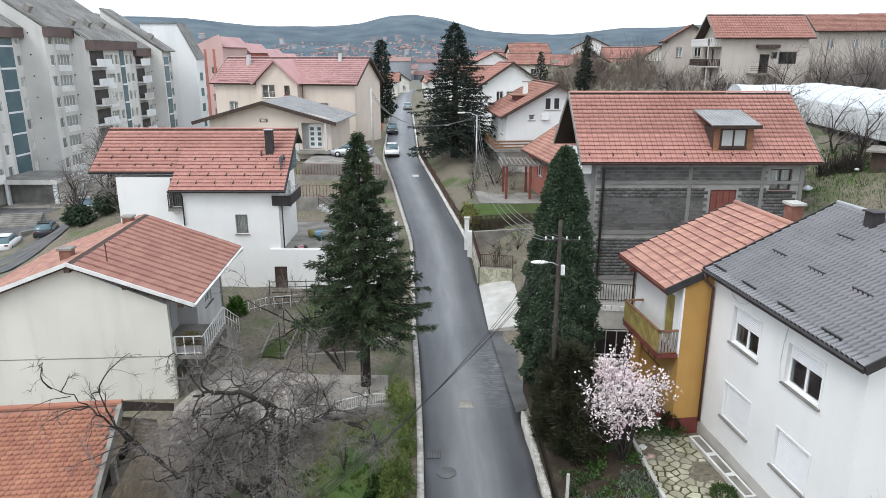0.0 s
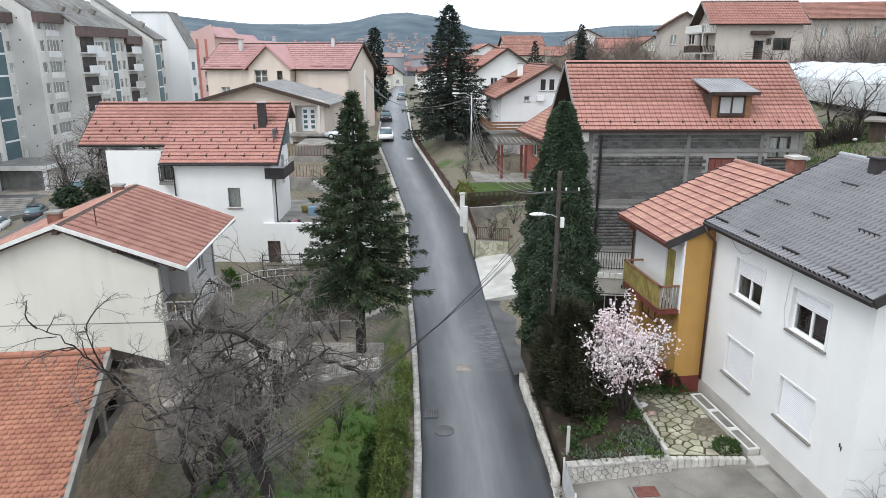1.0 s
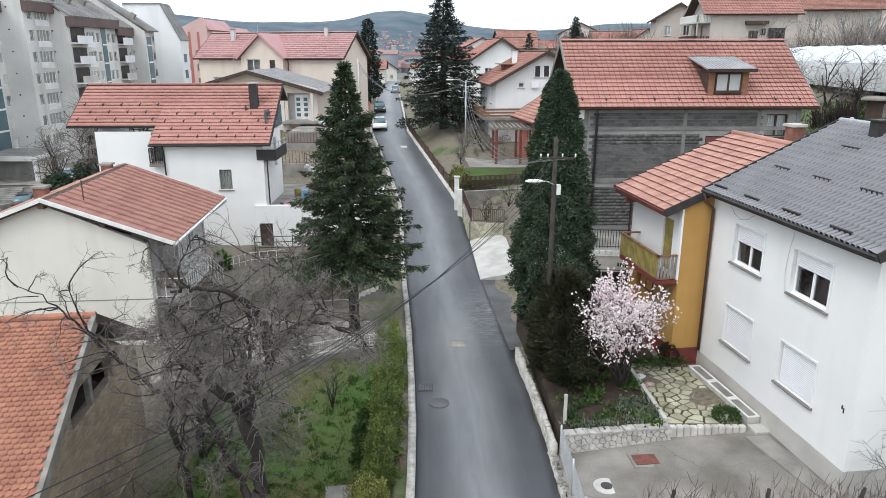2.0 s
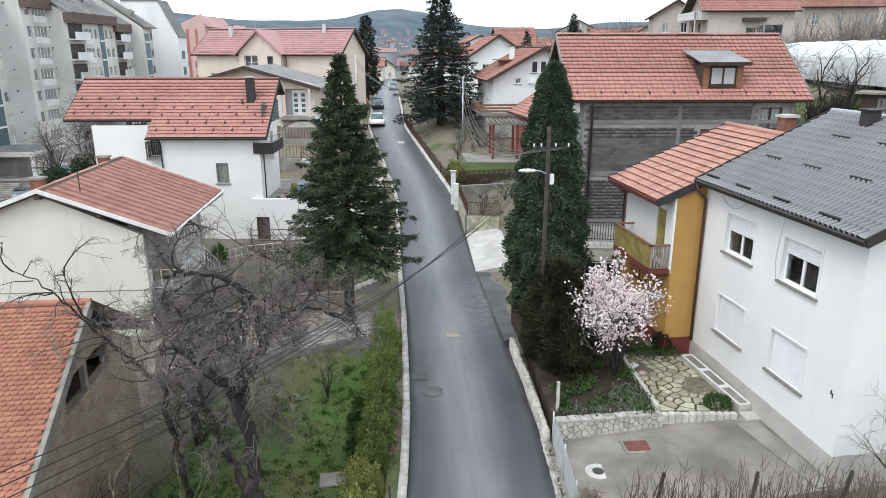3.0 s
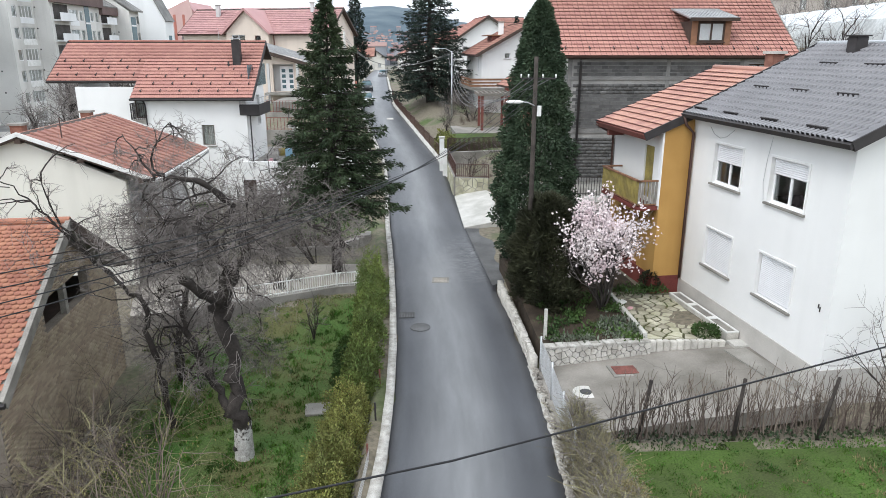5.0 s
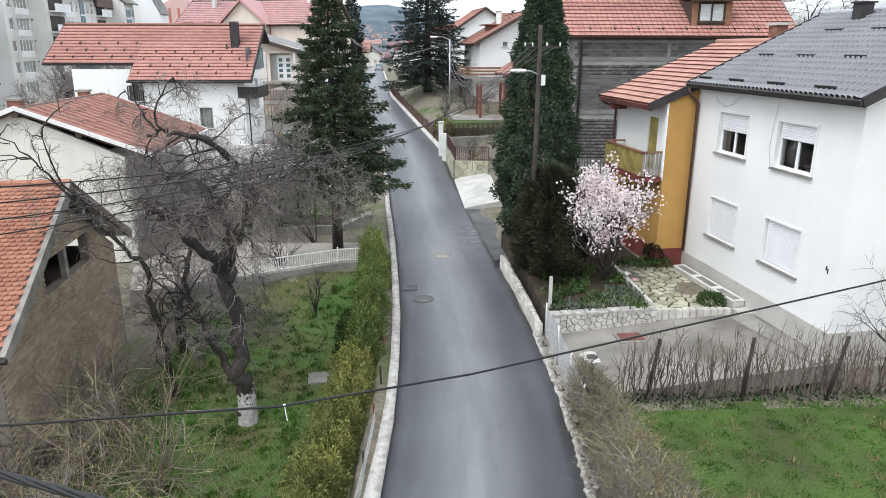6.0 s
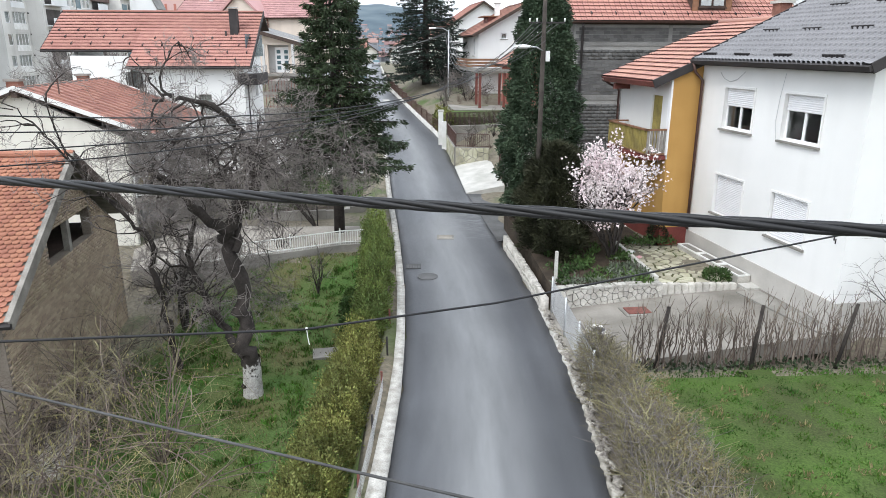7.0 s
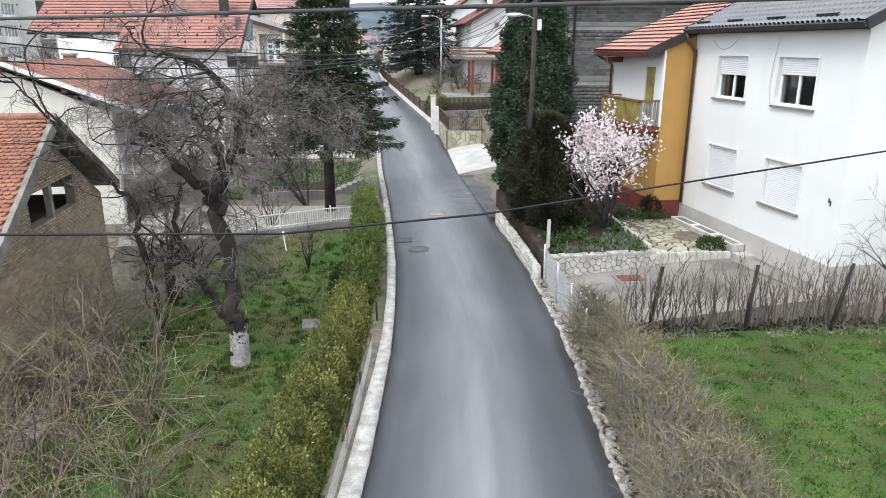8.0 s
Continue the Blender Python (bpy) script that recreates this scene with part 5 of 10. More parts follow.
obox(bm, slope_frame((-1.4, -0.52, 6.63), (1, 0, 0), (0, 5.1, 3.45)), 0, 5.65, k_left, LS, -0.16, -0.012)
obox(bm, slope_frame((11.75, 9.65, 6.63), (-1, 0, 0), (0, -5.1, 3.45)), 0, 13.15, 4.2, LS, -0.16, -0.014)
long_roof = part("roof", bm, "timber_dark", long_house)
one_box("ridge_cap", (-1.4, 11.75, 4.44, 4.72, 10.03, 10.14), "tile_red", long_roof, bevel=0.03)
bm = bmesh.new()
obox(bm, lf, -0.05, 7.55, -0.12, -0.01, -0.1, 0.0)
obox(bm, lf, -5.7, -0.02, k_left - 0.12, k_left - 0.01, -0.1, 0.0)
part("gutter", bm, "metal_dark", long_roof)
bm = bmesh.new()
obox(bm, lf, 7.502, 7.55, -0.05, LS, -0.2, 0.06)
part("verge_board", bm, "metal_dark", long_roof)
bm = bmesh.new()
obox(bm, lf, -5.7, -5.652, k_left, LS, -0.2, 0.06)
part("verge_board", bm, "metal_dark", long_roof)
rod("downpipe", [(4.66, -0.5, 6.6), (4.66, -0.1, 6.2), (4.66, -0.09, -1.0)], 0.05, "metal_dark", long_house, sides=6)
ch = one_box("chimney", (10.0, 10.5, 2.3, 2.8, 7.6, 10.15), "metal_dark", long_roof, "dark clad chimney")
one_box("cap", (9.95, 10.55, 2.25, 2.85, 10.2, 10.24), "metal_zinc", ch)
rod("flue", [(9.75, 2.2, 7.9), (9.75, 2.2, 8.8)], 0.07, "metal_dark", long_roof, sides=6)
# attic balcony with solid parapet at the gable
bal2 = one_box("balcony", (10.91, 11.7, 0.05, 3.2, 5.5, 5.65), "metal_dark", long_house)
one_box("parapet", (10.5, 11.75, -0.09, -0.02, 5.55, 6.22), "metal_dark", bal2)
one_box("parapet", (11.68, 11.75, -0.018, 3.2, 5.55, 6.22), "metal_dark", bal2)
railing(bal2, [(10.55, -0.05), (11.71, -0.05), (11.71, 3.2)], 6.22, 0.4, gap=1.0, material="metal_zinc")
one_box("glass_panel", (10.92, 10.95, 1.0, 6.0, 7.2, 8.6), "window_tint", long_house)
rod("post", [(11.1, 0.1, 2.4), (11.1, 0.1, 5.55)], 0.05, "metal_dark", long_house, sides=6)

long_roof.location.x = -0.3
# terrace over a white garage, with stairs up to the next plot
terrace = thing("terrace", (-10.75, 43.35, 0), 0, "white garage box carrying a concrete terrace", "garage")
wall(terrace, (-0.75, 0), (7.2, 0), -1.4, 2.62, [(0.2, 1.05, -0.9, 1.43)], "render_white")
one_box("door", (0.22, 1.03, -0.14, -0.08, -0.88, 1.41), "timber_dark", terrace, f=wframe((-0.75, 0), (7.2, 0)))
one_box("deck", (-0.75, 7.2, 0.29, 8.5, 2.2, 2.42), "concrete", terrace)
wall(terrace, (7.2, 0), (7.2, 8.5), -1.4, 2.5, (), "concrete_pale", thick=0.2)
crate = thing("crate", (-8.7, 46.9, 2.42), 12, "pale blue plastic crate on the terrace", "crate")
one_box("body", (-0.45, 0.45, -0.3, 0.3, 0, 0.55), "tank_blue", crate, bevel=0.03)
tub = thing("bucket", (-9.5, 47.4, 2.42), 0, "yellow plastic bucket on the terrace", "bucket")
rod("body", [(0, 0, 0), (0, 0, 0.5)], [0.2, 0.26], "timber_yellow", tub, sides=12)
urn = thing("garden_urn", (-8.0, 44.9, 2.42), 0, "grey stone garden urn on the terrace", "urn")
rod("body", [(0, 0, 0), (0, 0, 0.25), (0, 0, 0.3), (0, 0, 0.6), (0, 0, 0.95), (0, 0, 1.05)], [0.3, 0.28, 0.12, 0.3, 0.34, 0.2], "concrete_dark", urn, sides=12)
tarp = thing("toy_car", (-9.6, 44.1, 2.42), 20, "pink plastic toy car on the terrace", "toy")
one_box("body", (-0.25, 0.25, -0.13, 0.13, 0.04, 0.21), "blossom_pink", tarp, bevel=0.08)
one_box("cabin", (-0.1, 0.18, -0.11, 0.11, 0.21, 0.31), "blossom_pink", tarp, bevel=0.06)
for x in (-0.32, 0.32):
    rod("wheel", [(x, -0.28, 0.12), (x, 0.28, 0.12)], 0.12, "rubber", tarp, sides=10)
stairs = thing("stairs", (-9.2, 48.6, 2.42), 0, "concrete stairs with a dark metal railing", "stairs")
for i in range(11):
    one_box("step", (0.0 + i * 0.29, 0.32 + i * 0.29, 0, 1.1, 1.75 - i * 0.17, 1.92 - i * 0.17), "concrete_pale", stairs)
bm = bmesh.new()
for h in (0.3, 0.6, 0.95):
    tube(bm, [(0.1, 0.02, 1.92 + h), (3.2, 0.02, 0.1 + h)], 0.02, 5)
for i in range(5):
    x = 0.1 + i * 0.77
    z = 1.92 - i * 0.45
    tube(bm, [(x, 0.02, z - 0.1), (x, 0.02, z + 0.97)], 0.022, 5)
part("railing", bm, "metal_dark", stairs)

# ---- the cream house with the low roof ----
cream_house = thing("house", (-12.65, 29.15, 0), 3.4, "cream rendered bungalow with a low rust-red tiled roof", "house")
# local: ridge along y; x from -9.2 to 0
ch_z0 = -2.4
wall(cream_house, (-9.3, 0), (0, 0), ch_z0, 4.05, (), "render_cream", gable=(5.0, 5.95))
wall(cream_house, (0, 0), (0, 0.25), ch_z0, 4.05, (), "render_cream", thick=0.25)
wall(cream_house, (-1.0, 0.28), (-1.0, 4.2), ch_z0, 4.2, [(0.5, 1.3, 2.0, 3.7), (2.0, 2.9, 1.4, 3.6)], "render_grey")
wall(cream_house, (-1.0, 4.2), (0, 4.2), ch_z0, 4.05, (), "render_grey")
wall(cream_house, (0, 4.2), (0, 8.9), ch_z0, 4.05, [(1.5, 2.8, 1.8, 3.2)], "render_grey")
wall(cream_house, (0, 8.9), (-9.3, 8.9), ch_z0, 4.05, (), "render_cream", gable=(4.3, 5.95))
wall(cream_house, (-9.3, 8.9), (-9.3, 0), ch_z0, 4.05, (), "render_cream")
window(cream_house, (-1.0, 0.28), (-1.0, 4.2), 0.5, 1.3, 2.0, 3.7, leaves=1, curtain="curtain")
window(cream_house, (-1.0, 0.28), (-1.0, 4.2), 2.0, 2.9, 1.4, 3.6, leaves=1, curtain="curtain", sill=False)
window(cream_house, (0, 4.2), (0, 8.9), 1.5, 2.8, 1.8, 3.2, leaves=2, curtain="curtain")
one_box("band", (-9.3, -0.0, -0.012, -0.002, 1.46, 1.50), "concrete", cream_house)
one_box("balcony", (-0.98, 1.42, 0.27, 4.2, 1.20, 1.38), "concrete", cream_house)
railing(cream_house, [(0.05, 0.32), (1.36, 0.32), (1.36, 4.15)], 1.38, 0.95, gap=0.33, material="paint_white", r=0.022)
one_box("balcony_panel", (0.08, 1.33, 0.335, 0.35, 1.46, 1.85), "metal_sheet", cream_house, "grey sheet infill of the balcony railing")
one_box("balcony_panel", (1.325, 1.34, 0.38, 4.1, 1.46, 1.85), "metal_sheet", cream_house, "grey sheet infill of the balcony railing")
one_box("planter", (0.15, 1.2, 0.42, 1.1, 1.38, 1.8), "timber_dark", cream_house, "dark planter on the balcony")
# roof: ridge along local y
crf = slope_frame((1.32, -0.40, 4.20), (0, 1, 0), (-5.3, 0, 2.0))
CL = math.hypot(5.3, 2.0)
clf = slope_frame((-9.3, 9.37, 4.20), (0, -1, 0), (5.32, 0, 2.0))
bm = bmesh.new()
obox(bm, crf, 0, 9.77, 0, CL, -0.2, -0.01)
obox(bm, clf, 0, 9.77, 0, CL, -0.2, -0.012)
cream_roof = part("roof", bm, "timber_dark", cream_house)
for f, x in ((crf, -0.05), (crf, 9.772), (clf, -0.05), (clf, 9.772)):
    one_box("verge_board", (x, x + 0.048, -0.05, CL + 0.02, -0.12, 0.06), "paint_white", cream_roof, f=f)
one_box("gutter", (0, 9.77, -0.12, -0.01, -0.12, -0.02), "paint_white", cream_roof, f=crf)
for x, z in ((-1.6, 5.06), (-4.0, 5.9), (0.75, 4.16)):
    one_box("purlin", (x - 0.12, x + 0.12, -0.4, 0.0, z - 0.12, z + 0.08), "timber_dark", cream_house)
chimney(cream_roof, -4.75, 1.4, 5.4, 6.38, 0.52, 0.45)
chimney(cream_roof, -4.45, 8.0, 5.4, 6.36, 0.5, 0.45)
rod("aerial", [(-2.9, 1.2, 4.9), (-2.9, 1.2, 6.7)], 0.03, "metal_brown", cream_roof, sides=5)
rod("downpipe", [(1.4, 9.2, 4.0), (0.6, 9.05, 3.4), (0.06, 8.8, 3.0), (0.06, 8.8, -1)], 0.05, "metal_zinc", cream_house, sides=6)

cream_stairs = thing("stairs", (-12.65, 29.15, 0), 3.4, "concrete outdoor stairs with white rails beside the cream house", "stairs")
for i in range(10):
    one_box("step", (0.3, 1.42, 4.21 + 0.29 * i, 4.5 + 0.29 * i, -1.0, 1.21 - 0.175 * i), "concrete", cream_stairs)
for dz in (0.45, 0.92):
    rod("rail", [(1.38, 4.2, 1.38 + dz), (1.38, 7.1, -0.37 + dz)], 0.024, "paint_white", cream_stairs, sides=6)
for i in range(6):
    y = 4.3 + 0.54 * i
    rod("post", [(1.38, y, 1.2 - 0.6 * (y - 4.2) - 0.1), (1.38, y, 2.27 - 0.603 * (y - 4.2))], 0.018, "paint_white", cream_stairs, sides=6)

# ---- the brick outhouse ----
outhouse = thing("outhouse", (-9.65, 18.3, 0), 6.6, "tan brick outhouse with a steep roof of rounded orange tiles", "shed")
# local: ridge along x towards -x; gable wall faces +x at x = -0.35
SLOPE = 5.1, 2.85
GABLE_OPEN = [(-1.55, -0.16, 2.30, 3.15), (0.06, 1.75, 2.25, 3.15)]


def gable_line(y):
    return 4.60 + (y * 2.5 / 4.6 if y < 0 else -y * 2.5 / 4.1)


wall(outhouse, (-0.42, -4.6), (-0.42, 4.1), -2.2, 2.1, (), "mortar_dark", thick=0.26)
for poly in ([(-4.6, 2.102), (-1.55, 2.102), (-1.55, gable_line(-1.55))], [(1.75, 2.102), (4.1, 2.102), (1.75, gable_line(1.75))],
             [(-1.55, 3.15), (1.75, 3.15), (1.75, gable_line(1.75)), (0, 4.6), (-1.55, gable_line(-1.55))], [(-1.55, 2.102), (1.75, 2.102), (1.75, 2.25), (-1.55, 2.30)]):
    bm = bmesh.new()
    fr0 = [bm.verts.new((-0.42, y, z)) for y, z in poly]
    bk0 = [bm.verts.new((-0.68, y, z)) for y, z in poly]
    bm.faces.new(fr0)
    bm.faces.new(bk0[::-1])
    for i in range(len(poly)):
        j = (i + 1) % len(poly)
        bm.faces.new((fr0[i], fr0[j], bk0[j], bk0[i]))
    part("gable", bm, "mortar_dark", outhouse)
one_box("post", (-0.56, -0.40, -0.15, 0.05, 2.1, 3.2), "timber_grey", outhouse)
one_box("floor", (-7.4, -0.7, -4.4, 4.0, 2.0, 2.1), "timber_dark", outhouse)
# unseen far end wall, added to keep light out behind the gable openings
wall(outhouse, (-7.5, 4.1), (-7.5, -4.6), -2.2, 2.0, (), "mortar_dark", thick=0.26, gable=(4.2, 4.4))
wall(outhouse, (-7.5, -4.6), (-0.7, -4.6), -2.2, 2.0, (), "mortar_dark", thick=0.26)
wall(outhouse, (-0.7, 4.1), (-7.5, 4.1), -2.2, 2.0, (), "mortar_dark", thick=0.26)
sfa = slope_frame((-8.0, -SLOPE[0], 4.98 - SLOPE[1]), (1, 0, 0), (0, *SLOPE))
sfb = slope_frame((0.0, SLOPE[0] - 0.4, 4.98 - SLOPE[1] + 0.22), (-1, 0, 0), (0, -SLOPE[0], SLOPE[1]))
SL = math.hypot(*SLOPE)
bm = bmesh.new()
obox(bm, sfa, 0, 8.0, 0, SL, -0.14, -0.01)
obox(bm, sfb, 0, 8.0, 0, SL - 0.42, -0.14, -0.012)
out_roof = part("roof", bm, "timber_grey", outhouse)
one_box("verge_board", (8.002, 8.05, -0.05, SL, -0.22, 0.06), "timber_grey", out_roof, f=sfa)
one_box("verge_flashing", (7.93, 8.05, -0.05, SL, 0.062, 0.075), "timber_grey", out_roof, f=sfa)
one_box("verge_board", (-0.05, -0.002, -0.05, SL - 0.4, -0.22, 0.06), "timber_dark", out_roof, f=sfb)
one_box("gutter", (0, 8.05, -0.14, -0.02, -0.1, 0.0), "metal_dark", out_roof, f=sfa)
for i in range(20):
    bm = bmesh.new()
    tube(bm, [(-8.0 + i * 0.4, 0, 4.99), (-7.57 + i * 0.4, 0, 5.0)], [0.115, 0.10], 10)
    part("ridge_tile", bm, "tile_beaver", out_roof)

# ---- houses further up the street ----
def simple_house(at, rz, w, d, h, rise, label, wall_mat="render_white", tiles=("flat", 0.34, 0.4, "tile_red"), wins=(), over=0.5, axis="x", base=2.5, fascia="timber_dark", side_wins=(), group="", verge=None):
    """A gabled house: plan w by d, walls h high, ridge rise above. axis: the way of the ridge. wins: openings (u0, u1, v0, v1) in the wall facing -y; side_wins: in the one facing -x."""
    t = thing("house", at, rz, label, "house", group)
    gx_ = None if axis == "x" else (w / 2, h + rise - 0.12)
    gy_ = (d / 2, h + rise - 0.12) if axis == "x" else None
    wall(t, (0, 0), (w, 0), -base, h, wins, wall_mat, gable=gx_)
    wall(t, (w, 0), (w, d), -base, h, (), wall_mat, gable=gy_)
    wall(t, (w, d), (0, d), -base, h, (), wall_mat, gable=gx_)
    wall(t, (0, d), (0, 0), -base, h, side_wins, wall_mat, gable=gy_)
    for q in wins:
        window(t, (0, 0), (w, 0), *q, leaves=2 if q[1] - q[0] > 0.9 else 1, curtain="curtain" if (q[0] * 7) % 2 < 1 else None)
    for q in side_wins:
        window(t, (0, d), (0, 0), *q, leaves=2 if q[1] - q[0] > 0.9 else 1)
    if axis == "x":
        roof = gable_roof(t, -over, w + over, -over, d + over, h - over * rise / (d / 2) + 0.12, h + rise, tiles, fascia=fascia, verge=verge)
    else:
        # built along x, then turned
        roof = gable_roof(t, -over, d + over, -over, w + over, h - over * rise / (w / 2) + 0.12, h + rise, tiles, fascia=fascia, verge=verge)
        roof.matrix_basis = pose(w, 0, 0, 0, 0, 90)
    return t, roof


# pink-cream house with a cross gable
pink, pink_roof = simple_house((-31.4, 96.0, 4.0), -15, 20.6, 9.5, 7.6, 3.2, "cream house with pinkish red roof and a cross gable", "render_pinkish", ("flat", 0.45, 0.45, "tile_pink"),
                               wins=[(2.0, 3.3, 3.4, 5.0), (15.5, 16.8, 3.4, 5.0)], over=0.5)
wall(pink, (6.9, -1.0), (12.9, -1.0), -2.5, 7.6, [(7.7 - 6.9, 9.6 - 6.9, 5.6, 7.3), (11.0 - 6.9, 11.8 - 6.9, 6.0, 7.2), (0.9, 2.2, 2.2, 3.8)], "render_pinkish", gable=(3.0, 10.4))
wall(pink, (12.9, -1.0), (12.9, 0), -2.5, 7.6, (), "render_pinkish")
wall(pink, (6.9, 0), (6.9, -1.0), -2.5, 7.6, (), "render_pinkish")
window(pink, (6.9, -1.0), (12.9, -1.0), 0.8, 2.7, 5.6, 7.3, leaves=2, bars=1)
window(pink, (6.9, -1.0), (12.9, -1.0), 4.1, 4.9, 6.0, 7.2, leaves=1, frame_mat="timber_red")
window(pink, (6.9, -1.0), (12.9, -1.0), 0.9, 2.2, 2.2, 3.8, leaves=2)
for sgn in (-1, 1):
    o = (9.9 + sgn * 3.5, -1.5, 7.45)
    f = slope_frame(o if sgn > 0 else (o[0], 4.2, o[2]), (0, 1, 0) if sgn > 0 else (0, -1, 0), (-sgn * 3.5, 0, 3.1))
    one_box("cross_roof", (0, 5.7, 0, math.hypot(3.5, 3.1), -0.08, 0.03), "tile_pink", pink_roof, f=f)
    one_box("verge_board", (-0.06 if sgn > 0 else 5.702, -0.002 if sgn > 0 else 5.76, -0.05, math.hypot(3.5, 3.1), -0.22, 0.05), "tile_pink", pink_roof, f=f)
for x in (6.6, 13.2):
    rod("downpipe", [(x, -0.3, 7.4), (x, -0.1, 7.0), (x, -0.1, -1)], 0.06, "timber_red", pink, sides=5)
for i in range(7):
    x = 0.6 + i * 3.0
    if not 6 < x < 13.5:
        one_box("snow_guard", (x, x + 1.6, -0.2, -0.1, 7.75, 7.95), "tile_pink", pink_roof)
chimney(pink_roof, 3.6, 3.2, 9.5, 11.2, 0.5, 0.5, "render_grey", "concrete")
chimney(pink_roof, 17.0, 4.0, 10.0, 11.4, 0.4, 0.4, "render_grey", "concrete")
rod("aerial", [(6.5, 4.75, 10.7), (6.5, 4.75, 11.7)], 0.02, "metal_zinc", pink_roof, sides=4)

# low house with the shallow gable and a white door
low_house = thing("house", (-25.5, 75.0, 4.7), -4, "grey-beige low house with a wide shallow gable", "house")
wall(low_house, (0, 0), (13.4, 0), -2.5, 3.75, [(5.6, 6.5, 3.35, 3.74), (10.2, 12.4, 0.5, 3.3)], "render_pinkish", gable=(6.3, 5.55))
wall(low_house, (13.4, 0), (13.4, 10), -2.5, 3.7, (), "render_pinkish")
wall(low_house, (0, 10), (0, 0), -2.5, 3.7, (), "render_pinkish")
wall(low_house, (10.0, 0.9), (12.6, 0.9), 0.4, 3.6, [(0.75, 2.35, 0.5, 3.1)], "render_grey")
one_box("porch_floor", (9.6, 14.0, -1.5, 0.9, 0.2, 0.45), "concrete", low_house)
dd = one_box("door", (10.77, 12.33, 0.72, 0.80, 0.5, 3.08), "pvc_white", low_house, "white panelled double door")
for i in range(2):
    for j in range(4):
        one_box("glazing", (10.95 + i * 0.8, 11.35 + i * 0.8, 0.70, 0.718, 0.8 + j * 0.55, 1.15 + j * 0.55), "window_tint", dd)
window(low_house, (0, 0), (13.4, 0), 5.6, 6.5, 3.35, 3.74, leaves=1, frame_mat="timber_dark", sill=False)
for sgn in (-1, 1):
    f = slope_frame((6.3 + sgn * 7.9, -0.9 if sgn > 0 else 10.5, 3.42), (0, 1, 0) if sgn > 0 else (0, -1, 0), (-sgn * 7.9, 0, 2.2))
    L_ = math.hypot(7.9, 2.2)
    rf = one_box("roof", (0, 11.4, 0, L_, -0.12, 0.03), "metal_sheet", low_house, f=f)
    for i in range(24):
        one_box("seam", (i * 0.48, i * 0.48 + 0.03, 0, L_, 0.03, 0.07), "metal_sheet", rf, f=f)
    one_box("verge_board", (-0.06 if sgn > 0 else 11.402, -0.002 if sgn > 0 else 11.46, -0.05, L_, -0.32, 0.06), "timber_dark", rf, f=f)
for x in (9.8, 12.9):
    one_box("post", (x, x + 0.25, -0.9, -0.65, -2.0, 3.4), "render_grey", low_house)
rod("aerial", [(4.0, 2.0, 5.0), (4.0, 2.0, 7.0)], 0.02, "metal_zinc", low_house, sides=4)

# white gabled house on the other side, with a long balcony
white2, white2_roof = simple_house((6.5, 70.4, 3.0), 4, 10.2, 11.0, 6.3, 2.95, "white gabled house with a brown balcony and red roof", "render_white", ("flat", 0.34, 0.4, "tile_rust"),
                                   wins=[(2.3, 2.9, 5.65, 6.2), (6.2, 7.2, 3.6, 5.2)], over=0.75, axis="y", fascia="timber_dark", side_wins=[(7.5, 8.8, 4.0, 5.8), (3.5, 4.6, 4.0, 5.8)])
window(white2, (0, -0.02), (10.2, -0.02), 3.9, 4.55, 6.7, 7.9, leaves=1, frame_mat="pvc_white", depth=-0.05)
window(white2, (0, -0.02), (10.2, -0.02), 4.8, 5.45, 6.7, 7.9, leaves=1, frame_mat="pvc_white", depth=-0.05)
for u in (3.9, 4.8):
    one_box("dark_glass", (u + 0.06, u + 0.59, 0.05, 0.062, 6.76, 7.84), "metal_dark", white2, f=wframe((0, 0), (10.2, 0)))
one_box("air_conditioner", (3.6, 4.3, -0.32, -0.02, 5.7, 6.25), "pvc_white", white2, "white outdoor air conditioner unit")
bal3 = one_box("balcony", (-1.3, 4.5, -1.4, -0.02, 2.6, 2.8), "concrete", white2)
one_box("balcony", (-1.3, -0.02, -0.02, 8.0, 2.6, 2.8), "concrete", white2)
for k in range(3):
    one_box("rail_board", (-1.32, 4.5, -1.44, -1.41, 2.95 + k * 0.3, 3.15 + k * 0.3), "timber_brown", bal3)
    one_box("rail_board", (-1.35, -1.32, -1.4, 8.0, 2.95 + k * 0.3, 3.15 + k * 0.3), "timber_brown", bal3)
chimney(white2_roof, 5.0, 7.4, 7.5, 9.3, 0.5, 0.5, "render_white", "concrete")
# roof dormer strip on the street slope
one_box("dormer", (3.6, 6.4, 6.9, 8.6, 7.0, 7.9), "timber_red", white2_roof)
one_box("dormer_roof", (3.3, 6.7, 6.2, 9.2, 7.9, 8.0), "timber_brown", white2_roof)
white3, _ = simple_house((5.6, 101.0, 5.0), 6, 9.0, 10.0, 6.0, 3.1, "white gabled house further up the street", "render_white", ("flat", 0.4, 0.45, "tile_red"), wins=[(2.2, 3.2, 3.3, 5.0), (3.7, 4.7, 3.3, 5.0)], over=0.6, axis="y")
red_house, _ = simple_house((9.5, 56.2, 2.0), 8, 6.5, 9.0, 4.6, 2.2, "brick-red rendered house with an orange-red roof", "render_red", ("flat", 0.34, 0.38, "tile_orange"), wins=[(1.2, 2.2, 2.4, 3.8)], over=0.6, axis="y", side_wins=[(3.0, 4.6, 2.4, 3.9), (6.3, 7.6, 2.4, 3.9)])

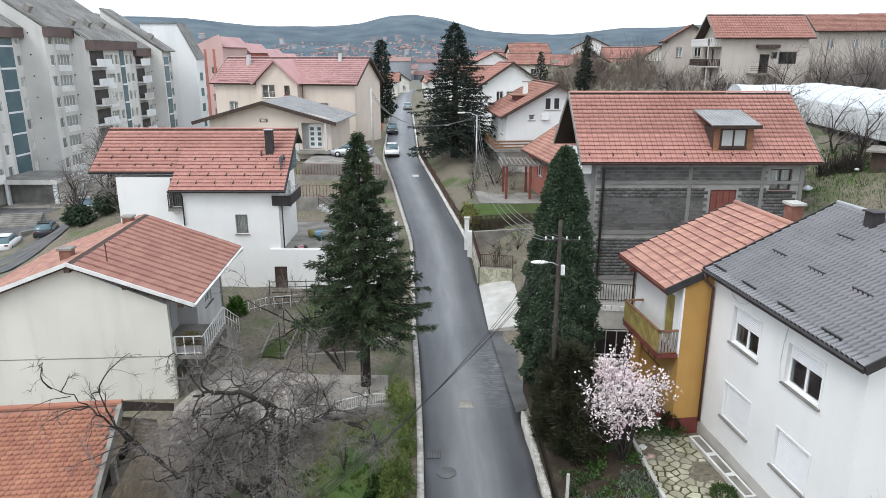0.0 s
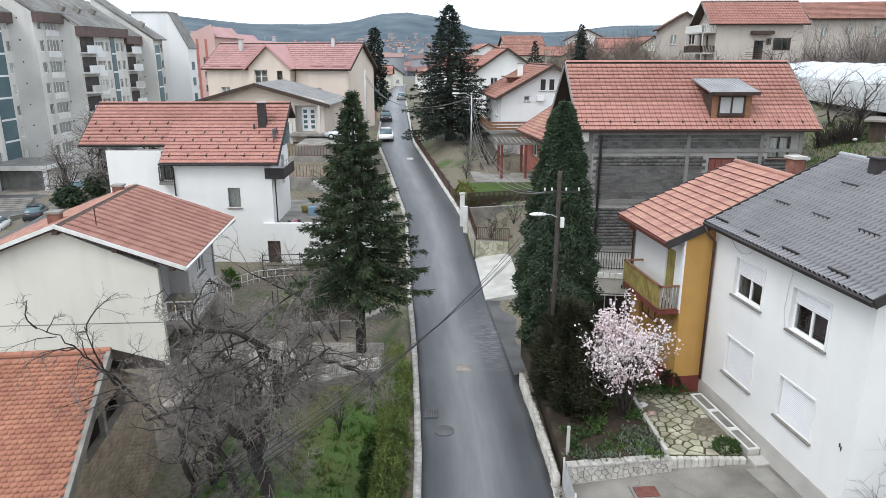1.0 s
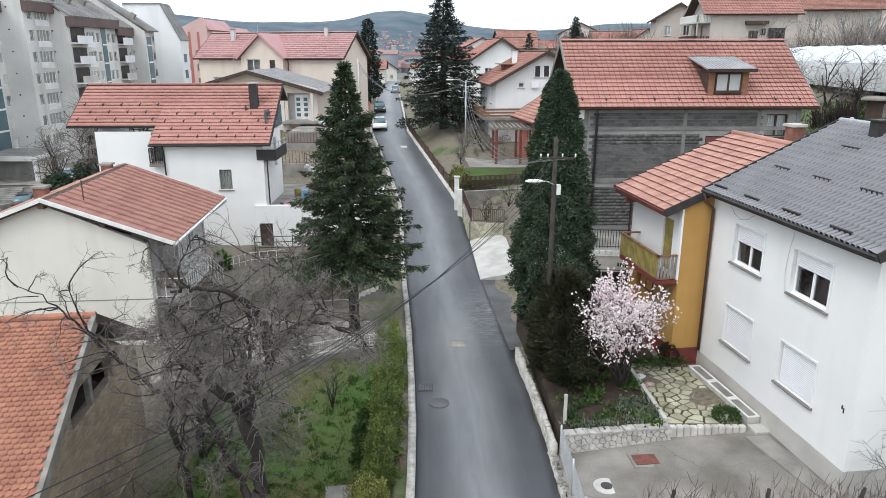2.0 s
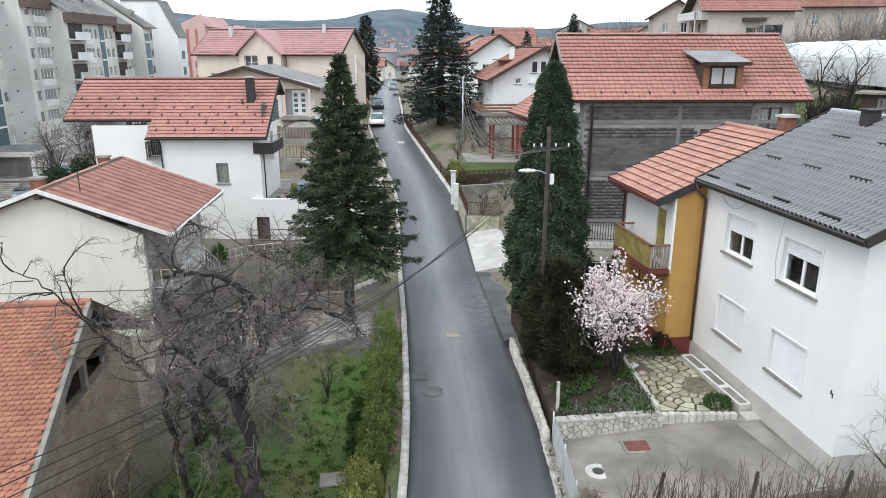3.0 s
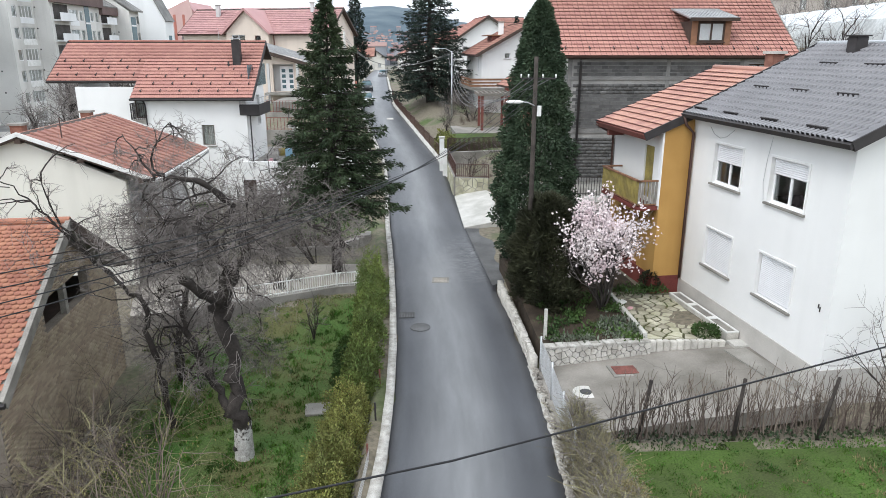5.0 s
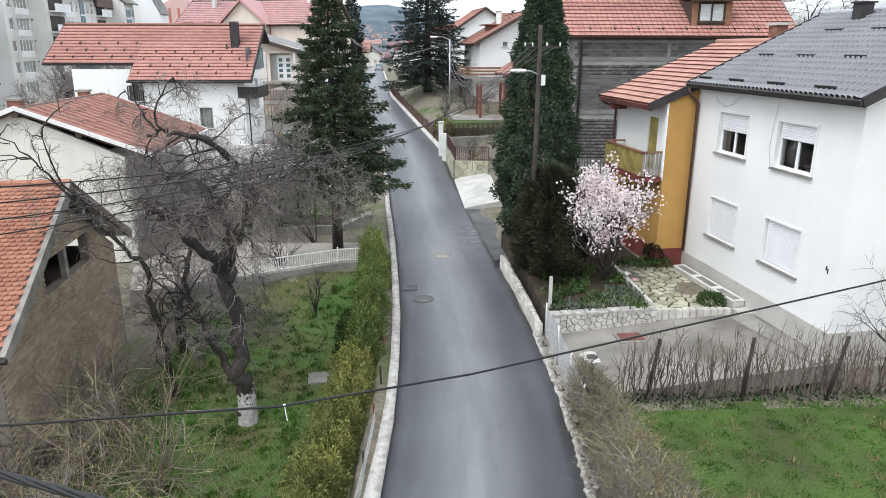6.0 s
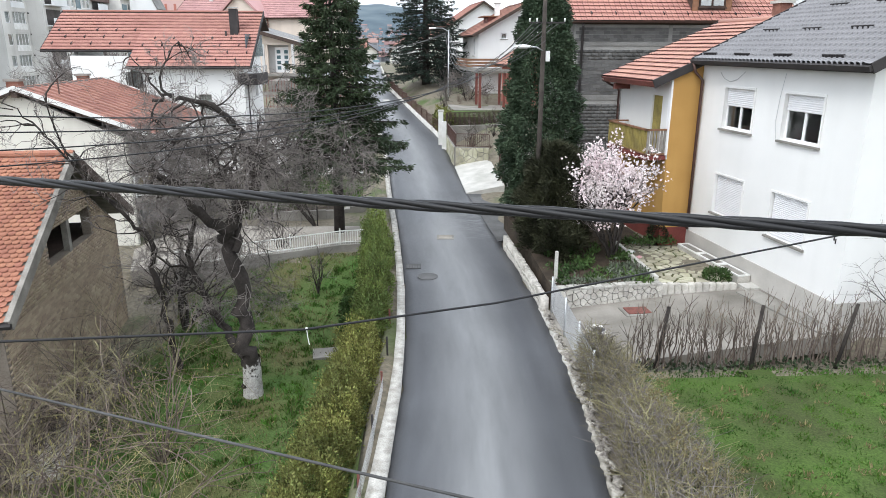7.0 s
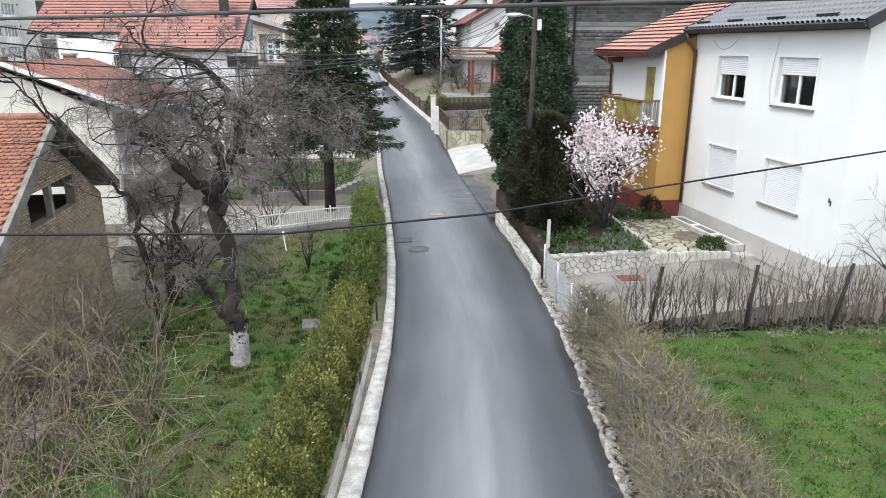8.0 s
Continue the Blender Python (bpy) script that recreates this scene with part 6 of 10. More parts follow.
simple_house((-18.6, 118.0, 3.5), 2, 6.3, 8.0, 5.2, 2.6, "cream house with an orange tiled roof beside the lane", "render_pinkish", ("flat", 0.45, 0.45, "tile_orange"), wins=[(4.3, 5.3, 2.4, 4.2)], over=0.5)
red_fence = thing("fence", (-13.6, 108.5, 3.6), 6, "red sheet fence with dark green netting above", "fence")
for k in range(4):
    one_box("sheet", (k * 1.02, k * 1.02 + 1.0, -0.03, 0.03, 0.0, 1.15), "render_red", red_fence)
    one_box("net", (k * 1.02, k * 1.02 + 1.0, -0.015, 0.015, 1.16, 2.5), "spruce_dark", red_fence)
    rod("post", [(k * 1.02 - 0.01, 0.06, -0.3), (k * 1.02 - 0.01, 0.06, 2.55)], 0.04, "metal_dark", red_fence, sides=5)
# pergola in front of it
pergola = thing("pergola", (5.6, 59.2, 2.6), 0, "flat pergola roof on dark red posts beside a paved yard", "pergola")
for x in (0, 2.1, 4.2):
    for y in (0, 3.2):
        one_box("post", (x - 0.11, x + 0.11, y - 0.11, y + 0.11, -1.0, 3.1), "timber_red", pergola)
for y in (-0.2, 1.0, 2.2, 3.3):
    one_box("beam", (-0.5, 4.7, y, y + 0.12, 3.1, 3.28), "timber_grey", pergola)
for i in range(13):
    one_box("slat", (-0.4 + i * 0.4, -0.33 + i * 0.4, -0.5, 3.8, 3.28, 3.36), "timber_grey", pergola)

# ---- houses on the hillside ----
hill_house = thing("house", (41.8, 106.0, 10.6), -3, "beige house on the hillside with white balconies and red roof", "house")
hw = [(5.7, 7.1, 1.9, 4.6), (8.5, 11.1, 3.2, 5.0), (7.4, 8.2, 4.0, 4.9), (5.8, 7.0, 0.0, 1.4)]
wall(hill_house, (0, 0), (12.6, 0), -2.5, 7.0, hw, "render_beige")
wall(hill_house, (12.6, 0), (12.6, 9), -2.5, 7.0, (), "render_beige", gable=(4.5, 10.2))
wall(hill_house, (12.6, 9), (0, 9), -2.5, 7.0, (), "render_beige")
wall(hill_house, (0, 9), (0, 0), -2.5, 7.0, [(1.5, 2.5, 0.6, 2.6), (4.5, 5.6, 0.6, 2.6), (1.5, 2.6, 3.4, 5.4), (4.5, 5.6, 3.4, 5.4), (3.0, 4.2, 6.0, 7.0)], "render_beige", gable=(4.5, 10.2))
for q in hw:
    window(hill_house, (0, 0), (12.6, 0), *q, leaves=2, frame_mat="timber_dark", sill=False)
for q in [(1.5, 2.5, 0.6, 2.6), (4.5, 5.6, 0.6, 2.6), (1.5, 2.6, 3.4, 5.4), (4.5, 5.6, 3.4, 5.4)]:
    window(hill_house, (0, 9), (0, 0), *q, leaves=1, frame_mat="timber_brown", sill=False)
one_box("canopy", (5.0, 8.2, -0.9, -0.02, 5.5, 6.0), "timber_dark", hill_house)
for z in (2.9, 5.9):
    b_ = one_box("balcony", (-2.0, -0.02, 0.2, 8.6, z - 0.2, z), "concrete_pale", hill_house)
    railing(b_, [(-0.1, 0.25), (-1.95, 0.25), (-1.95, 8.6)], z, 1.0, gap=0.22, material="paint_white" if z > 4 else "timber_dark", r=0.05)
for y in (0.3, 8.4):
    rod("post", [(-1.9, y, -2), (-1.9, y, 7)], 0.09, "render_grey", hill_house, sides=5)
gable_roof(hill_house, -1.3, 13.3, -0.7, 9.7, 6.95, 10.5, ("flat", 0.4, 0.45, "tile_red"), fascia="timber_dark", verge="concrete")
st = thing("stairs", (48.4, 104.6, 10.6), -3, "outside stairs with dark railing up to the hillside house", "stairs")
for i in range(12):
    one_box("step", (i * 0.3, i * 0.3 + 0.32, 0, 1.2, 1.9 - i * 0.17 - 0.2, 1.9 - i * 0.17), "concrete", st)
bm = bmesh.new()
for h in (0.4, 0.7, 1.0):
    tube(bm, [(-2.5, 0, 1.9 + h), (0, 0, 1.9 + h), (3.6, 0, h)], 0.04, 4)
part("railing", bm, "timber_dark", st)
one_box("landing", (-2.6, 0, 0, 1.2, 1.7, 1.9), "concrete", st)
simple_house((38.0, 120.0, 12.2), -12, 7.5, 9.0, 5.4, 2.4, "beige house with brown roof on the hillside", "render_beige", ("flat", 0.45, 0.5, "tile_rust"), wins=[(1.5, 2.5, 2.6, 4.2), (4.5, 5.5, 2.6, 4.2)], over=0.6, axis="y")
simple_house((64.5, 122.0, 13.0), -8, 12.0, 10.0, 6.4, 2.6, "large beige hillside house under a red roof", "render_beige", ("flat", 0.45, 0.5, "tile_rust"), wins=[(1.5, 2.6, 3.2, 4.8), (5.5, 6.6, 3.2, 4.8), (10.0, 11.2, 3.2, 4.8)], over=0.9)
simple_house((77.0, 128.0, 14.5), -8, 12.0, 9.0, 5.6, 2.4, "hillside house with a dull red roof", "render_cream", ("flat", 0.5, 0.55, "tile_rust"), over=0.7)
for x, y, z, rz, w, d, h, k in ((27, 150, 9.5, 10, 10, 9, 3.6, 0), (16, 168, 9.0, -5, 9, 9, 4.2, 1), (9, 190, 9.5, 12, 10, 9, 4.0, 0), (20, 205, 12.0, 5, 11, 9, 4.0, 1), (34, 185, 13.0, -8, 10, 9, 4.0, 0),
                               (4, 150, 6.5, 3, 8, 9, 4.0, 1), (-4, 185, 3.8, 8, 9, 9, 4.5, 0), (1, 225, 5, 8, 9, 9, 4.5, 1), (-21, 214, 2.5, 0, 7, 9, 5.0, 1), (-22, 150, 3.4, -4, 9, 9, 5.0, 0), (-28, 235, 1.5, 6, 10, 9, 5.0, 0), (-6, 282, 1.0, 20, 7, 8, 4.0, 1)):
    simple_house((x, y, z), rz, w, d, h, 2.5, "distant house with a red tiled roof", "render_cream" if k else "render_white", ("flat", 0.9, 0.75, "tile_rust" if k else "tile_red"), over=0.6, axis="x" if k else "y", base=6,
                 wins=[(1.5, 2.6, 1.6, 3.0), (5.0, 6.1, 1.6, 3.0)], group="houses up the valley")

for x, y, z, rz, w, d, h, m, rf, ax in ((30.0, 150, 8.8, -6, 9.5, 9, 3.2, "render_beige", "tile_red", "x"), (38.5, 168, 10.6, -10, 9, 9, 4.0, "render_white", "tile_red", "x"), (45.5, 160, 11.2, 4, 7, 8, 3.6, "render_cream", "tile_rust", "y"), (22.5, 180, 8.2, 8, 8, 9, 3.4, "render_cream", "tile_red", "y"),
                                     (27.0, 192, 9.4, -20, 8, 8, 3.4, "render_beige", "tile_rust", "x"), (17.5, 214, 10.0, 12, 9, 9, 3.6, "render_white", "tile_rust", "x"), (13.0, 236, 9.0, -8, 9, 8, 4.0, "render_cream", "tile_red", "y"), (-30.0, 172, 2.6, 4, 9, 9, 5.0, "render_white", "tile_red", "y"), (-19, 250, 2.0, 12, 7, 8, 4.6, "render_cream", "tile_rust", "y")):
    simple_house((x, y, z), rz, w, d, h, 2.5, "hillside house with a red tiled roof", m, ("flat", 0.9, 0.75, rf), over=0.7, axis=ax, base=6, wins=[(1.4, 2.4, 1.2, 2.5), (4.6, 5.7, 1.2, 2.5)], group="houses up the valley")

# polytunnels on the slope
def polytunnel(at, rz, length, width, height, label):
    t = thing("polytunnel", at, rz, label, "greenhouse", "polytunnels")
    ang = np.linspace(0, np.pi, 13)
    n = int(length / 1.6) + 1
    xs = np.linspace(0, length, n)
    prof = np.stack([width / 2 * np.cos(ang), height * np.sin(ang) ** 0.75], 1)
    v = np.concatenate([np.column_stack([np.full(13, x), prof * (1, 1.0 + 0.012 * (-1) ** i)]) for i, x in enumerate(xs)])
    q = [(i * 13 + k, i * 13 + k + 1, i * 13 + k + 14, i * 13 + k + 13) for i in range(n - 1) for k in range(12)]
    npart("cover", v, [f_ for f_ in q if 2 <= f_[0] % 13 <= 9], "plastic_sheet", t, smooth=True)
    npart("side_sheet", v, [f_ for f_ in q if f_[0] % 13 < 2], "plastic_dull", t, smooth=True)
    npart("side_sheet", v, [f_ for f_ in q if f_[0] % 13 > 9], "plastic_dull", t, smooth=True)
    for x in (0, length):
        bm = bmesh.new()
        bm.faces.new([bm.verts.new((x, *p)) for p in prof])
        part("end_wall", bm, "plastic_sheet", t)
    for x in xs[::2]:
        bm = bmesh.new()
        tube(bm, [(x, *(p * 1.012)) for p in prof], 0.03, 4)
        part("hoop", bm, "metal_zinc", t)
    return t


polytunnel((26.4, 63.0, 9.8), -6, 7.2, 6.0, 2.7, "white plastic polytunnel on the slope")
polytunnel((30.8, 41.0, 9.7), 82, 24, 5.5, 2.9, "long translucent plastic polytunnel on the slope")

# ---- the apartment row ----
def tower(x, y0, y1, depth, ze, zr_, ground, label, pale=False, cols=(), strips=(), balc=(), trim=True):
    """A stepped block: its street face at x, from y0 to y1, with windows in columns, stair glazing strips and balconies."""
    t = thing("apartment_building", (x, y0, ground), 0, label, "apartment block", "apartment row")
    L_, H = y1 - y0, ze - ground
    m = "tower_pale" if pale else "tower_wall"
    floors = int(H / 2.85)
    holes = []
    for u, w, h in cols:
        for k in range(floors):
            if 3.0 + k * 2.85 + h < H - 0.3:
                holes.append((u, u + w, 3.0 + k * 2.85, 3.0 + k * 2.85 + h))
    # street face runs from far to near when seen from outside: it faces +x
    wall(t, (0, 0), (0, L_), -3, H, holes, m, thick=0.3)
    f = wframe((0, 0), (0, L_))
    for h in holes:
        window(t, (0, 0), (0, L_), *h, leaves=max(1, int(round((h[1] - h[0]) / 0.75))), curtain="curtain" if (h[0] * 13 + h[2] * 7) % 3 < 1.6 else None, sill=False, depth=0.1)
    for h in holes:
        if h[1] - h[0] > 2.0:
            one_box("apron", (h[0] - 0.05, h[1] + 0.05, 0.004, 0.05, h[2] - 0.75, h[2] - 0.02), "paint_white" if (int(h[2] * 3) % 3) else "tower_pale", t, f=f)
    for u, w in strips:
        s = one_box("stair_glazing", (u, u + w, 0.004, 0.06, 2.5, H - 1.0), "window_tint", t, f=f)
        for k in range(floors):
            one_box("transom", (u, u + w, 0.06, 0.09, 2.6 + k * 2.85, 2.85 + k * 2.85), "tower_pale", s, f=f)
    for u, w in balc:
        for k in range(floors):
            z = 2.9 + k * 2.85
            if z < H - 1.5:
                b_ = one_box("balcony", (u, u + w, 0.004, 1.1, z - 0.15, z), "tower_pale", t, f=f)
                one_box("parapet", (u, u + w, 1.02, 1.1, z, z + 1.0), "tower_pale" if (k + int(u)) % 3 else "tower_wall", b_, f=f)
                # flat dark sheet: the shade inside the balcony is put into its colour
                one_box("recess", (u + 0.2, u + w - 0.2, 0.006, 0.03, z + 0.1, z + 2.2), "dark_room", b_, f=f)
    for k in range(floors):
        one_box("vent", (-2.2, -2.0, -0.02, -0.003, 4.4 + k * 2.85, 4.6 + k * 2.85), "metal_dark", t)
    # blind side towards the viewer, with the roof's slope on top
    bm = bmesh.new()
    prof = [(-0.004, -3), (-0.004, H), (-depth, H + (zr_ - ze)), (-depth, -3)]
    for yy, s in ((0.0, 0.3), (L_ - 0.3, 0.3)):
        b0 = [bm.verts.new((px_, yy, pz)) for px_, pz in prof]
        b1 = [bm.verts.new((px_, yy + s, pz)) for px_, pz in prof]
        bm.faces.new(b0)
        bm.faces.new(b1[::-1])
        for i in range(4):
            j = (i + 1) % 4
            bm.faces.new((b0[i], b0[j], b1[j], b1[i]))
    part("side_wall", bm, m, t)
    fr = slope_frame((0.7, -0.25, H - 0.15), (0, 1, 0), (-depth - 0.7, 0, zr_ - ze + 0.15))
    rl = math.hypot(depth + 0.7, zr_ - ze + 0.15)
    rf = one_box("roof", (0, L_ + 0.5, 0, rl, 0.0, 0.25), "tower_roof", t, f=fr)
    for i in range(int(L_ / 1.1)):
        one_box("seam", (0.3 + i * 1.1, 0.38 + i * 1.1, 0, rl, 0.25, 0.31), "tower_roof", rf, f=fr)
    if trim:
        one_box("cornice", (-0.15, L_ + 0.15, 0.004, 0.75, H - 1.3, H - 0.05), "tower_trim", t, f=f)
    for i in range(max(1, int(L_ / 5))):
        one_box("roof_turret", (0.8 + i * 4.6, 1.6 + i * 4.6, 3.4, 4.2, 0.25, 1.1), "concrete", rf, f=fr)
    return t


G0 = -3.6
tower(-57.6, 78.0, 96.6, 9, 18.6, 24.6, G0, "grey-beige apartment block with teal stair glazing", cols=[(9.3, 1.0, 1.4), (11.4, 1.0, 1.4), (17.3, 1.0, 1.4)], strips=[(13.4, 3.2)], balc=[(0.5, 4.5), (5.6, 3.2)])
tower(-54.2, 96.4, 104.4, 9, 18.8, 25.0, G0, "weathered grey-beige apartment block with white windows", cols=[(0.9, 1.1, 1.5), (2.7, 3.3, 1.6), (6.4, 1.1, 1.5)], balc=[])
tower(-52.0, 103.0, 118.5, 10, 17.2, 24.4, G0, "apartment block with balconies and a dark cornice", cols=[(5.5, 2.6, 1.55), (8.7, 1.1, 1.5), (12.3, 1.1, 1.5), (14.0, 1.1, 1.5)], strips=[(10.3, 1.5)], balc=[(0.6, 4.6)])
tower(-52.2, 118.6, 127.0, 9, 16.2, 22.0, G0, "apartment block with stacked loggias", cols=[(4.6, 1.2, 1.5), (6.4, 1.1, 1.5)], balc=[(0.6, 3.6)])
tower(-49.6, 124.5, 128.6, 10, 15.8, 22.8, G0, "apartment block with a dark glazed strip", cols=[(3.0, 0.8, 1.4)], strips=[(0.5, 2.0)], trim=False)
end_block = thing("apartment_building", (0, 133.0, G0), 0, "pale rendered apartment block with a blank end wall", "apartment block", "apartment row")
bm = bmesh.new()
prof = [(-46.6, -3.0), (-46.6, 18.0), (-49.7, 24.3), (-56.5, 24.3), (-56.5, -3.0)]
e0, e1 = [bm.verts.new((x, 0, z)) for x, z in prof], [bm.verts.new((x, 4.2, z)) for x, z in prof]
bm.faces.new(e0)
bm.faces.new(e1[::-1])
for i in range(5):
    bm.faces.new((e0[i], e1[i], e1[(i + 1) % 5], e0[(i + 1) % 5]))
part("wall", bm, "tower_pale", end_block)
for (x0, z0), (x1, z1) in zip(prof[1:3], prof[2:4]):
    fe = slope_frame((x0 + 0.1, -0.2, z0), (0, 1, 0), (x1 - x0, 0, z1 - z0))
    one_box("roof", (0, 4.6, -0.05, math.hypot(x1 - x0, z1 - z0) + 0.05, 0.01, 0.2), "tower_roof", end_block, f=fe)
for k in range(5):
    for u in (1.2,):
        w_ = one_box("window", (-46.597, -46.55, u, u + 1.5, 2.4 + k * 2.9, 3.9 + k * 2.9), "window_tint", end_block)
        one_box("frame", (-46.549, -46.52, u - 0.08, u + 1.58, 2.30 + k * 2.9, 2.40 + k * 2.9), "pvc_white", w_)
# porch of the first block
porch = thing("porch", (-57.5, 86.5, G0), 0, "flat-roofed entrance porch with a dark felt roof", "porch")
one_box("roof", (-2.5, 7.6, 0, 7.5, 2.9, 3.2), "tower_roof", porch)
one_box("fascia", (-2.5, 7.7, -0.1, -0.01, 2.6, 3.22), "tower_wall", porch)
one_box("fascia", (7.605, 7.7, 0, 7.5, 2.7, 3.22), "tower_pale", porch)
for x, y in ((1.0, 0.3), (7.2, 0.3), (7.2, 6.8)):
    one_box("pillar", (x - 0.2, x + 0.2, y - 0.2, y + 0.2, -1.0, 2.9), "tower_pale", porch)
one_box("wall", (-2.0, 7.0, 1.2, 1.4, -1.0, 2.9), "concrete_dark", porch)
one_box("side_wall", (6.6, 6.8, 1.41, 7.0, -1.0, 2.9), "render_cream", porch)
# salmon and red terrace of flats behind, stepping down the valley
red_block = thing("apartment_building", (-53.5, 152.0, G0), -3, "salmon-pink stepped apartment terrace behind the row", "apartment block")
holes_r = [(1.0 + i * 2.4, 2.2 + i * 2.4, 3.2 + k * 2.9, 4.7 + k * 2.9) for i in range(2) for k in range(5)]
wall(red_block, (0.0, 0), (6.2, 0), -3, 20.6, holes_r, "salmon", gable=(5.6, 23.0))
for h in holes_r:
    window(red_block, (0.0, 0), (6.2, 0), *h, leaves=2, sill=False)
for k in range(3):
    one_box("pilaster", (1.9 * k + 0.2, 1.9 * k + 0.7, -0.06, -0.003, 3, 20), "render_red", red_block)
for k in range(5):
    y0, top = k * 16.0, 20.4 - 1.15 * k
    one_box("wall", (0.3, 6.2, y0 + 0.3, y0 + 16.0, -3, top), "render_red" if k else "salmon", red_block)
    bm = bmesh.new()
    vs = [bm.verts.new(p) for p in ((-0.5, y0 + 0.25, top), (6.9, y0 + 0.25, top), (4.6, y0 + 0.25, top + 2.3), (-0.5, y0 + 16.2, top), (6.9, y0 + 16.2, top), (4.6, y0 + 16.2, top + 2.3))]
    for q in ((0, 1, 2), (5, 4, 3), (0, 2, 5, 3), (1, 4, 5, 2), (0, 3, 4, 1)):
        bm.faces.new([vs[i] for i in q])
    part("roof", bm, "tile_pink", red_block)

# the town far down the valley: boxes with pitched roofs, too small to tell apart
rng_t = np.random.default_rng(11)
tv, tq, rv, rq = [], [], [], []
for _ in range(2600):
    y = rng_t.uniform(520, 2300)
    x = rng_t.normal(-0.05, 0.13) * y
    if y > 1500 and rng_t.uniform() < 0.3:
        continue
    z = float(ground_z(x, y)) - 1
    w, d, h = rng_t.uniform(6, 9), rng_t.uniform(6, 8), rng_t.uniform(3.5, 5.5)
    if rng_t.uniform() < 0.08:
        w, d, h = rng_t.uniform(12, 20), 12, rng_t.uniform(12, 20)
    n = len(tv)
    tv += [(x, y, z), (x + w, y, z), (x + w, y + d, z), (x, y + d, z), (x, y, z + h), (x + w, y, z + h), (x + w, y + d, z + h), (x, y + d, z + h)]
    tq += [(n, n + 1, n + 5, n + 4), (n + 1, n + 2, n + 6, n + 5), (n + 3, n, n + 4, n + 7), (n + 2, n + 3, n + 7, n + 6)]
    n = len(rv)
    rv += [(x - 0.6, y - 0.6, z + h), (x + w + 0.6, y - 0.6, z + h), (x + w + 0.6, y + d + 0.6, z + h), (x - 0.6, y + d + 0.6, z + h), (x - 0.6, y + d / 2, z + h + 3), (x + w + 0.6, y + d / 2, z + h + 3)]
    rq += [(n, n + 1, n + 5, n + 4), (n + 2, n + 3, n + 4, n + 5), (n, n + 4, n + 3, n), (n + 1, n + 2, n + 5, n + 1)]
town = thing("town", (0, 0, 0), 0, "small houses of the town across the valley", "town", "", "stuff")
npart("walls", tv, tq, "town_wall", town, kind="stuff")
rq2 = [q for q in rq if q[0] != q[3]]
npart("roofs", rv, rq2, "town_roof", town, kind="stuff")

# ---- yards, walls and fences beside the lane ----
def slab_piece(name, poly, top, thick, material, label, category="paving", kind="structure"):
    bm = bmesh.new()
    prism(bm, poly, lambda x, y: top(x, y) - thick, top)
    ob = part(name, bm, material)
    return tagged(ob, label, category, "", kind)


drive_top = lambda x, y: -0.02 + 0.070 * (x - 4)
driveway = slab_piece("driveway", [(3.75, 14.8), (11.4, 15.6), (10.9, 17.5), (10.62, 19.6), (9.95, 19.45), (7.5, 19.5), (4.2, 18.9), (3.72, 18.8)], drive_top, 0.5, "concrete_drive",
                      "cracked grey concrete driveway beside the white house")
lid = thing("access_cover", (6.40, 18.21, -0.03), 4, "rust-red square access cover in a concrete frame", "cover")
one_box("frame", (-0.46, 0.46, -0.38, 0.38, 0.05, 0.19), "concrete", lid, bevel=0.01)
one_box("cover", (-0.36, 0.36, -0.26, 0.26, 0.19, 0.215), "rust_lid", lid, bevel=0.008)
drain = thing("drain_cover", (4.93, 17.08, -0.085), 0, "round iron drain cover set in pale mortar", "cover")
bm = bmesh.new()
tube(bm, [(0, 0, 0.05), (0, 0, 0.142)], 0.38, 20)
part("collar", bm, "concrete_pale", drain)
bm = bmesh.new()
tube(bm, [(0, 0, 0.1), (0, 0, 0.155)], 0.17, 16)
part("cover", bm, "iron", drain)

# manholes in the lane
mh = thing("manhole_cover", (1.02, 27.2, 0.03), -3, "pale square cover in a concrete frame in the asphalt", "manhole")
one_box("frame", (-0.36, 0.36, -0.34, 0.34, -0.1, 0.012), "concrete", mh)
one_box("cover", (-0.28, 0.28, -0.25, 0.25, -0.1, 0.022), "concrete_worn", mh)
mh2 = thing("manhole_cover", (0.14, 22.1, 0.02), 0, "round iron manhole cover in the asphalt", "manhole")
bm = bmesh.new()
tube(bm, [(0, 0, -0.1), (0, 0, 0.010)], 0.36, 24)
part("frame", bm, "asphalt_old", mh2)
bm = bmesh.new()
tube(bm, [(0, 0, -0.1), (0, 0, 0.017)], 0.29, 24)
part("cover", bm, "asphalt_old", mh2)
gr = thing("drain_grate", (-0.36, 23.3, 0.012), 0, "iron drain grate by the kerb", "grate")
one_box("frame", (-0.28, 0.28, -0.28, 0.28, -0.1, 0.008), "iron", gr)
for i in range(5):
    one_box("bar", (-0.22 + i * 0.1, -0.17 + i * 0.1, -0.22, 0.22, 0.008, 0.016), "asphalt_old", gr)
slab_piece("manhole_patch", [(-3.55 + 0.25, 73.0), (-2.6, 73.0), (-2.7, 74.0), (-3.4, 74.0)], lambda x, y: float(road_z(y)) + 0.04, 0.1, "concrete_pale", "pale manhole frame far up the lane", "manhole")
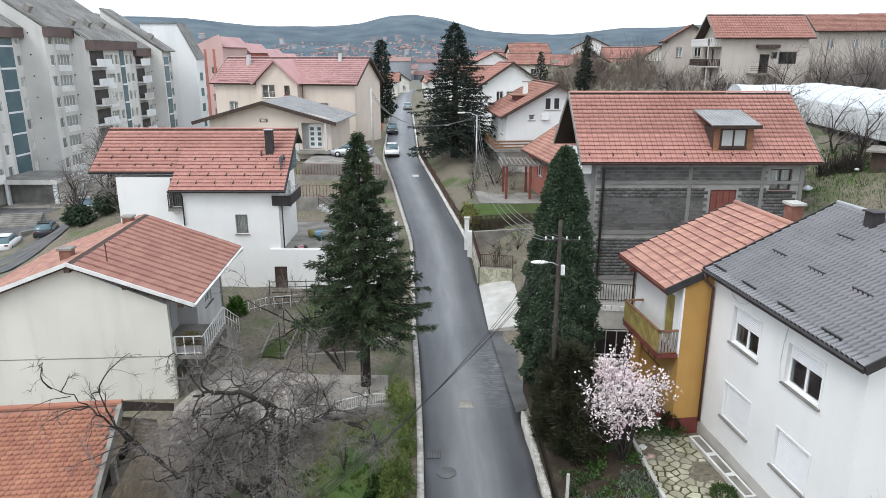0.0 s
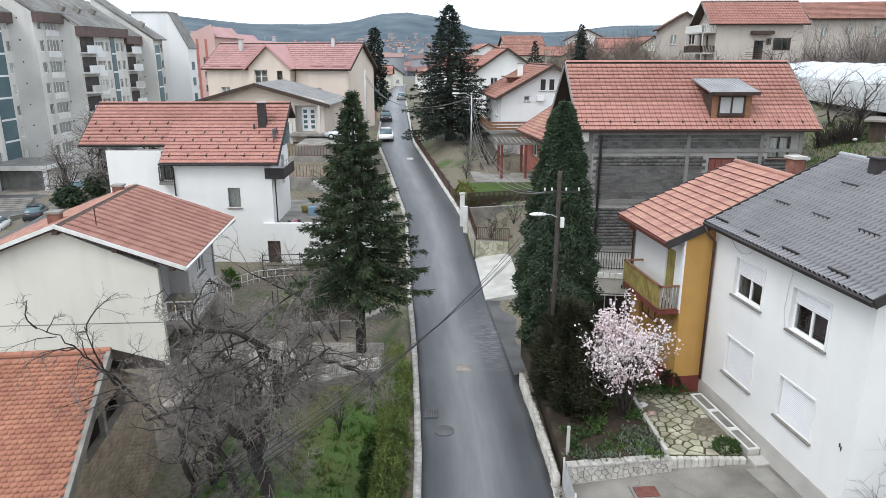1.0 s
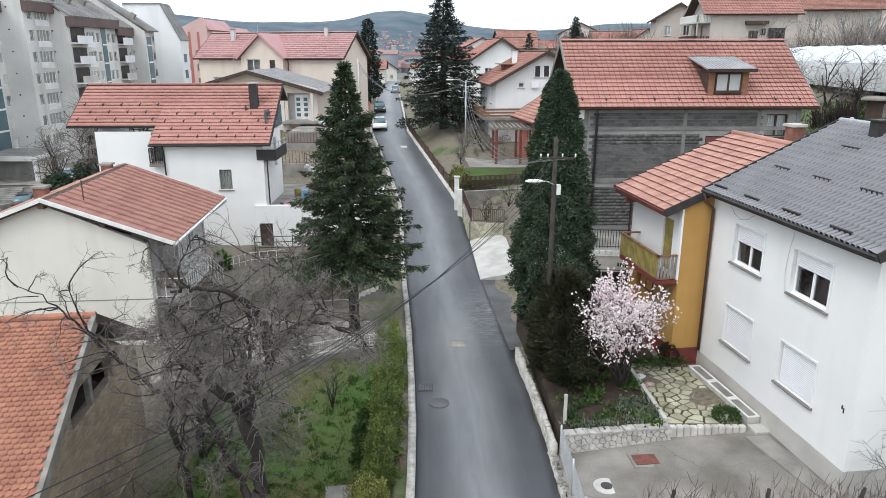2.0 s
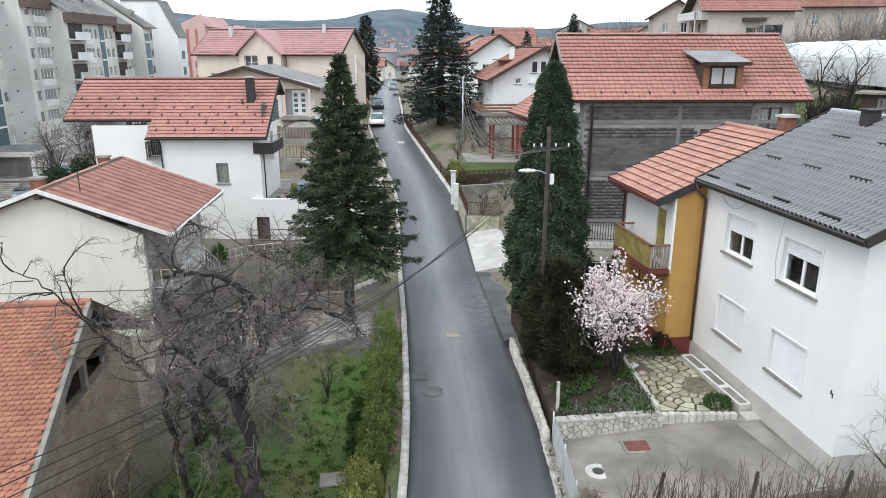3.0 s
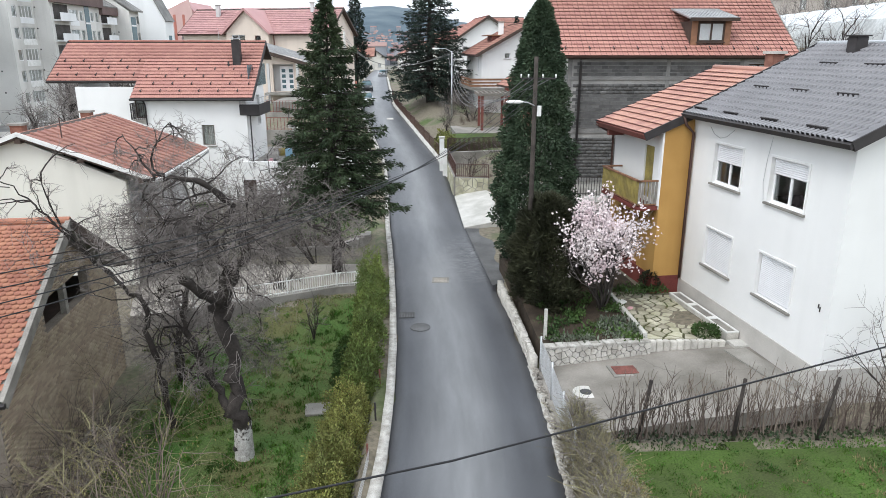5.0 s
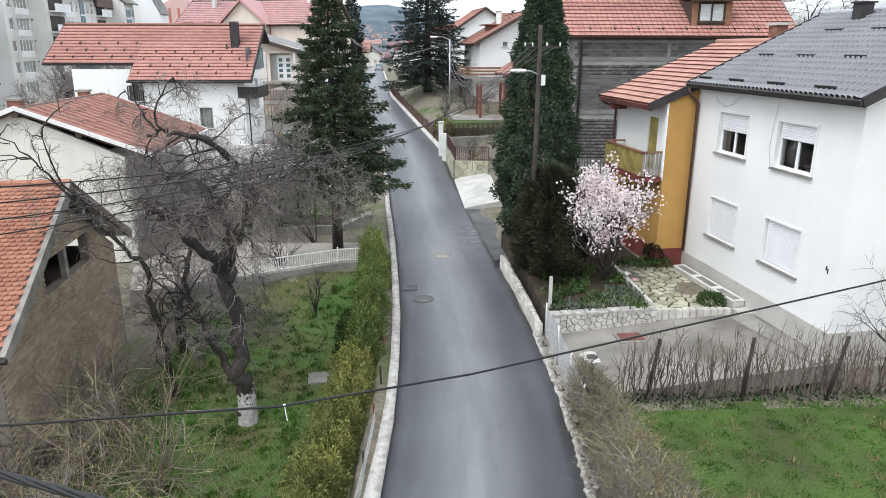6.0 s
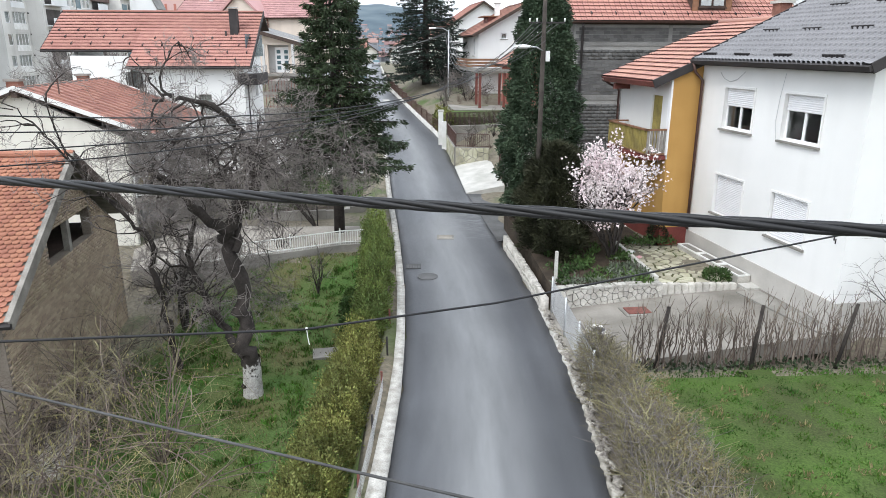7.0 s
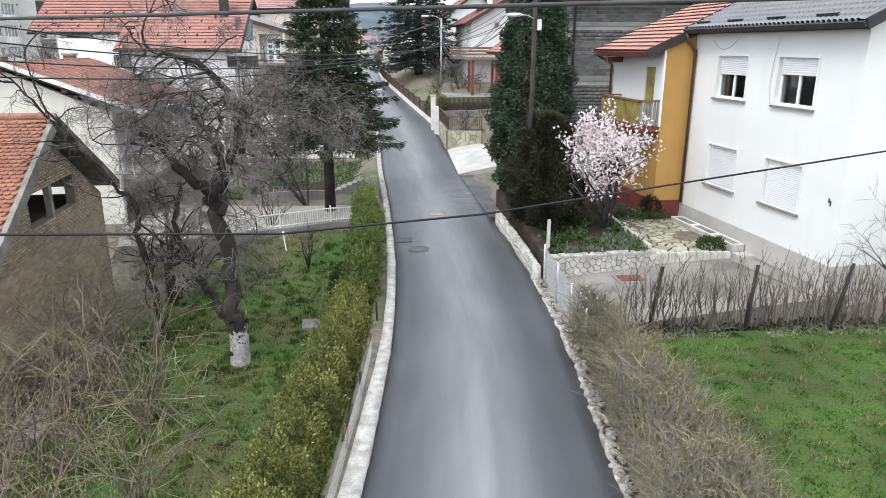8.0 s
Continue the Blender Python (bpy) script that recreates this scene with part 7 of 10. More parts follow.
# old patch by the neighbour's drive and the pale concrete apron
apron = slab_piece("apron", [(2.55, 35.2), (4.6, 35.0), (4.55, 41.6), (3.3, 42.2), (2.35, 41.9)], lambda x, y: float(road_z(y)) + 0.03 + 0.22 * (x - 2.4), 0.4, "concrete_pale", "pale concrete apron in front of a gate")
patch = slab_piece("old_asphalt", [(3.2, 26.5), (4.6, 27.5), (5.6, 35.0), (2.6, 35.2), (2.9, 31.0)], lambda x, y: float(road_z(y)) + 0.02, 0.3, "asphalt_old", "worn patched asphalt at the lane's edge")

# whitewashed wall beside the lane
wall_lane = ribbon("wall", 18.7, 25.6, HALF + 0.02, HALF + 0.22, 0.46, 1.2, "wall_white", jitter=0.012, step=0.3)
tagged(wall_lane, "low whitewashed stone and mortar wall by the lane", "wall", "", "structure")
LANE_STONE = []
for me in RUBBLE:
    made_me = me.copy()
    made_me.name = "stone"
    made_me.materials[0] = M["stone_pale"]
    LANE_STONE.append(made_me)
for k in range(170):
    y = 18.75 + 6.8 * (k % 57 + rng_k.uniform(0.1, 0.9)) / 57
    row = k // 57
    ob = new("stone", LANE_STONE[k % 6])
    ob.parent = wall_lane
    size = rng_k.uniform(0.12, 0.2)
    off, up = ((0.03, 0.10), (0.03, 0.27), (0.12, 0.46))[row]
    ob.matrix_basis = pose(float(road_x(y)) + HALF + off, y, float(road_z(y)) + up + rng_k.uniform(-0.02, 0.02), rng_k.uniform(-12, 12), rng_k.uniform(-12, 12), rng_k.uniform(-20, 20)) @ Matrix.Diagonal((size * (0.5 if row < 2 else 1.2), size * 0.95, size * (0.9 if row < 2 else 0.4), 1))
# chain-link fence leaning beside the driveway
fence_r = thing("wire_fence", (0, 0, 0), 0, "grey chain-link fence on thin posts at the lane's edge", "fence")
for y in (13.4, 15.1, 16.8, 18.6):
    x = float(road_x(y)) + HALF + 0.3
    rod("post", [(x, y, -0.2), (x, y, 1.15)], 0.03, "metal_zinc", fence_r, sides=6)


def mesh_fence(parent, pts, z0, z1, pitch, r, material):
    lines = []
    for (a, b) in zip(pts, pts[1:]):
        a, b = np.array(a, float), np.array(b, float)
        L_ = np.linalg.norm(b - a)
        h = z1 - z0
        n = int((L_ + h) / pitch)
        for i in range(n):
            s = i * pitch - h
            for sg in (0, 1):
                u0, u1, w0, w1 = s, s + h, 0.0, h
                if u0 < 0:
                    w0, u0 = -s, 0.0
                if u1 > L_:
                    w1, u1 = w1 - (u1 - L_), L_
                if sg:
                    w0, w1 = h - w0, h - w1
                p, q = a + (b - a) * u0 / L_, a + (b - a) * u1 / L_
                lines.append(([(*p, z0 + w0), (*q, z0 + w1)], [r, r]))
    v, q = rods_mesh(lines, 3)
    return npart("wire_mesh", v, q, material, parent, kind="stuff")


mesh_fence(fence_r, [(float(road_x(y)) + HALF + 0.3, y) for y in (13.4, 15.1, 16.8, 18.6)], 0.08, 1.05, 0.085, 0.0055, "metal_zinc")
wp = thing("post", (4.16, 19.6, 0.45), 0, "pale concrete post standing in the flower bed", "post")
one_box("shaft", (-0.05, 0.05, -0.05, 0.05, -0.4, 1.2), "concrete_pale", wp, bevel=0.01)

# flower bed soil behind the stone wall
bed = slab_piece("flower_bed", [(3.95, 19.0), (7.35, 19.6), (7.2, 24.0), (8.6, 24.2), (8.2, 28.5), (3.7, 28.5), (3.85, 25.6)], lambda x, y: 0.60 + 0.02 * (y - 19), 0.8, "soil", "dark soil bed with low plants")
edge = thing("bed_edging", (0, 0, 0), 0, "pale concrete edging of the flower bed", "edging")
for (x0, y0), (x1, y1) in (((7.42, 19.55), (7.30, 23.9)),):
    f = wframe((x0, y0), (x1, y1))
    for i in range(5):
        one_box("edging_block", (i * 0.87, i * 0.87 + 0.85, -0.07, 0.07, 0.3, 0.80), "concrete_pale", edge, f=f, bevel=0.012)
# white ledge along the house wall
ledge = thing("ledge", (0, 0, 0), 0, "low white tiled ledge along the house wall", "ledge")
lf_ = wframe((9.60, 23.45), (10.14, 19.62))
for i in range(3):
    u0, u1 = i * 1.29, i * 1.29 + 1.27
    body = one_box("ledge_block", (u0, u1, -0.44, 0.0, 0.15, 0.70), "stone_pale", ledge, f=lf_, bevel=0.012)
    one_box("panel", (u0 + 0.07, u1 - 0.07, -0.38, -0.06, 0.702, 0.715), "concrete", body, f=lf_)
    for q in ((u0, u1, -0.07, 0.004), (u0, u1, -0.445, -0.37), (u0, u0 + 0.08, -0.368, -0.072), (u1 - 0.08, u1, -0.368, -0.072)):
        one_box("rim", (*q, 0.703, 0.745), "paint_white", body, f=lf_, bevel=0.006)
one_box("step", (3.89, 4.40, -0.5, 0.02, 0.15, 0.50), "concrete_pale", ledge, f=lf_)
walkway = slab_piece("walkway", [(9.80, 19.0), (10.50, 18.98), (10.98, 15.62), (10.52, 15.58)], lambda x, y: drive_top(x, y) + 0.05, 0.3, "concrete", "narrow concrete walkway along the house plinth")

# low stone rim at the front of the path and the bed wall (stones are set below)
rim = thing("stone_rim", (0, 0, 0), 0, "rim of pale stones in front of the paved path", "stone rim")
path_bed = slab_piece("path_bed", [(7.46, 19.62), (9.92, 19.55), (9.70, 23.7), (7.36, 23.9)], lambda x, y: 0.535, 0.5, "moss", "mossy bed of the paved path")

# ---- left gardens ----
base_wall = thing("garden_wall", (0, 0, 0), 0, "concrete base wall with a white metal fence on top", "wall")
GW = [(-2.35, 28.05), (-3.5, 28.4 - 0.55), (-9.6, 24.9)]
for a, b in zip(GW, GW[1:]):
    f = wframe(a, b)
    L_ = (Vector(b) - Vector(a)).length
    one_box("base", (0, L_, -0.12, 0.12, -2.0, -0.42), "concrete", base_wall, f=f)
    railing(base_wall, [a, b], -0.42, 0.6, gap=0.10, material="paint_white", r=0.008, name="fence_panel")
    for i in range(int(L_ / 2.2) + 1):
        one_box("post", (i * 2.2, i * 2.2 + 0.05, -0.025, 0.025, -0.42, 0.3), "paint_white", base_wall, f=f)
yard_c = slab_piece("yard", [(-2.6, 28.6), (-2.75, 31.0), (-6.0, 31.2), (-8.4, 31.6), (-11.6, 32.4), (-12.4, 28.0), (-11.4, 25.0), (-9.6, 25.2), (-3.6, 28.0)], lambda x, y: -0.42 + 0.02 * (x + 3), 0.6, "concrete_worn", "worn concrete yard between the gardens")
small_wall = thing("wire_trellis", (0, 0, 0), 0, "dark horizontal trellis wires between posts in the upper garden", "trellis")
f = wframe((-11.0, 40.6), (-4.0, 41.0))
for k in range(4):
    one_box("rail", (0, 7.0, -0.02, 0.02, 0.2 + 0.35 * k, 0.24 + 0.35 * k), "metal_dark", small_wall, f=f)
    one_box("post", (k * 2.3, k * 2.3 + 0.05, -0.03, 0.03, -1.2, 1.4), "metal_dark", small_wall, f=f)
bed = slab_piece("garden_bed", [(-9.74, 33.47), (-8.48, 33.26), (-8.53, 37.15), (-9.98, 37.67)], lambda x, y: -0.37 + 0.02 * (x + 3), 0.4, "turf", "small green bed with a pale edging in the middle garden")
bed2 = slab_piece("garden_bed", [(-7.3, 33.5), (-4.4, 33.6), (-4.5, 36.6), (-7.8, 37.0)], lambda x, y: -0.37 + 0.02 * (x + 3), 0.4, "soil", "dug vegetable bed with dry stalks")
for line in ([(-9.78, 33.47), (-10.02, 37.67)], [(-8.44, 33.26), (-8.49, 37.15)], [(-7.4, 33.4), (-7.9, 37.0)]):
    ed = thing("bed_edging", (0, 0, 0), 0, "pale weathered edging board of a garden bed", "edging", "bed edgings")
    for p, q in zip(line, line[1:]):
        one_box("board", (0, (Vector(q) - Vector(p)).length, -0.05, 0.05, -0.75, -0.36), "timber_grey", ed, f=wframe(p, q))
vine = thing("vine_trellis", (0, 0, 0), 0, "dark iron trellis posts with wires and a bare vine", "trellis")
for x, y in ((-8.66, 33.26), (-8.8, 34.95), (-7.19, 31.76), (-5.06, 32.09), (-7.3, 36.2), (-5.9, 36.0)):
    rod("post", [(x, y, -0.8), (x + 0.02, y, 1.5)], 0.03, "metal_dark", vine, sides=5)
for z in (0.5, 1.0, 1.45):
    for (x0, y0), (x1, y1) in (((-8.66, 33.26), (-7.19, 31.76)), ((-7.19, 31.76), (-5.06, 32.09)), ((-8.66, 33.26), (-8.8, 34.95)), ((-5.06, 32.09), (-5.9, 36.0)), ((-7.3, 36.2), (-5.9, 36.0))):
        rod("wire", [(x0, y0, z), (x1, y1, z)], 0.008, "metal_dark", vine, sides=3)
slab_piece("garden_path", [(-9.1, 12.4), (-8.35, 12.5), (-9.0, 18.0), (-9.85, 18.0)], lambda x, y: -1.36, 0.3, "concrete_worn", "worn earth and concrete path along the outhouse")
step_b = thing("paving_slab", (-8.75, 12.9, -1.4), 12, "pale broken concrete slab by the outhouse path", "slab")
one_box("slab", (-0.45, 0.45, -0.3, 0.3, -0.05, 0.10), "concrete_kerb", step_b, bevel=0.02)
slabp = thing("paving_slab", (-3.12, 18.9, -1.43), 8, "grey square concrete slab lying in the grass", "slab")
one_box("slab", (-0.42, 0.42, -0.36, 0.36, -0.05, 0.07), "concrete", slabp, bevel=0.015)
low_w = thing("garden_wall", (0, 0, 0), 0, "low grey concrete block wall before the vegetable bed", "wall")
lf_ = wframe((-7.15, 32.95), (-4.35, 33.3))
for i in range(7):
    one_box("block", (i * 0.4 + 0.006, i * 0.4 + 0.394, -0.1, 0.1, -0.8, -0.16 + 0.012 * (i % 3)), "concrete", low_w, f=lf_, bevel=0.012)
ramp = thing("ramp_railing", (0, 0, 0), 0, "white pipe railing rising beside a garden ramp", "railing")
RP = [Vector((-12.3, 39.1, -0.55)), Vector((-11.1, 39.95, -0.45)), Vector((-9.1, 40.25, -0.35))]
for dz in (0.45, 0.9):
    rod("rail", [tuple(p + Vector((0, 0, dz))) for p in RP], 0.025, "paint_white", ramp, sides=6)
for a, b in zip(RP, RP[1:]):
    for i in range(4):
        p = a.lerp(b, i / 4)
        rod("post", [tuple(p - Vector((0, 0, 0.6))), tuple(p + Vector((0, 0, 0.9)))], 0.02, "paint_white", ramp, sides=6)
gst = thing("garden_stairs", (-2.5, 34.3, 0.1), 0, "narrow concrete garden stairs with a dark rail", "stairs")
for i in range(6):
    one_box("step", (-0.28 * i - 0.3, -0.28 * i, 0, 0.9, -0.9 - 0.12 * i + 0.3, -0.12 * i + 0.02), "concrete", gst)
rod("rail", [(0, -0.05, 0.8), (-1.9, -0.05, 0.05)], 0.025, "metal_dark", gst, sides=5)
rod("rail", [(0, -0.05, 0.4), (-1.9, -0.05, -0.35)], 0.02, "metal_dark", gst, sides=5)

# iron fence along the inner edge of the kerb
kerb_fence = thing("wire_fence", (0, 0, 0), 0, "thin dark iron posts with sagging wire along the kerb", "fence")
for y in np.arange(6.0, 20.0, 2.0):
    x = float(road_x(y)) - HALF - 0.42
    rod("post", [(x, y, -1.3), (x - 0.03, y, 0.42)], 0.028, "rust_lid" if int(y) % 4 else "metal_dark", kerb_fence, sides=5)
mesh_fence(kerb_fence, [(float(road_x(y)) - HALF - 0.42, y) for y in (6.0, 8.0, 10.0, 12.0, 14.0)], -1.2, 0.3, 0.09, 0.003, "metal_zinc")

# ---- across the lane, before the block house ----
swall = thing("stone_wall", (0, 0, 0), 0, "rubble stone garden wall with an iron railing", "wall")
for a, b, z in (((2.45, 42.3), (2.25, 48.5), 1.75), ((2.45, 42.3), (4.5, 41.9), 1.75)):
    f = wframe(a, b)
    L_ = (Vector(b) - Vector(a)).length
    one_box("core", (0, L_, -0.14, 0.14, 0.0, z), "concrete", swall, f=f)
    railing(swall, [a, b], z, 0.85, gap=0.12, material="metal_brown")
pl = thing("gate_pillar", (1.78, 49.1, 0.9), 0, "white square gate pillar with a cap by the lane", "pillar")
one_box("shaft", (-0.17, 0.17, -0.17, 0.17, -0.3, 2.45), "paint_white", pl, bevel=0.02)
one_box("cap", (-0.22, 0.22, -0.22, 0.22, 2.45, 2.58), "concrete_pale", pl, bevel=0.02)
pl2 = thing("gate_pillar", (1.95, 47.6, 0.9), 0, "white square gate pillar by the garden hedge", "pillar")
one_box("shaft", (-0.16, 0.16, -0.16, 0.16, -0.3, 1.9), "paint_white", pl2, bevel=0.02)
gate = thing("gate", (4.45, 36.2, 0.7), 78, "dark brown iron gate standing open", "gate")
railing(gate, [(0, 0), (3.2, 0)], 0.05, 1.5, gap=0.123, material="metal_brown", r=0.016, name="leaf")
# yard wall and railing in front of the block house
ywall = thing("yard_wall", (0, 0, 0), 0, "pale concrete yard wall with a bar railing and pierced blocks", "wall")
f = wframe((5.0, 34.4), (14.5, 33.0))
one_box("base", (0, 9.6, -0.12, 0.12, 0.2, 2.0), "concrete_pale", ywall, f=f)
railing(ywall, [(5.0, 35.6), (14.5, 34.2)], 2.05, 1.0, gap=0.14, material="metal_dark", r=0.014)
for i in range(26):
    one_box("pierced_block", (0.4 + i * 0.33, 0.64 + i * 0.33, 0.1, 0.16, 2.0, 2.28), "paint_white", ywall, f=f)
for i in range(8):
    one_box("green_panel", (4.6 + i * 0.13, 4.69 + i * 0.13, 0.125, 0.14, 1.45, 1.65), "herb", ywall, f=f)
wterr = slab_piece("yard", [(4.8, 34.5), (15, 33.2), (15.5, 38.2), (8.4, 38.4), (5.0, 40.5)], lambda x, y: 2.0, 1.6, "concrete", "concrete yard in front of the block house")
gate2 = thing("gate", (6.9, 30.6, 0.8), -6, "dark sheet metal gate below the yard wall", "gate")
one_box("leaf", (0, 3.0, -0.03, 0.03, 0.0, 1.5), "metal_dark", gate2)
railing(gate2, [(0, -0.06), (3.0, -0.06)], 0.1, 1.35, gap=0.5, material="paint_white", r=0.02)
railing(gate2, [(-2.6, 0.0), (-0.05, 0.0)], 0.0, 1.2, gap=0.15, material="metal_dark", r=0.014)
# front garden beyond: low wall, hedge strip, lawn
fw = thing("garden_wall", (0, 0, 0), 0, "low grey concrete wall with a dark fence and clipped strip", "wall")
f = wframe((2.3, 49.4), (7.4, 50.6))
one_box("base", (0, 5.2, -0.15, 0.15, 0.5, 2.3), "concrete", fw, f=f)
railing(fw, [(2.3, 51.0), (7.4, 52.2)], 2.0, 1.1, gap=0.1, material="timber_dark", r=0.03)
slab_piece("garden_yard", [(3.2, 57.5), (9.0, 57.5), (9.4, 63), (3.0, 63)], lambda x, y: 2.75, 1.2, "concrete", "paved yard under the pergola")
slab_piece("garden_lawn", [(2.4, 51.5), (8.4, 52.7), (8.6, 57.4), (2.3, 57.2)], lambda x, y: 2.72, 1.2, "turf", "small terraced lawn")

# fences further up, left side, and terrace walls below the low house
tw = thing("retaining_wall", (0, 0, 0), 0, "rusty mesh fence on a terrace wall", "wall")
for y, z in ((60.5, 3.6), (66.5, 4.6)):
    f = wframe((-14.5, y), (-6.2, y - 0.4))
    one_box("base", (0, 8.3, -0.15, 0.15, 0.0, z - 0.9), "concrete", tw, f=f)
    railing(tw, [(-14.5, y), (-6.2, y - 0.4)], z - 0.9, 1.1, gap=0.3, material="rust_lid", r=0.02)
slab_piece("forecourt", [(-14, 66.8), (-6.0, 66.4), (-7.5, 74.8), (-14, 74.8)], lambda x, y: 4.7, 3.0, "concrete", "paved forecourt of the low house")
fl = thing("fence", (0, 0, 0), 0, "rust-brown metal fence panels beside the lane", "fence")
for i in range(14):
    y = 52 + i * 3.0
    x0, x1 = float(road_x(y)) + HALF + 0.14, float(road_x(y + 3)) + HALF + 0.14
    z = float(road_z(y + 1.5)) + 0.26
    railing(fl, [(x0, y), (x1, y + 3)], z, 0.9, gap=0.3, material="metal_brown", r=0.018, name="fence_panel")

# ---- poles and wires ----
pole = thing("utility_pole", (4.19, 23.5, 0.5), 0, "weathered wooden utility pole with street lamp and cross arm", "pole")
rod("shaft", [(0, 0, -0.6), (0, 0, 8.85)], [0.105, 0.072], "pole_wood", pole, sides=9)
one_box("cross_arm", (-0.5, 0.7, -0.03, 0.03, 8.1, 8.15), "metal_dark", pole)
for x in (-0.5, -0.25, 0.25, 0.7):
    rod("insulator", [(x, 0, 8.15), (x, 0, 8.27)], 0.028, "paint_white", pole, sides=6)
lampo = rod("lamp_arm", [(0, -0.05, 7.2), (-0.25, -0.08, 7.32), (-0.5, -0.1, 7.34)], 0.025, "metal_zinc", pole, sides=6)
bm = bmesh.new()
bmesh.ops.create_uvsphere(bm, u_segments=12, v_segments=8, radius=1.0, matrix=Matrix.Translation((-0.72, -0.1, 7.34)) @ Matrix.Diagonal((0.32, 0.12, 0.07, 1)))
part("lamp_head", bm, "paint_white", lampo, smooth=True)
one_box("fuse_box", (0.08, 0.22, -0.12, 0.06, 6.85, 7.2), "paint_white", pole)


def wire(name, pts, r, label, material="rubber", sides=6, parent=None):
    """A hanging wire: a smooth curve through three points."""
    a, m, b = (np.array(p, float) for p in pts)
    s = np.linspace(0, 1, 40)[:, None]
    c = a * (1 - s) * (1 - 2 * s) + m * 4 * s * (1 - s) + b * s * (2 * s - 1)
    bm = bmesh.new()
    tube(bm, [tuple(p) for p in c], r, sides)
    return tagged(part(name, bm, material, parent, smooth=True), label, "cable")


for i, (dx, dz, dy) in enumerate(((-0.5, 8.2, 0.0), (-0.2, 8.0, 0.35), (0.1, 7.7, 0.7), (0.3, 7.55, 1.0))):
    wire("power_line", [(4.19 + dx * 0.3, 23.5, 0.5 + dz), (-2.2 + dx * 0.25, 12.0 + 0.3 * dy, 6.36 + 0.10 * i), (-9.6 + dx, -2.0 + dy, 8.0 + 0.22 * i)], 0.0085, "dark overhead wire sagging across the garden")
for i, (dx, z2) in enumerate(((-0.4, 8.6), (-0.1, 8.5), (0.25, 8.45), (0.5, 8.35))):
    wire("power_line", [(4.19 + dx, 23.5, 8.6), (3.2 + dx * 0.7, 45, 6.3 + 0.12 * i), (3.3 + dx * 0.6, 68, z2 + 0.4)], 0.016, "grey overhead wire running up the lane", "cable_grey")
tagged(rod("service_line", [(-12, 2.8, 6.0), (-5, 4.75, 5.38), (-1.5, 5.6, 5.11), (0.5, 6.2, 5.13), (6, 7.9, 5.50), (13.5, 10.2, 6.12)], 0.013, "rubber"), "thin dark service wire over the lane", "cable")
tag = thing("cable_tag", (-1.46, 5.61, 5.12), 0, "small white plastic tag hanging from the service wire", "tag")
rod("strip", [(0, 0, 0.01), (0.008, 0, -0.09), (0.02, 0, -0.18)], 0.005, "paint_white", tag, sides=5)
rod("clip", [(-0.012, -0.004, 0), (0.012, 0.004, 0.001)], 0.0085, "paint_white", tag, sides=6)
wire("service_line", [(-6.5, 3.2, 6.85), (0, 0.42, 6.88), (6.5, -2.4, 6.95)], 0.0036, "thin dark wire across the lane", "iron", 8)
# bundled cable of four twisted strands
bundle = thing("bundled_cable", (0, 0, 0), 0, "black bundled overhead cable of twisted strands", "cable")
A_, B_ = np.array((-14.0, 6.45, 7.22)), np.array((14.0, -5.35, 8.075))
s_ = np.linspace(0, 1, 700)
mid_c = A_ + (B_ - A_) * s_[:, None]
mid_c[:, 2] += 0.34 * ((2 * s_ - 1) ** 2) - 0.155
d_ = (B_ - A_) / np.linalg.norm(B_ - A_)
n1_ = np.cross(d_, (0, 0, 1.0))
n1_ /= np.linalg.norm(n1_)
n2_ = np.cross(d_, n1_)
for k in range(4):
    ph = 2 * np.pi * (s_ * 62 + k / 4)
    pts = mid_c + 0.0068 * (np.cos(ph)[:, None] * n1_ + np.sin(ph)[:, None] * n2_)
    v, q = rods_mesh([(pts, np.full(700, 0.0062))], 7)
    npart("strand", v, q, "rubber", bundle, smooth=True)
lamp2 = thing("street_lamp", (3.35, 68.0, 2.2), 0, "grey street lamp pole beside the lane", "street lamp")
rod("shaft", [(0, 0, -0.5), (0, 0, 7.2)], [0.09, 0.06], "metal_zinc", lamp2, sides=7)
rod("arm", [(0, 0, 7.1), (-0.6, 0, 7.4), (-1.3, 0, 7.4)], 0.03, "metal_zinc", lamp2, sides=5)
one_box("lamp_head", (-1.9, -1.2, -0.12, 0.12, 7.34, 7.48), "paint_white", lamp2, bevel=0.03)
pole2 = thing("utility_pole", (-8.3, 80.5, 3.0), 0, "pale concrete utility pole", "pole")
rod("shaft", [(0, 0, -0.5), (0, 0, 8.5)], [0.16, 0.11], "concrete_pale", pole2, sides=8)
for k in range(3):
    wire("power_line", [(-8.3, 80.5, 11.2 - 0.25 * k), (-3.6, 74, 8.0), (3.3, 68, 9.3 - 0.1 * k)], 0.018, "overhead wire crossing the lane", "cable_grey", 4)

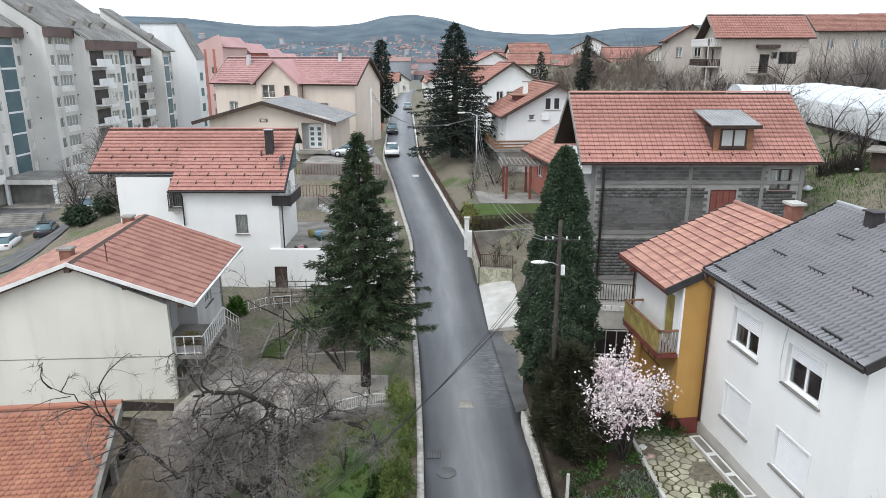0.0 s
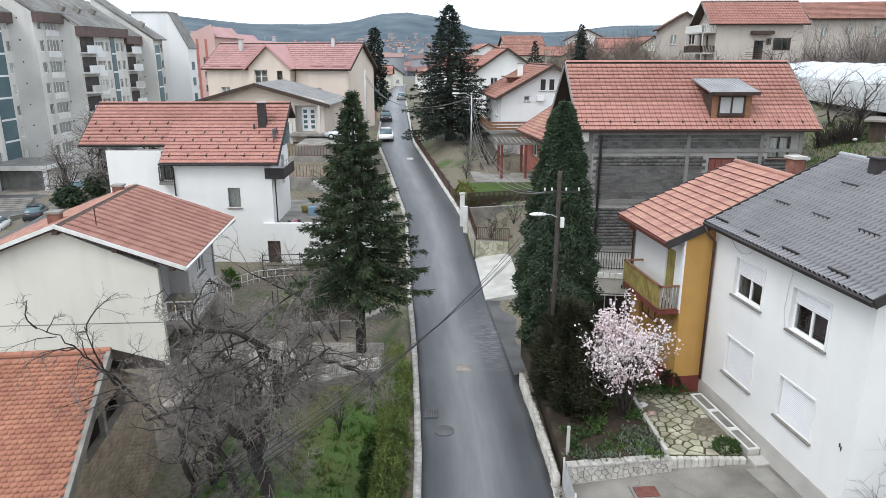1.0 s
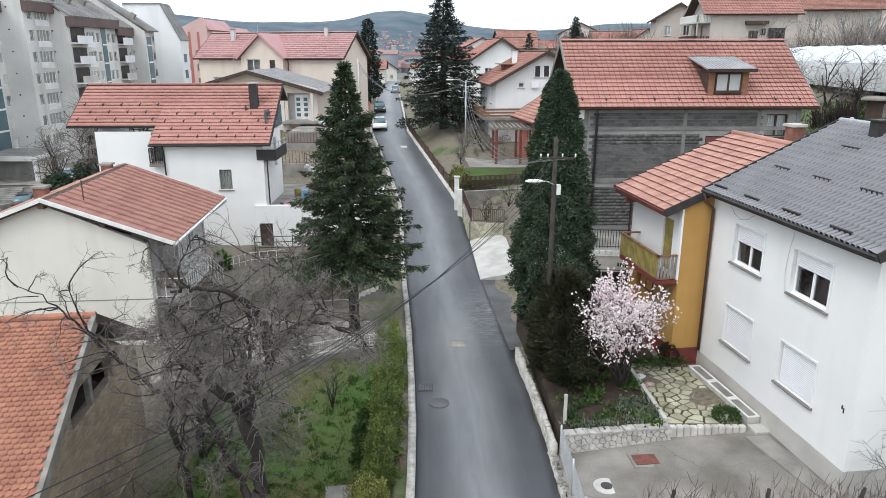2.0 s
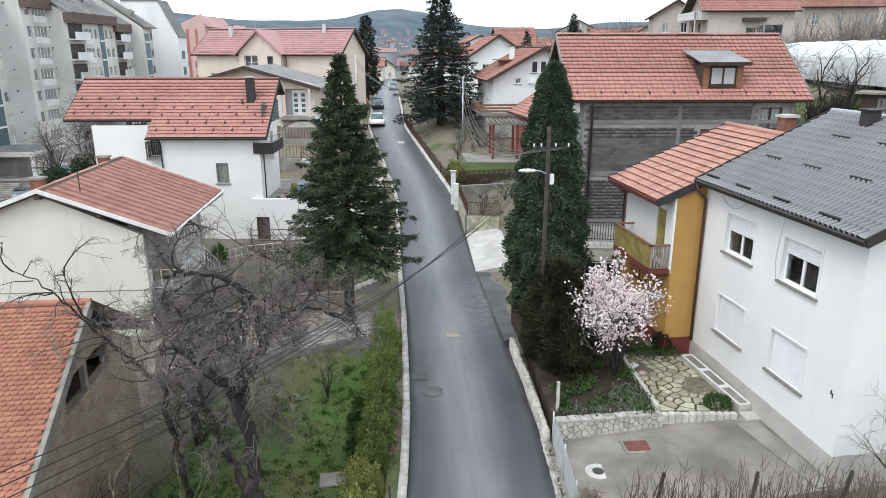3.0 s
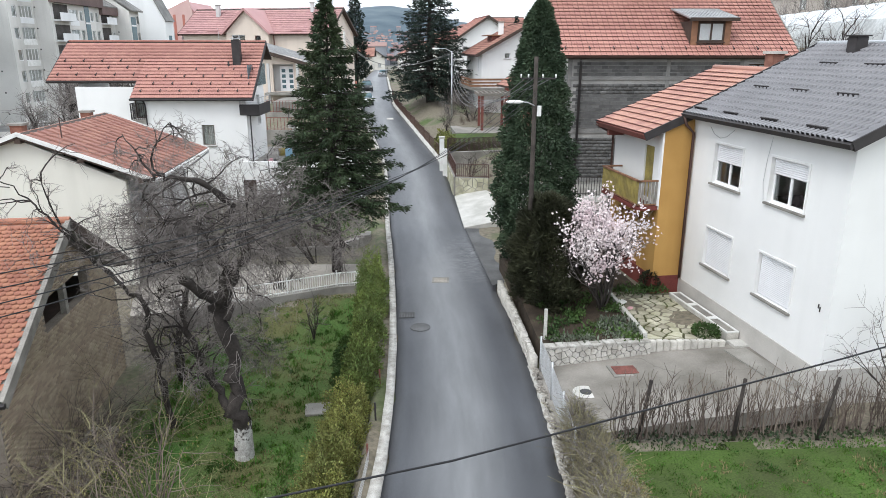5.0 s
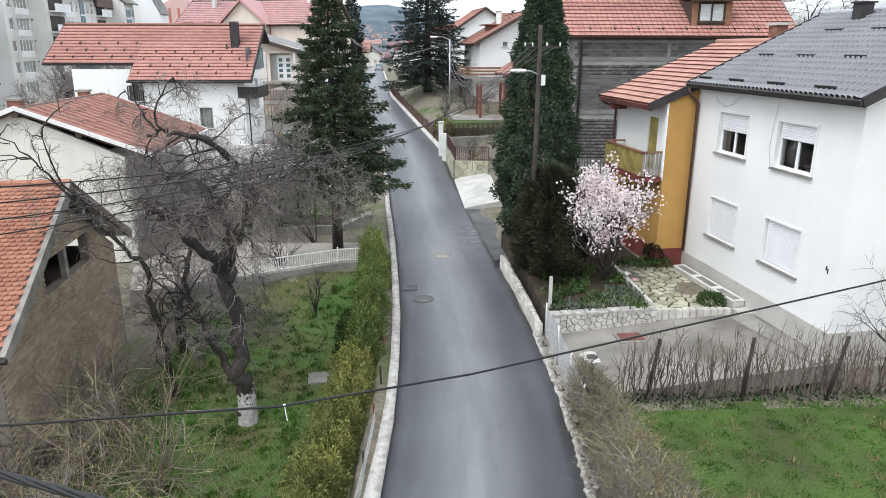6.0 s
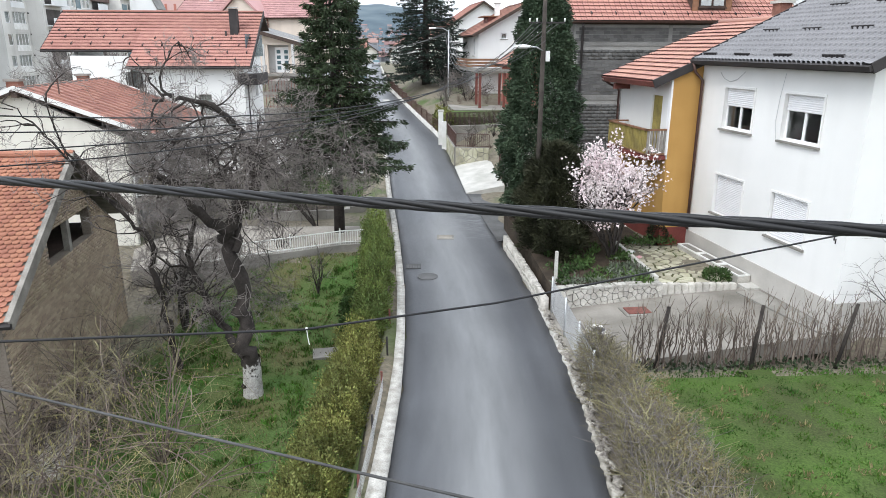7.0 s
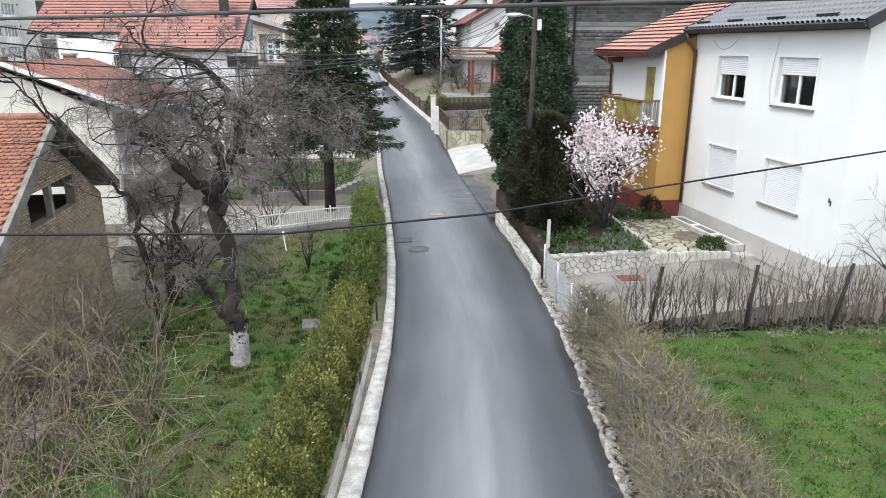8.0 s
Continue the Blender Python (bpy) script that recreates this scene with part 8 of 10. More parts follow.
# ---- parked cars ----
def car(at, rz, body_mat, label):
    t = thing("car", at, rz, label, "car", "parked cars")
    # side outline: along y (front at +y), up z
    def loft(rows, name, material):
        bm = bmesh.new()
        rings = []
        for y, zlo, zhi, hw in rows:
            ring = [(-hw, y, zlo), (-hw * 1.02, y, (zlo + zhi) / 2), (-hw * 0.93, y, zhi), (hw * 0.93, y, zhi), (hw * 1.02, y, (zlo + zhi) / 2), (hw, y, zlo)]
            rings.append([bm.verts.new(p) for p in ring])
        for a, b in zip(rings, rings[1:]):
            for i in range(6):
                j = (i + 1) % 6
                bm.faces.new((a[i], a[j], b[j], b[i]))
        bm.faces.new(rings[0])
        bm.faces.new(rings[-1][::-1])
        bmesh.ops.bevel(bm, geom=[e for e in bm.edges if e.calc_face_angle(0) > 0.5], offset=0.05, segments=2, affect="EDGES")
        return part(name, bm, material, t, smooth=True)
    loft([(-2.15, 0.45, 0.75, 0.78), (-2.1, 0.25, 0.9, 0.86), (-1.2, 0.2, 0.95, 0.9), (0.6, 0.2, 0.95, 0.9), (1.5, 0.22, 0.85, 0.88), (2.05, 0.3, 0.68, 0.82), (2.12, 0.4, 0.6, 0.75)], "body", body_mat)
    cab = loft([(-1.85, 0.9, 0.98, 0.76), (-1.25, 0.9, 1.36, 0.68), (-0.2, 0.9, 1.46, 0.66), (0.45, 0.9, 1.40, 0.67), (1.25, 0.88, 0.94, 0.76)], "cabin", "window_tint")
    one_box("roof", (-0.58, 0.58, -1.1, 0.4, 1.43, 1.475), body_mat, cab, bevel=0.02)
    for x in (-0.82, 0.82):
        for y in (-1.3, 1.35):
            w = rod("wheel", [(x - 0.09, y, 0.32), (x + 0.09, y, 0.32)], 0.32, "rubber", t, sides=16)
            rod("rim", [(x - 0.1, y, 0.32), (x + 0.1, y, 0.32)], 0.19, "metal_zinc", w, sides=10)
    for x in (-0.6, 0.6):
        one_box("headlight", (x - 0.17, x + 0.17, 2.0, 2.1, 0.58, 0.70), "pvc_white", t, bevel=0.02)
        one_box("tail_light", (x - 0.15, x + 0.15, -2.17, -2.12, 0.7, 0.85), "timber_red", t, bevel=0.015)
    one_box("bumper", (-0.8, 0.8, 2.08, 2.14, 0.28, 0.42), "metal_dark", t)
    return t


car((float(road_x(84)) - 1.25, 85.0, float(road_z(84)) + 0.0), 184, "car_white", "white hatchback parked at the edge of the lane")
car((float(road_x(104)) - 1.5, 106.0, float(road_z(105))), 184, "car_dark", "dark estate car parked up the lane")
car((-9.6, 72.0, 4.7), 80, "car_silver", "silver car parked on a forecourt behind a fence")
for x, y, rz, m in ((-41.0, 68, 20, "car_dark"), (-38.0, 70.5, 25, "car_silver"), (-44, 66, 15, "car_white")):
    car((x, y, float(ground_z(x, y)) + 0.03), rz, m, "car parked on the lower street below the apartments")
car((float(road_x(150)) + 1.2, 150, float(road_z(150))), 4, "car_silver", "car standing far up the lane")


def ground_sheet(name, x0, x1, y0, y1, lift, material, label, category, keep=None, step=1.0):
    """A thin sheet that follows the ground."""
    xs, ys = np.arange(x0, x1 + step, step), np.arange(y0, y1 + step, step)
    X, Y = np.meshgrid(xs, ys)
    ok = np.abs(X - road_x(Y)) > 2.62
    if keep:
        ok &= keep(X, Y)
    Z = ground_z(X, Y) + lift
    idx = np.arange(X.size).reshape(X.shape)
    good = ok[:-1, :-1] & ok[1:, :-1] & ok[:-1, 1:] & ok[1:, 1:]
    Q = np.stack([idx[:-1, :-1], idx[:-1, 1:], idx[1:, 1:], idx[1:, :-1]], -1)[good]
    return tagged(npart(name, np.stack([X.ravel(), Y.ravel(), Z.ravel()], 1), Q, material, smooth=True), label, category, "", "structure")


ground_sheet("road", -56, -35, 52, 104, 0.10, "asphalt_old", "worn street below the apartment blocks", "road", keep=lambda x, y: x < -34 - 0.12 * (y - 60))
ground_sheet("pavement", -56, -46, 84, 130, 0.16, "concrete_worn", "paved strip in front of the apartment blocks", "pavement", keep=lambda x, y: x < -46.5)
steps_l = thing("stairs", (-50.5, 74.0, -3.6), 10, "wide outdoor steps by the lower street", "stairs")
for i in range(7):
    one_box("step", (0, 4.5, i * 0.36, i * 0.36 + 0.37, -0.4, 0.12 + 0.15 * i), "concrete", steps_l)
wall_l = thing("retaining_wall", (-45.0, 70.0, -3.8), 62, "low grey retaining wall along the lower street", "wall")
one_box("core", (0, 15, 0, 0.3, -0.5, 0.7), "concrete", wall_l)

# scrap shed and brushwood fence on the slope behind the block house
shed = thing("shed", (26.3, 41.6, 7.25), -38, "dark weathered timber shed with a pale window", "shed")
wall(shed, (0, 0), (3.4, 0), -0.6, 2.1, [(0.9, 2.2, 0.6, 1.9)], "timber_dark", thick=0.08)
wall(shed, (0, 2.4), (0, 0), -0.6, 2.1, (), "timber_dark", thick=0.08)
wall(shed, (3.4, 0), (3.4, 2.4), -0.6, 2.1, (), "timber_dark", thick=0.08)
wall(shed, (3.4, 2.4), (0, 2.4), -0.6, 2.1, (), "timber_dark", thick=0.08)
window(shed, (0, 0), (3.4, 0), 0.9, 2.2, 0.6, 1.9, leaves=1, frame_mat="timber_grey", sill=False, depth=0.03, curtain="plastic_dull")
one_box("roof", (-0.3, 3.7, -0.4, 2.7, 2.1, 2.22), "timber_grey", shed)
brush = thing("brushwood_fence", (0, 0, 0), 0, "dark fence of piled brushwood and scrap on the slope", "fence")
rng_b = np.random.default_rng(31)
lines = []
for k in range(240):
    u = rng_b.uniform(0, 1)
    x, y = 24.2 + 2.0 * u, 43.4 - 1.2 * u
    z = float(ground_z(x, y))
    p = np.array([x, y + rng_b.normal(0, 0.12), z - 0.1 + rng_b.uniform(0, 0.5)])
    e = p + np.array([rng_b.normal(0, 0.35), rng_b.normal(0, 0.12), rng_b.uniform(0.4, 1.1)])
    lines.append(([p, (p + e) / 2, e], [0.03, 0.025, 0.012]))
v, q = rods_mesh(lines, 4)
npart("brushwood", v, q, "bark", brush, kind="stuff")
for k in range(7):
    u = k / 6
    x, y = 24.2 + 2.0 * u, 43.4 - 1.2 * u
    rod("post", [(x, y, float(ground_z(x, y)) - 0.3), (x + 0.05, y, float(ground_z(x, y)) + 1.5)], 0.05, "timber_dark", brush, sides=5)
for x, y, w, lift in ((22.9, 42.0, 0.6, 0.12), (25.7, 41.9, 0.3, 0.3)):
    sheet = thing("plastic_sack", (x, y, float(ground_z(x, y)) + lift), 20, "crumpled pale plastic sack on the scrap fence", "sack", "plastic sacks")
    bm = bmesh.new()
    bmesh.ops.create_icosphere(bm, subdivisions=2, radius=w * 0.5)
    for vv in bm.verts:
        vv.co = Vector((vv.co.x * 1.2, vv.co.y * 0.7, vv.co.z * 0.6)) * (1 + 0.25 * math.sin(9 * vv.co.x + 7 * vv.co.z) * math.cos(8 * vv.co.y))
    part("sack", bm, "plastic_sheet", sheet, smooth=True)

# ---- trees and hedges ----
rng = np.random.default_rng(21)
conifer("spruce_tree", (-3.76, 30.0, -0.7), 12.5, 2.95, "dark green spruce with drooping boughs beside the lane", rng, "spruce", levels=31, per=11, sprigs=135, bottom=0.27, droop=0.30, power=0.90, length=0.25, width=0.05)
conifer("spruce_tree", (1.35, 78.5, 2.4), 16.2, 5.7, "tall dark spruce on the verge up the lane", rng, "spruce_dark", levels=40, per=11, sprigs=62, bottom=0.15, droop=0.36, power=0.74, length=0.42, width=0.085)
conifer("cypress_tree", (-10.6, 121.0, 3.8), 14.0, 2.3, "narrow dark cypress beside the lane", rng, "spruce_dark", levels=34, per=9, sprigs=14, bottom=0.05, droop=-0.5, power=0.55, length=0.6, width=0.2)
for x, y, h, r in ((29.0, 142.0, 6.2, 2.0), (19.5, 140.0, 8.0, 2.2), (24.0, 118.0, 7.5, 1.7), (11, 155, 6, 1.6)):
    conifer("spruce_tree", (x, y, float(ground_z(x, y))), h, r, "small dark conifer between the hillside houses", rng, "spruce_dark", levels=22, per=8, sprigs=12, bottom=0.1, length=0.5, width=0.16)
for x, y, h in ((-31.5, 62, 2.2), (-33.0, 60.5, 1.8), (-34.2, 61.4, 1.7)):
    conifer("cypress_tree", (x, y, float(ground_z(x, y))), h, 0.9, "small dark green cypress on the lower street", rng, "thuja", levels=22, per=8, sprigs=12, bottom=0.02, droop=-0.5, power=0.5, length=0.3, width=0.12)

# columnar tree behind the pole
column_tree = thing("thuja_tree", (5.0, 27.6, 0.5), 0, "tall pointed column of dense dark green foliage", "tree")
bm = bmesh.new()
tube(bm, [(0, 0, -0.3), (0.05, 0, 5), (0, 0, 9.8)], [0.22, 0.15, 0.03], 7)
part("trunk", bm, "bark", column_tree, smooth=True)


def column_shape(height, radius, z0, tip=0.9, amp=0.22):
    def shape(a, b):
        az = 2 * np.pi * a
        u = b
        z = z0 + (height - z0) * u
        prof = np.minimum(1.0, 0.55 + 1.6 * u) * np.clip(1 - u, 0, 1) ** 0.55
        r = radius * prof * 1.08
        r = r + lumps(np.cos(az) * 2.2, np.sin(az) * 2.2, z, 1.9, amp) * np.clip(1.2 - u, 0.2, 1) + 0.04
        p = np.stack([r * np.cos(az), r * np.sin(az), z], 1)
        n = np.stack([np.cos(az), np.sin(az), np.full_like(z, 0.1)], 1)
        c = np.stack([np.zeros_like(z), np.zeros_like(z), z], 1)
        return p, n, c
    return shape


bushy("crown", column_tree, column_shape(10.9, 1.76, 0.4, amp=0.50), 82000, 0.15, 0.06, "thuja", rng, up=-0.1, inner=0.6, spread=0.8)

yew = thing("yew_bush", (4.8, 23.5, 0.5), 0, "dense dark brownish-green yew bush beside the lane", "bush")
bm = bmesh.new()
for k in range(5):
    tube(bm, [(0, 0, -0.2), (0.5 * math.cos(k * 1.3), 0.7 * math.sin(k * 1.3), 2.4)], [0.09, 0.03], 5)
part("trunk", bm, "bark", yew)


def yew_shape(a, b):
    az = 2 * np.pi * a
    z = 0.05 + 3.9 * b
    r = 1.32 * np.minimum(1, 0.68 + 0.9 * b) * np.clip(1.02 - b ** 2.2, 0, 1) ** 0.6
    r = r + lumps(np.cos(az) * 2, np.sin(az) * 2, z, 2.1, 0.46)
    p = np.stack([0.95 * r * np.cos(az), 1.8 * r * np.sin(az), z], 1)
    n = np.stack([np.cos(az), np.sin(az), np.full_like(z, 0.5)], 1)
    c = np.stack([np.zeros_like(z), np.zeros_like(z), z], 1)
    return p, n, c


bushy("foliage", yew, yew_shape, 34000, 0.24, 0.034, "yew", rng, up=0.3, inner=0.6, spread=0.6)

# magnolia in blossom
magnolia = thing("magnolia_tree", (6.6, 21.9, 0.6), 0, "small magnolia covered in pale pink blossom", "tree")
mo = []
for k in range(12):
    az = k * 2.4
    lean = 0.14 + 0.36 * (k / 11) ** 0.5
    grow(rng, (0, 0, 0), (lean * math.cos(az), lean * math.sin(az), 1.0), 2.75 - 0.5 * lean, 0.05, 3, mo, 0.3, 0.45, (4, 6), (0.38, 0.55), 0.55)
v, q = rods_mesh([(p, r) for p, r, d in mo if d > 1], 5)
npart("trunk", v, q, "bark", magnolia, smooth=True)
v, q = rods_mesh([(p, r) for p, r, d in mo if d <= 1], 3)
npart("fine_branching", v, q, "twig", magnolia, kind="stuff")
ends = np.array([p[-1] for p, r, d in mo if d <= 2] + [p[len(p) // 2] for p, r, d in mo if d <= 1])
ends = ends[(ends[:, 2] > 1.3) & (np.hypot(ends[:, 0], ends[:, 1]) < 1.36 + 0.42 * np.sin(5 * np.arctan2(ends[:, 1], ends[:, 0]) + 3 * ends[:, 2]))]
cent = ends[:, None] + rng.normal(0, 0.13, (len(ends), 4, 3))
cent = cent.reshape(-1, 3)
# each flower: several upright petals
cent = cent[rng.uniform(0, 1, len(cent)) < 0.46]
fl_p = np.repeat(cent, 6, axis=0)
fl_d = rng.normal(0, 0.55, fl_p.shape) + (0, 0, 0.8)
v, q = quads_cloud(fl_p, fl_d, 0.072, 0.045, rng, 0.15)
npart("blossom", v, q, "petal", magnolia, kind="stuff")

# the large leafless fruit tree and others in the lower garden
rng = np.random.default_rng(7)
fruit = thing("fruit_tree", (-4.84, 16.4, -1.5), 0, "old leafless fruit tree with a whitewashed trunk base", "tree")
out = []
def limb(points, r0, r1):
    """A crooked limb through the points, its thickness uneven as on old wood."""
    pts = np.array(points, float)
    u = np.linspace(0, len(pts) - 1, 4 * len(pts) - 3)
    fine_pts = np.stack([np.interp(u, np.arange(len(pts)), pts[:, i]) for i in range(3)], 1)
    fine_pts[1:-1] += rng.normal(0, 0.012 + 0.30 * (r0 + r1), fine_pts[1:-1].shape)
    radii = np.linspace(r0, r1, len(u)) * (1 + 0.14 * np.sin(np.arange(len(u)) * 1.9))
    out.append((list(fine_pts), radii, 9))
    return [np.array(p) for p in points]


trunk_l = limb(((0, 0, 0), (0.02, 0.02, 1.0), (0.03, 0.05, 2.0), (0.0, 0.05, 2.85), (-0.16, 0.0, 4.2), (-0.33, -0.1, 4.85)), 0.215, 0.185)
# from the fork: a limb that arches over to the tip, a crooked limb, a middle one, and a reach towards the lane
arch = limb(((-0.33, -0.1, 4.8), (0.1, -0.1, 5.45), (0.55, -0.15, 6.02), (0.45, 0.1, 6.76), (0.23, 0.1, 7.3), (-0.27, -0.3, 7.95), (-0.99, -0.6, 8.2), (-1.56, -0.7, 8.1)), 0.165, 0.032)
crook = limb(((-0.33, -0.1, 4.8), (-0.83, -0.5, 5.4), (-1.11, -0.8, 6.1), (-1.45, -0.9, 6.35), (-1.9, -1.0, 6.1)), 0.145, 0.045)
middle_l = limb(((0.05, -0.1, 5.4), (-0.25, 0.2, 5.9), (-0.42, 0.4, 6.35), (-0.81, 0.6, 6.75), (-1.4, 0.9, 6.85)), 0.10, 0.035)
reach = limb(((0.55, -0.15, 6.0), (0.9, 0.1, 6.6), (1.29, 0.3, 6.9), (2.0, 0.5, 6.75), (2.6, 0.6, 6.35)), 0.085, 0.022)
back_l = limb(((-0.16, 0.0, 4.2), (-0.1, 0.7, 5.1), (-0.5, 1.4, 5.9), (-0.4, 1.9, 6.7)), 0.10, 0.04)
# a second stem leans out from the whitewashed base
stem_b = limb(((0.0, 0.1, 0.9), (-0.6, 0.8, 1.3), (-1.2, 1.5, 1.75), (-1.9, 2.1, 2.4), (-2.2, 2.5, 3.4), (-2.0, 2.7, 4.5)), 0.13, 0.07)
for stem, rr_, deep in ((arch, 0.034, 3), (crook, 0.034, 3), (middle_l, 0.03, 3), (reach, 0.026, 3), (back_l, 0.034, 3), (stem_b, 0.038, 3)):
    for k in range(2, len(stem)):
        for _ in range(3):
            way = stem[k] - stem[k - 1]
            way = way / np.linalg.norm(way) * 0.7 + rng.normal(0, 0.75, 3) + np.array([0, 0, 0.3])
            grow(rng, stem[k] + (stem[k - 1] - stem[k]) * rng.uniform(0, 0.8), way, rng.uniform(1.1, 2.3), rr_ * rng.uniform(0.6, 1.0), deep, out, 0.85, -0.35, (5, 9), (0.42, 0.7), 0.75)
# water shoots low on the trunk
for k in range(26):
    zz = rng.uniform(1.4, 4.6)
    grow(rng, (0.02, 0.04, zz), (rng.normal(0, 1), rng.normal(0, 1), rng.uniform(-0.2, 0.5)), rng.uniform(0.5, 1.2), 0.012, 1, out, 0.6, -0.3, (3, 6), (0.4, 0.7), 0.7)
v, q = rods_mesh([(p, r) for p, r, d in out if d >= 2], 7)
npart("trunk", v, q, "bark", fruit, smooth=True)
v, q = rods_mesh([(p, r) for p, r, d in out if d < 2], 3)
npart("fine_branching", v, q, "twig", fruit, kind="stuff")
bm = bmesh.new()
tube(bm, [(0.0, 0.0, -0.1), (0.01, 0.01, 0.5), (0.02, 0.02, 0.98), (0.022, 0.025, 1.22)], [0.285, 0.258, 0.246, 0.242], 11, cap=False)
part("limewash", bm, "limewash_faded", fruit, "whitewashed band round the trunk base", smooth=True)

# the tree that reaches over the outhouse roof
lean_tree = thing("fruit_tree", (-7.4, 18.0, -1.5), 0, "dark leafless fruit tree reaching over the outhouse roof", "tree")
out = []
low_l = limb(((0, 0, -0.1), (-0.05, -0.2, 1.6), (-0.1, -0.4, 3.1), (-0.15, -0.5, 4.3)), 0.105, 0.07)
high_l = limb(((-0.15, -0.5, 4.3), (-0.6, -0.8, 5.0), (-1.15, -1.2, 6.0), (-1.55, -1.7, 7.05), (-1.6, -2.0, 8.2)), 0.062, 0.010)
side_l = limb(((-0.6, -0.8, 5.0), (-1.4, -1.35, 6.3), (-1.8, -1.6, 7.1), (-2.2, -1.8, 7.7), (-2.9, -2.0, 8.2)), 0.045, 0.009)
for stem, rr_, deep in ((high_l, 0.03, 2), (side_l, 0.026, 2), (low_l, 0.03, 2)):
    for k in range(1, len(stem)):
        for _ in range(3):
            way = (stem[k] - stem[k - 1]) / np.linalg.norm(stem[k] - stem[k - 1]) * 0.8 + rng.normal(0, 0.6, 3)
            grow(rng, stem[k] + (stem[k - 1] - stem[k]) * rng.uniform(0, 0.8), way, rng.uniform(0.6, 1.5), rr_ * rng.uniform(0.5, 0.9), deep, out, 0.6, -0.1, (3, 6), (0.4, 0.65), 0.7)
v, q = rods_mesh([(p, r) for p, r, d in out if d >= 2], 7)
npart("trunk", v, q, "bark", lean_tree, smooth=True)
v, q = rods_mesh([(p, r) for p, r, d in out if d < 2], 3)
npart("fine_branching", v, q, "twig", lean_tree, kind="stuff")
bare_tree("fruit_tree", (-8.1, 21.0, -1.5), [((-0.1, 0.1, 1.0), 2.8, 0.10), ((0.25, 0.3, 1.2), 2.9, 0.07), ((-0.3, 0.4, 1.2), 2.7, 0.06), ((0.1, -0.2, 1.3), 2.8, 0.06)], 4, "dark leafless fruit tree with upright stems behind the lawn", rng, kids=(3, 6), up=0.1, cone=0.7, bend=0.45)
bare_tree("fruit_tree", (-5.13, 31.76, -0.6), [((-0.55, 0.28, 1.0), 4.6, 0.10), ((-0.2, 0.2, 1.0), 2.4, 0.06)], 3, "leaning leafless fruit tree in the middle garden", rng, kids=(4, 7), up=0.0)
for x, y in ((-8.2, 34.6), (-6.6, 35.2), (-5.6, 34.0), (-7.2, 40.2), (-9.4, 40.6), (-10.4, 40.2)):
    bare_tree("vine", (x, y, -0.65), [((0.5 * math.cos(k * 2.4), 0.5 * math.sin(k * 2.4), 0.8), 1.5, 0.018) for k in range(7)], 2, "tangled bare vine in the middle garden", rng, category="vine", kids=(4, 7), up=-0.1, group="bare vines")
bare_tree("shrub", (-4.05, 24.3, -1.45), [((0.2 * math.cos(k), 0.2 * math.sin(k), 1.0), 1.3, 0.02) for k in range(9)], 2, "small leafless shrub on the lawn", rng, category="shrub", kids=(3, 5))
bare_tree("shrub", (-6.0, 27.6, -0.9), [((0.3 * math.cos(k), 0.3 * math.sin(k), 1.0), 1.6, 0.025) for k in range(8)], 2, "leafless shrub behind the white fence", rng, category="shrub", kids=(3, 5))
for x, y, n, h in ((-6.2, 13.2, 15, 2.9), (-7.3, 11.4, 15, 2.9), (-5.4, 10.4, 12, 2.2), (-8.2, 14.0, 8, 2.2), (-6.6, 8.6, 12, 2.3), (-7.6, 9.6, 12, 2.4)):
    hz_ = bare_tree("hazel_bush", (x, y, -1.5), [((0.45 * math.cos(k * 2.4), 0.45 * math.sin(k * 2.4), 0.8 + 0.3 * (k % 3)), h * (0.55 + 0.1 * (k % 5)), 0.024) for k in range(n)], 2, "tangled leafless hazel bush with pale twigs and catkins", rng, twig="twig_pale", bark="twig_warm", category="bush", kids=(3, 6), up=-0.1, group="hazel bushes")
    cp = np.column_stack([rng.normal(0, 0.85, 260), rng.normal(0, 0.85, 260), rng.uniform(0.5, 1.0, 260) * h * 0.85])
    v, q = quads_cloud(cp, np.tile((0, 0, -1.0), (260, 1)), 0.09, 0.022, rng, 0.12)
    npart("catkin_growth", v, q, "catkin", hz_, kind="stuff")
for x, y in ((-9.3, 9.0), (-9.6, 11.2), (-9.3, 12.4), (-9.5, 15.4), (-9.6, 13.9), (-9.9, 9.9), (-9.5, 16.6)):
    bare_tree("bramble", (x, y, -1.5), [((0.8 * math.cos(k * 2.4), 0.8 * math.sin(k * 2.4), 0.8), 2.1, 0.012) for k in range(20)], 2, "brownish thicket of bare brambles by the outhouse", rng, twig="twig_warm", category="bush", kids=(4, 7), up=-0.3, group="brambles")
for x, y, h, n in ((-33, 66, 6.5, 4), (-36, 74, 7.5, 4), (-30, 71, 6.0, 4), (-39, 80, 8.0, 3), (-29, 60, 5.5, 4), (-34, 62, 6, 3)):
    bare_tree("tree", (x, y, float(ground_z(x, y))), [((0.3 * math.cos(k * 2.1), 0.3 * math.sin(k * 2.1), 1.0), h * 0.55, 0.12) for k in range(n)], 3, "leafless tree by the lower street", rng, kids=(4, 7), up=0.2, group="trees by the lower street")
for k in range(24):
    x, y = rng.uniform(12, 40), rng.uniform(64, 104)
    if x > 34 and y > 98:
        continue
    bare_tree("tree", (x, y, float(ground_z(x, y)) - 0.2), [((0.3 * math.cos(j * 2.1), 0.3 * math.sin(j * 2.1), 1.0), rng.uniform(1.8, 3.0), 0.09) for j in range(3)], 3, "bare orchard tree on the hillside", rng, kids=(3, 5), up=0.15, group="hillside orchard")
